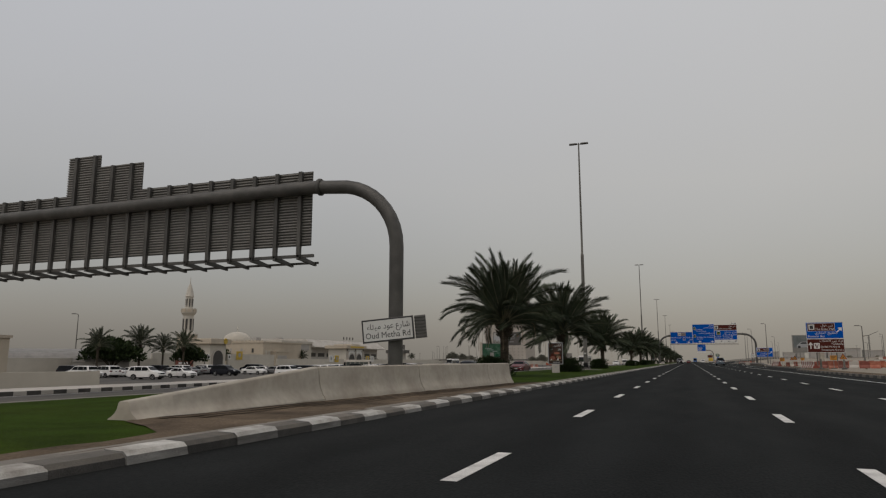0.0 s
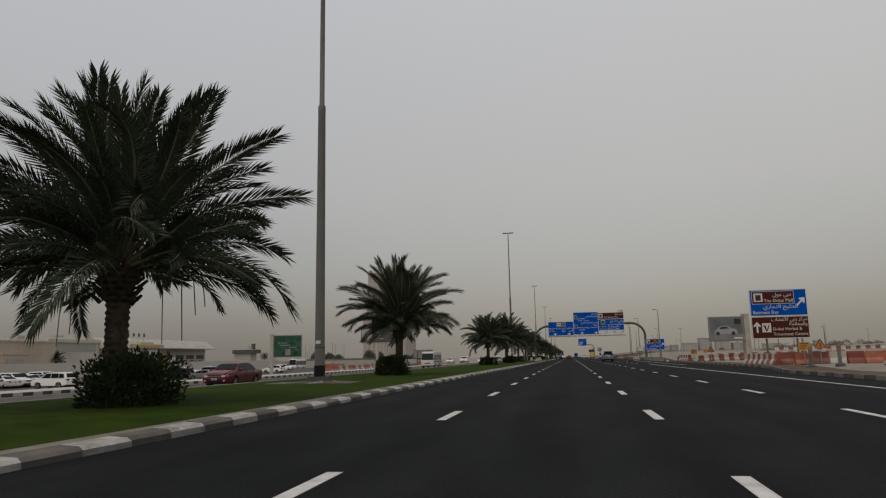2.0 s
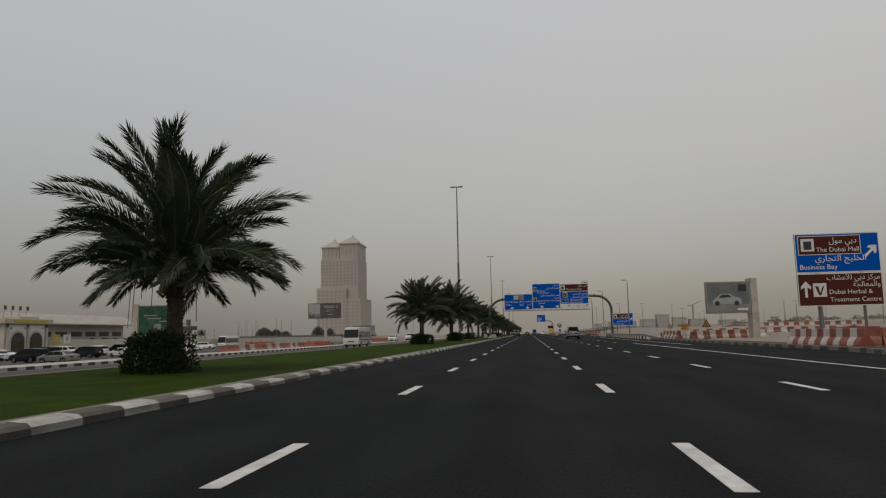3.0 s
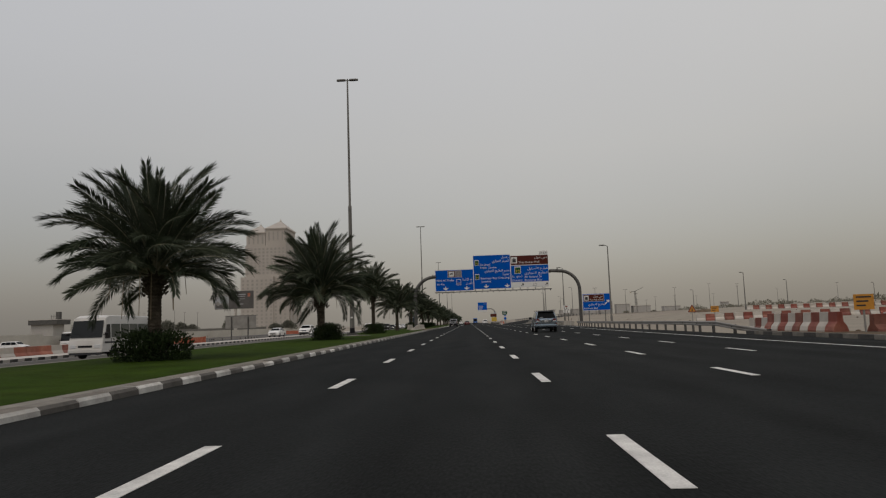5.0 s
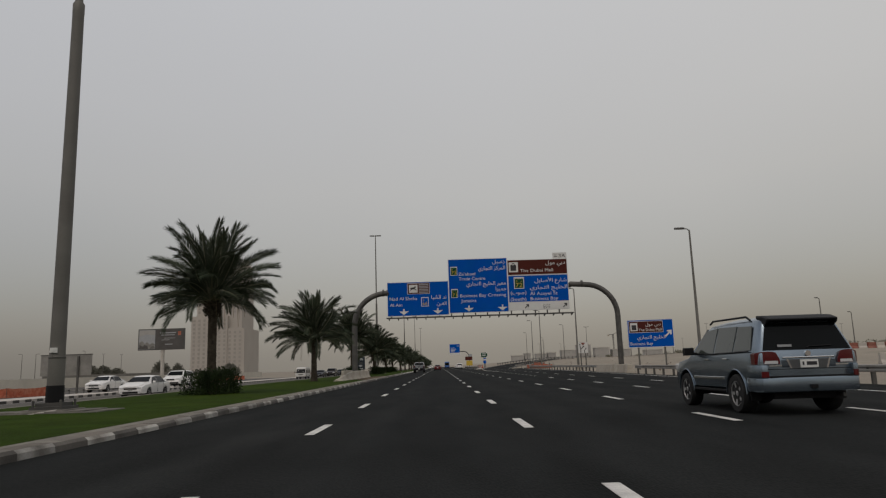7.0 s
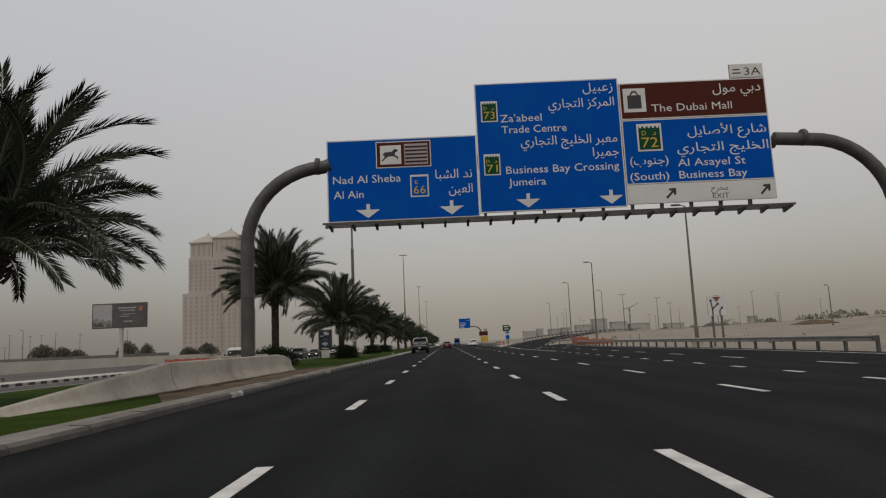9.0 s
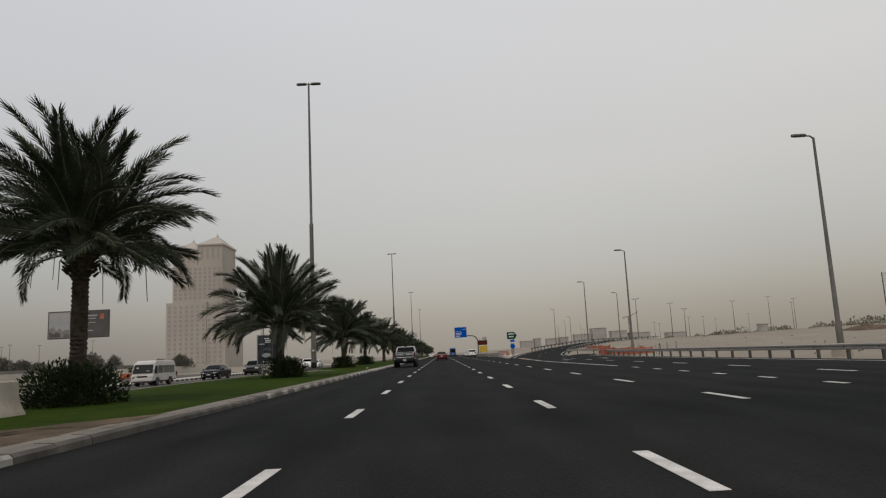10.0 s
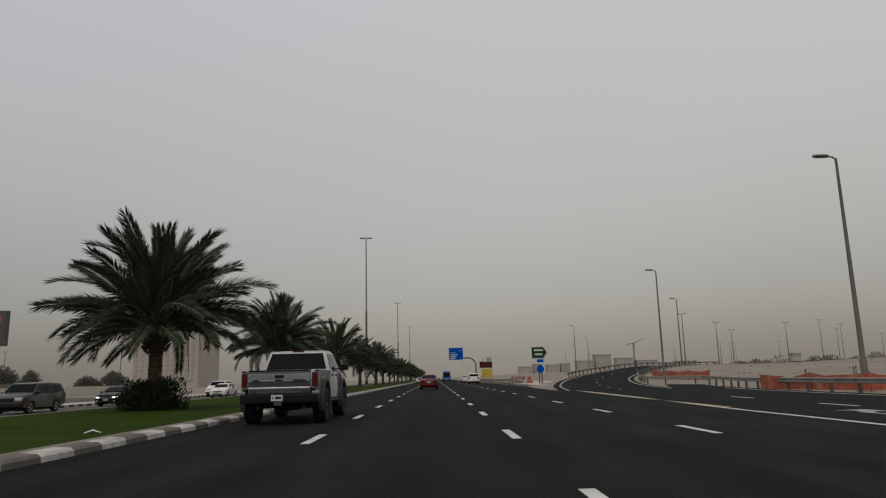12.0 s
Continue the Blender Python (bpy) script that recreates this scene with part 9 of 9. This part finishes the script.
def safety_net(pts, label, h=1.0):
    """Slack orange net hung between thin stakes."""
    t = thing("safety_net", label, "safety net", "orange safety nets")
    g = Geo()
    fine = []
    for (x0, y0), (x1, y1) in zip(pts, pts[1:]):
        n = max(2, int(math.hypot(x1 - x0, y1 - y0) / 0.4))
        fine += [(x0 + (x1 - x0) * k / n, y0 + (y1 - y0) * k / n, math.sin(math.pi * k / n)) for k in range(n)]
    for k, (x, y, sag) in enumerate(fine):
        zg = max(land(x, y), -0.05 if x > 0 else LOT + 0.03)
        w = 0.10 * math.sin(k * 1.9)
        for f in (0.0, 0.35, 0.7, 1.0):
            g.v.append((x + w * (1 - f), y + 0.5 * w * f, zg + 0.04 + (h - 0.16 * sag + 0.10 * noise.noise(Vector((x, y, 2)))) * f))
    g.f = [(4 * k + j, 4 * k + 4 + j, 4 * k + 5 + j, 4 * k + 1 + j) for k in range(len(fine) - 1) for j in range(3)]
    part("net", g, "net_orange", t, smooth=60, fix=False)
    for x, y in pts:
        z = max(land(x, y), LOT)
        part("stake", Geo().tube([(x, y, z - 0.3), (x + 0.03, y, z + h + 0.15)], 0.025, 6), "steel_dark", t)


safety_net([(16.2, 113.5), (19.5, 112.6), (23.0, 111.4), (27.0, 110.8), (31.0, 109.0)], "slack orange safety net behind the roadworks barriers", 0.95)
safety_net([(-70, 234), (-68, 233), (-66, 234), (-64, 233), (-62, 233.5)], "heap of crumpled orange safety net on the dusty lot", 1.6)
safety_net([(-60, 252), (-57.5, 252.5), (-55, 258)], "slack orange safety net beside a rail on the lot", 1.3)
safety_net([(-76.7, 391), (-74, 392.4), (-71.5, 393), (-69, 394.6), (-65.6, 396)], "long slack orange safety net far along the lot", 1.4)
guard_rail([(-56.5, 263, LOT + 0.03), (-57.5, 268, LOT + 0.03), (-53, 275, LOT + 0.03), (-53.5, 288, LOT + 0.03)], "low grey rail on posts across the lot")

safety_net([(19.3, 312.0), (19.9, 307.6), (20.9, 304.2), (22.2, 304.2), (24.1, 305.0)], "crumpled orange safety net round a lamp foot behind the rail", 0.85)
safety_net([(27.4, 340.0), (26.7, 344.0), (26.5, 349.0), (26.9, 357.0)], "crumpled orange safety net behind the guard rail of the ramp", 0.95)


def concrete_post(at, label, h):
    t = thing("concrete_post", label, "post", "concrete posts", at)
    part("shaft", Geo().lathe([(0.12, -0.1), (0.115, h - 0.08), (0.085, h)], 14), "slab_grey", t, smooth=40)
    part("footing", Geo().lathe([(0.32, -0.1), (0.30, 0.07), (0.20, 0.13), (0.13, 0.15)], 12), "steel_dark", t, "dark heap round the foot", smooth=40)


concrete_post(pose(14.6, 92.2, 0.11), "short round grey concrete post on the verge", 1.2)
concrete_post(pose(17.9, 97.0, 0.12), "round grey concrete post on the sand", 1.1)

rbb = thing("billboard", "grey billboard with a picture of a car", "billboard", at=pose(17.8, 139.6, 0.1, 0, 0, 4))
part("frame", Geo().box(0, 4.35, 0, 0.4, 2.45, 5.6), "steel_galv", rbb, bevel=0.03)
part("side_panel", Geo().box(4.35, 5.0, -0.1, 1.2, -0.1, 5.9), "concrete", rbb, "thick grey post at one end", bevel=0.03)
part("poster", Geo().box(0.14, 4.22, -0.02, 0.0, 2.58, 5.48), "poster_mist", rbb)
part("picture_field", flat(rect(0.16, 4.2, 2.62, 3.35), -0.024), "sign_slat", rbb, "pale ground of the picture")
part("picture_shape", flat([(0.65, 3.35), (0.66, 3.75), (0.95, 3.95), (1.35, 4.35), (2.2, 4.42), (2.75, 4.1), (3.3, 3.95), (3.45, 3.75), (3.42, 3.4)], -0.03), "sign_grey", rbb, "pale silver car shape")
part("picture_shape", flat([(1.2, 3.98), (1.5, 4.28), (2.15, 4.32), (2.5, 4.05)], -0.036), "sign_black", rbb)
for x in (1.05, 2.95):
    part("picture_shape", Geo().lathe([(0.24, -0.042), (0.22, -0.034)], 14, (x, 0, 3.45), "y"), "sign_black", rbb)
part("picture_shape", flat(rect(3.15, 3.95, 4.6, 5.3), -0.024), "sign_black", rbb)
part("letter_bar", flat(rect(3.0, 4.0, 2.75, 2.95), -0.03), "sign_white", rbb)

# leaning stakes in the sand behind the rail
for k, (x, y, lean) in enumerate(((21.6, 296.0, 0.10), (23.4, 300.5, -0.22), (25.2, 318.0, 0.05), (31.0, 322.0, -0.05), (33.5, 326.0, 0.08))):
    dp = thing("marker_post", "short dark stake stuck in the sand", "post", "marker posts", pose(x, y, land(x, y)))
    part("stake", Geo().tube([(0, 0, -0.3), (lean, 0, 1.05)], [0.07, 0.03], 6), "steel_dark", dp)
    part("cap", Geo().lathe([(0.05, 1.0), (0.07, 1.08), (0.03, 1.14)], 8, (lean, 0, 0)), "bark", dp)

paper = thing("paper_scrap", "crumpled white scrap of paper on the lawn", "litter", at=pose(-6.74, 285.5, 0.12, 0, 0, 25))
part("sheet", Geo().add([(-0.16, -0.1, 0.02), (0.0, -0.11, 0.07), (0.15, -0.08, 0.02), (-0.15, 0.1, 0.03), (0.01, 0.1, 0.09), (0.16, 0.11, 0.02), (-0.15, 0.1, 0.022), (0.01, 0.1, 0.08)], [(0, 1, 4, 3), (1, 2, 5, 4)]), "sign_white", paper, fix=False)

# concrete barriers round the gantry posts on the median
def jersey(pts, joints, label):
    """Concrete safety barrier along a line of (x, y, height)."""
    t = thing("concrete_barrier", label, "barrier", "median concrete barriers")
    for a, b in zip(joints, joints[1:]):
        rings = []
        n = 6
        for k in range(n + 1):
            y = a + 0.02 + (b - a - 0.04) * k / n
            for (x0, y0, h0), (x1, y1, h1) in zip(pts, pts[1:]):
                if y0 <= y <= y1 + 1e-6:
                    f = (y - y0) / (y1 - y0)
                    x, h = x0 + (x1 - x0) * f, h0 + (h1 - h0) * f
                    break
            z = 0.12
            rings.append([(x + u, y, z + v) for u, v in ((0.0, -0.2), (0.0, 0.07 * h), (-0.07, 0.2 * h), (-0.13, 0.36 * h), (-0.17, 0.55 * h), (-0.20, h - 0.03), (-0.23, h), (-0.39, h), (-0.42, h - 0.03), (-0.45, 0.55 * h), (-0.49, 0.36 * h), (-0.55, 0.2 * h), (-0.62, 0.07 * h), (-0.62, -0.2))])
        part("segment", Geo().loft(rings), "concrete", t, bevel=0.012, smooth=35)
    return t


jersey([(-11.25, 30, 0.8), (-11.4, 32, 0.8), (-12.7, 39.2, 0.8), (-13.7, 44.5, 0.66)], [30, 34.6, 39.2, 44.5], "pale concrete safety barrier on the far side of the median")
jersey([(-8.2, 8.8, 0.30), (-8.1, 14.6, 0.80), (-7.65, 21, 0.83), (-7.05, 28.9, 0.85)], [8.8, 14.6, 20.1, 26.2, 28.9], "stained pale concrete safety barrier around a gantry post")
jersey([(-8.0, 216.0, 0.12), (-7.5, 222.3, 0.76), (-7.4, 234.5, 0.78), (-7.5, 236.5, 0.5)], [216.0, 222.3, 228.3, 236.5], "stained pale concrete safety barrier at the gantry post")
jersey([(-10.0, 234.0, 0.8), (-10.02, 242.1, 0.8)], [234.0, 238.0, 242.1], "pale concrete safety barrier on the far side of the gantry post")
foot = thing("concrete_barrier", "short concrete block at the gantry post", "barrier", "roadside concrete blocks")
part("segment", Geo().prism([(15.9, -0.1), (16.7, -0.1), (16.5, 0.72), (16.1, 0.72)], "y", 218.2, 229.8), "concrete", foot, bevel=0.03)

# far desert: lamps, crane, low buildings, bushes
for k, (x, y, top) in enumerate(((58.5, 432, 14.5), (79.5, 464, 14.6), (111, 487, 15.6), (141, 521, 18.6), (173, 562, 19.6), (86.3, 470, 12.7), (177, 572, 18.4), (120, 560, 13.0), (150, 620, 15.0), (185, 640, 16.0), (215, 600, 17.0), (235, 560, 18.0), (128, 640, 13.5), (98, 700, 13.0), (150, 700, 14.5), (205, 740, 17.5))):
    twin_lamp(pose(x, y, land(x, y), 0, 0, 12 * k % 40 - 20), "thin grey twin-headed lamp post far off in the haze", top - land(x, y))
for x, y, top in ((37.6, 455, 13.9), (52.4, 506.4, 13.5), (66, 594, 15.0), (92, 681, 15.0), (70, 640, 14.0)):
    side_lamp(pose(x, y, land(x, y)), "thin grey single-arm lamp post far off in the haze", top - land(x, y))
for x, y, h in ((70, 330, 8), (85, 300, 8), (62, 270, 8.5), (125, 330, 8)):
    side_lamp(pose(x, y, land(x, y), 0, 0, 30), "thin grey lamp post on the open sand", h)
cr = thing("tower_crane", "pale tower crane far off in the haze", "crane", at=pose(225, 1050, 15) @ Matrix.Scale(0.66, 4))
mast = Geo()
for sx in (-1, 1):
    for sy in (-1, 1):
        mast.tube([(sx * 0.9, sy * 0.9, -20), (sx * 0.9, sy * 0.9, 30)], 0.22, 4)
for k in range(-8, 12):
    z = k * 2.5
    mast.tube([(-0.9, -0.9, z), (0.9, -0.9, z + 2.5)], 0.14, 4).tube([(0.9, 0.9, z), (-0.9, 0.9, z + 2.5)], 0.14, 4)
part("mast", mast, "pole_grey", cr)
part("cab", Geo().box(-1.6, 1.6, -1.6, 1.6, 24, 27), "steel_galv", cr)
part("jib", Geo().tube([(-9, 0, 29), (0, 0, 29.5), (18, 0, 38)], [0.5, 0.6, 0.3], 4), "pole_grey", cr)
part("counterweight", Geo().box(-10.5, -7.5, -1, 1, 26.5, 29.5), "concrete", cr)


def far_block(x, y, w, d, h, label, floors=2):
    t = thing("building", label, "building", "far buildings", pose(x, y, land(x, y)))
    part("wall", Geo().box(-w / 2, w / 2, 0, d, -2, h), "plaster_grey", t)
    part("roof", Geo().box(-w / 2 - 0.4, w / 2 + 0.4, -0.4, d + 0.4, h, h + 0.6), "concrete_light", t)
    n = max(2, int(w / 5))
    for f in range(floors):
        for k in range(n):
            part("window", Geo().box(-w / 2 + (k + 0.25) * w / n, -w / 2 + (k + 0.75) * w / n, -0.12, 0.02, (f + 0.4) * h / floors, (f + 0.75) * h / floors), "roof_sheet", t)


for x, y, w, d, h, fl in ((118, 960, 12, 14, 8, 2), (131, 965, 9, 12, 9, 2), (148, 950, 16, 14, 11, 2), (167, 955, 15, 14, 16, 3), (184, 940, 16, 12, 11, 2), (206, 940, 20, 14, 8.5, 1), (92, 970, 14, 12, 7, 1), (104, 975, 7, 12, 9, 2), (230, 900, 18, 12, 6.5, 1), (193, 638, 4.4, 5, 5.2, 2)):
    far_block(x, y, w, d, h, "low grey building far off in the dusty haze", fl)
# far bushes, their haze given by the leaf colour
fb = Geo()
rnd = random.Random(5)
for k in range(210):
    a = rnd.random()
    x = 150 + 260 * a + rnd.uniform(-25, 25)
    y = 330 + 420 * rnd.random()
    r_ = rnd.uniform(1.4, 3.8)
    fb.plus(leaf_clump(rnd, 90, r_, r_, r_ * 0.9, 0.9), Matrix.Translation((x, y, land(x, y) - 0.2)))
tagged(part("far_bushes", fb, "haze_leaf", fix=False), "grey-green bushes over the far sand, haze toned into their leaves", "bushes", "", "stuff")
ds_ = Geo()
for k in range(260):
    x, y = rnd.uniform(17.5, 70), rnd.uniform(90, 420)
    if abs(x - right_edge(min(y, 340))) < 2.2:
        continue
    r_ = rnd.uniform(0.03, 0.16)
    ds_.lathe([(r_ * 0.8, -r_ * .4), (r_, 0), (r_ * 0.6, r_ * 0.5), (r_ * 0.1, r_ * 0.65)], 5, (x, y, land(x, y) + 0.02))
tagged(part("rubble", ds_, "sand_soil"), "scattered stones and clods on the sand", "stones", "", "stuff")

mound = Geo()
for i in range(13):
    for j in range(7):
        u, v = i / 6 - 1, j / 3 - 1
        mound.v.append((84 + 5.5 * u, 362 + 3 * v, land(84 + 5.5 * u, 362 + 3 * v) - 0.1 + 1.1 * max(0.0, 1 - u * u) * max(0.0, 1 - v * v) * (1 + 0.4 * noise.noise(Vector((i * 0.7, j * 0.7, 4))))))
mound.f = [(i * 7 + j, i * 7 + j + 1, i * 7 + j + 8, i * 7 + j + 7) for i in range(12) for j in range(6)]
tagged(part("soil_heap", mound, "sand_soil", smooth=60, fix=False), "low dark heap of soil on the sand", "heap")

# ---- kerb stones of the median ----
kerb = thing("median_kerb", "black and white painted kerb stones along the median lawn", "kerb", kind="structure")
KP = 0.925
kprof = [(-5.47, -0.08), (-5.485, 0.085), (-5.54, 0.13), (-5.80, 0.145), (-5.80, -0.08)]


def kerb_mesh(material, seed):
    r = random.Random(seed)
    pr = [(x + r.uniform(-.004, .004), z + r.uniform(-.003, .003)) for x, z in kprof]
    me = Geo().prism(pr, "y", 0.003, KP - 0.003).mesh("kerb_stone", material)
    # the upright face to the road and the ends take the _face colour
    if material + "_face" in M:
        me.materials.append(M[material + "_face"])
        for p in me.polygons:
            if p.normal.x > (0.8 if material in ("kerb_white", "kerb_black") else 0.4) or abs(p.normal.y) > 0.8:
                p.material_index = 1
    return me


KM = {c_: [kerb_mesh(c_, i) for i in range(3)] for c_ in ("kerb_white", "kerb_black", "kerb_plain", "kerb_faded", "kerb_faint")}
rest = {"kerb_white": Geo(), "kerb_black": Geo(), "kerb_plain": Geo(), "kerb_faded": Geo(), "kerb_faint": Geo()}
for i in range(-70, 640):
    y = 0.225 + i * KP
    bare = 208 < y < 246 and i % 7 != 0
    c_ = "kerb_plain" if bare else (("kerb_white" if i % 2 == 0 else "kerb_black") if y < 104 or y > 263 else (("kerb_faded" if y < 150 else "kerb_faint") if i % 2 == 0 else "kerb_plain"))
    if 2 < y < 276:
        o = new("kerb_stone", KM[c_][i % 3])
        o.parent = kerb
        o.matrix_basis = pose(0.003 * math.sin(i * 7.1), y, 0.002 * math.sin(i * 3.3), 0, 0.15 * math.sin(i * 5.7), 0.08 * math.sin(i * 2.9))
    else:
        rest[c_].prism(kprof, "y", y + 0.006, y + KP - 0.006)
for c_, g in rest.items():
    if g.v:
        tagged(part("kerb_stones", g, c_, kerb), kind="stuff")
kb2 = Geo().box(-6.1, -5.795, -60, 600, -0.05, 0.134)
structure("kerb_backing", kb2, "kerb_plain", "dusty concrete edging behind the kerb stones", "kerb")
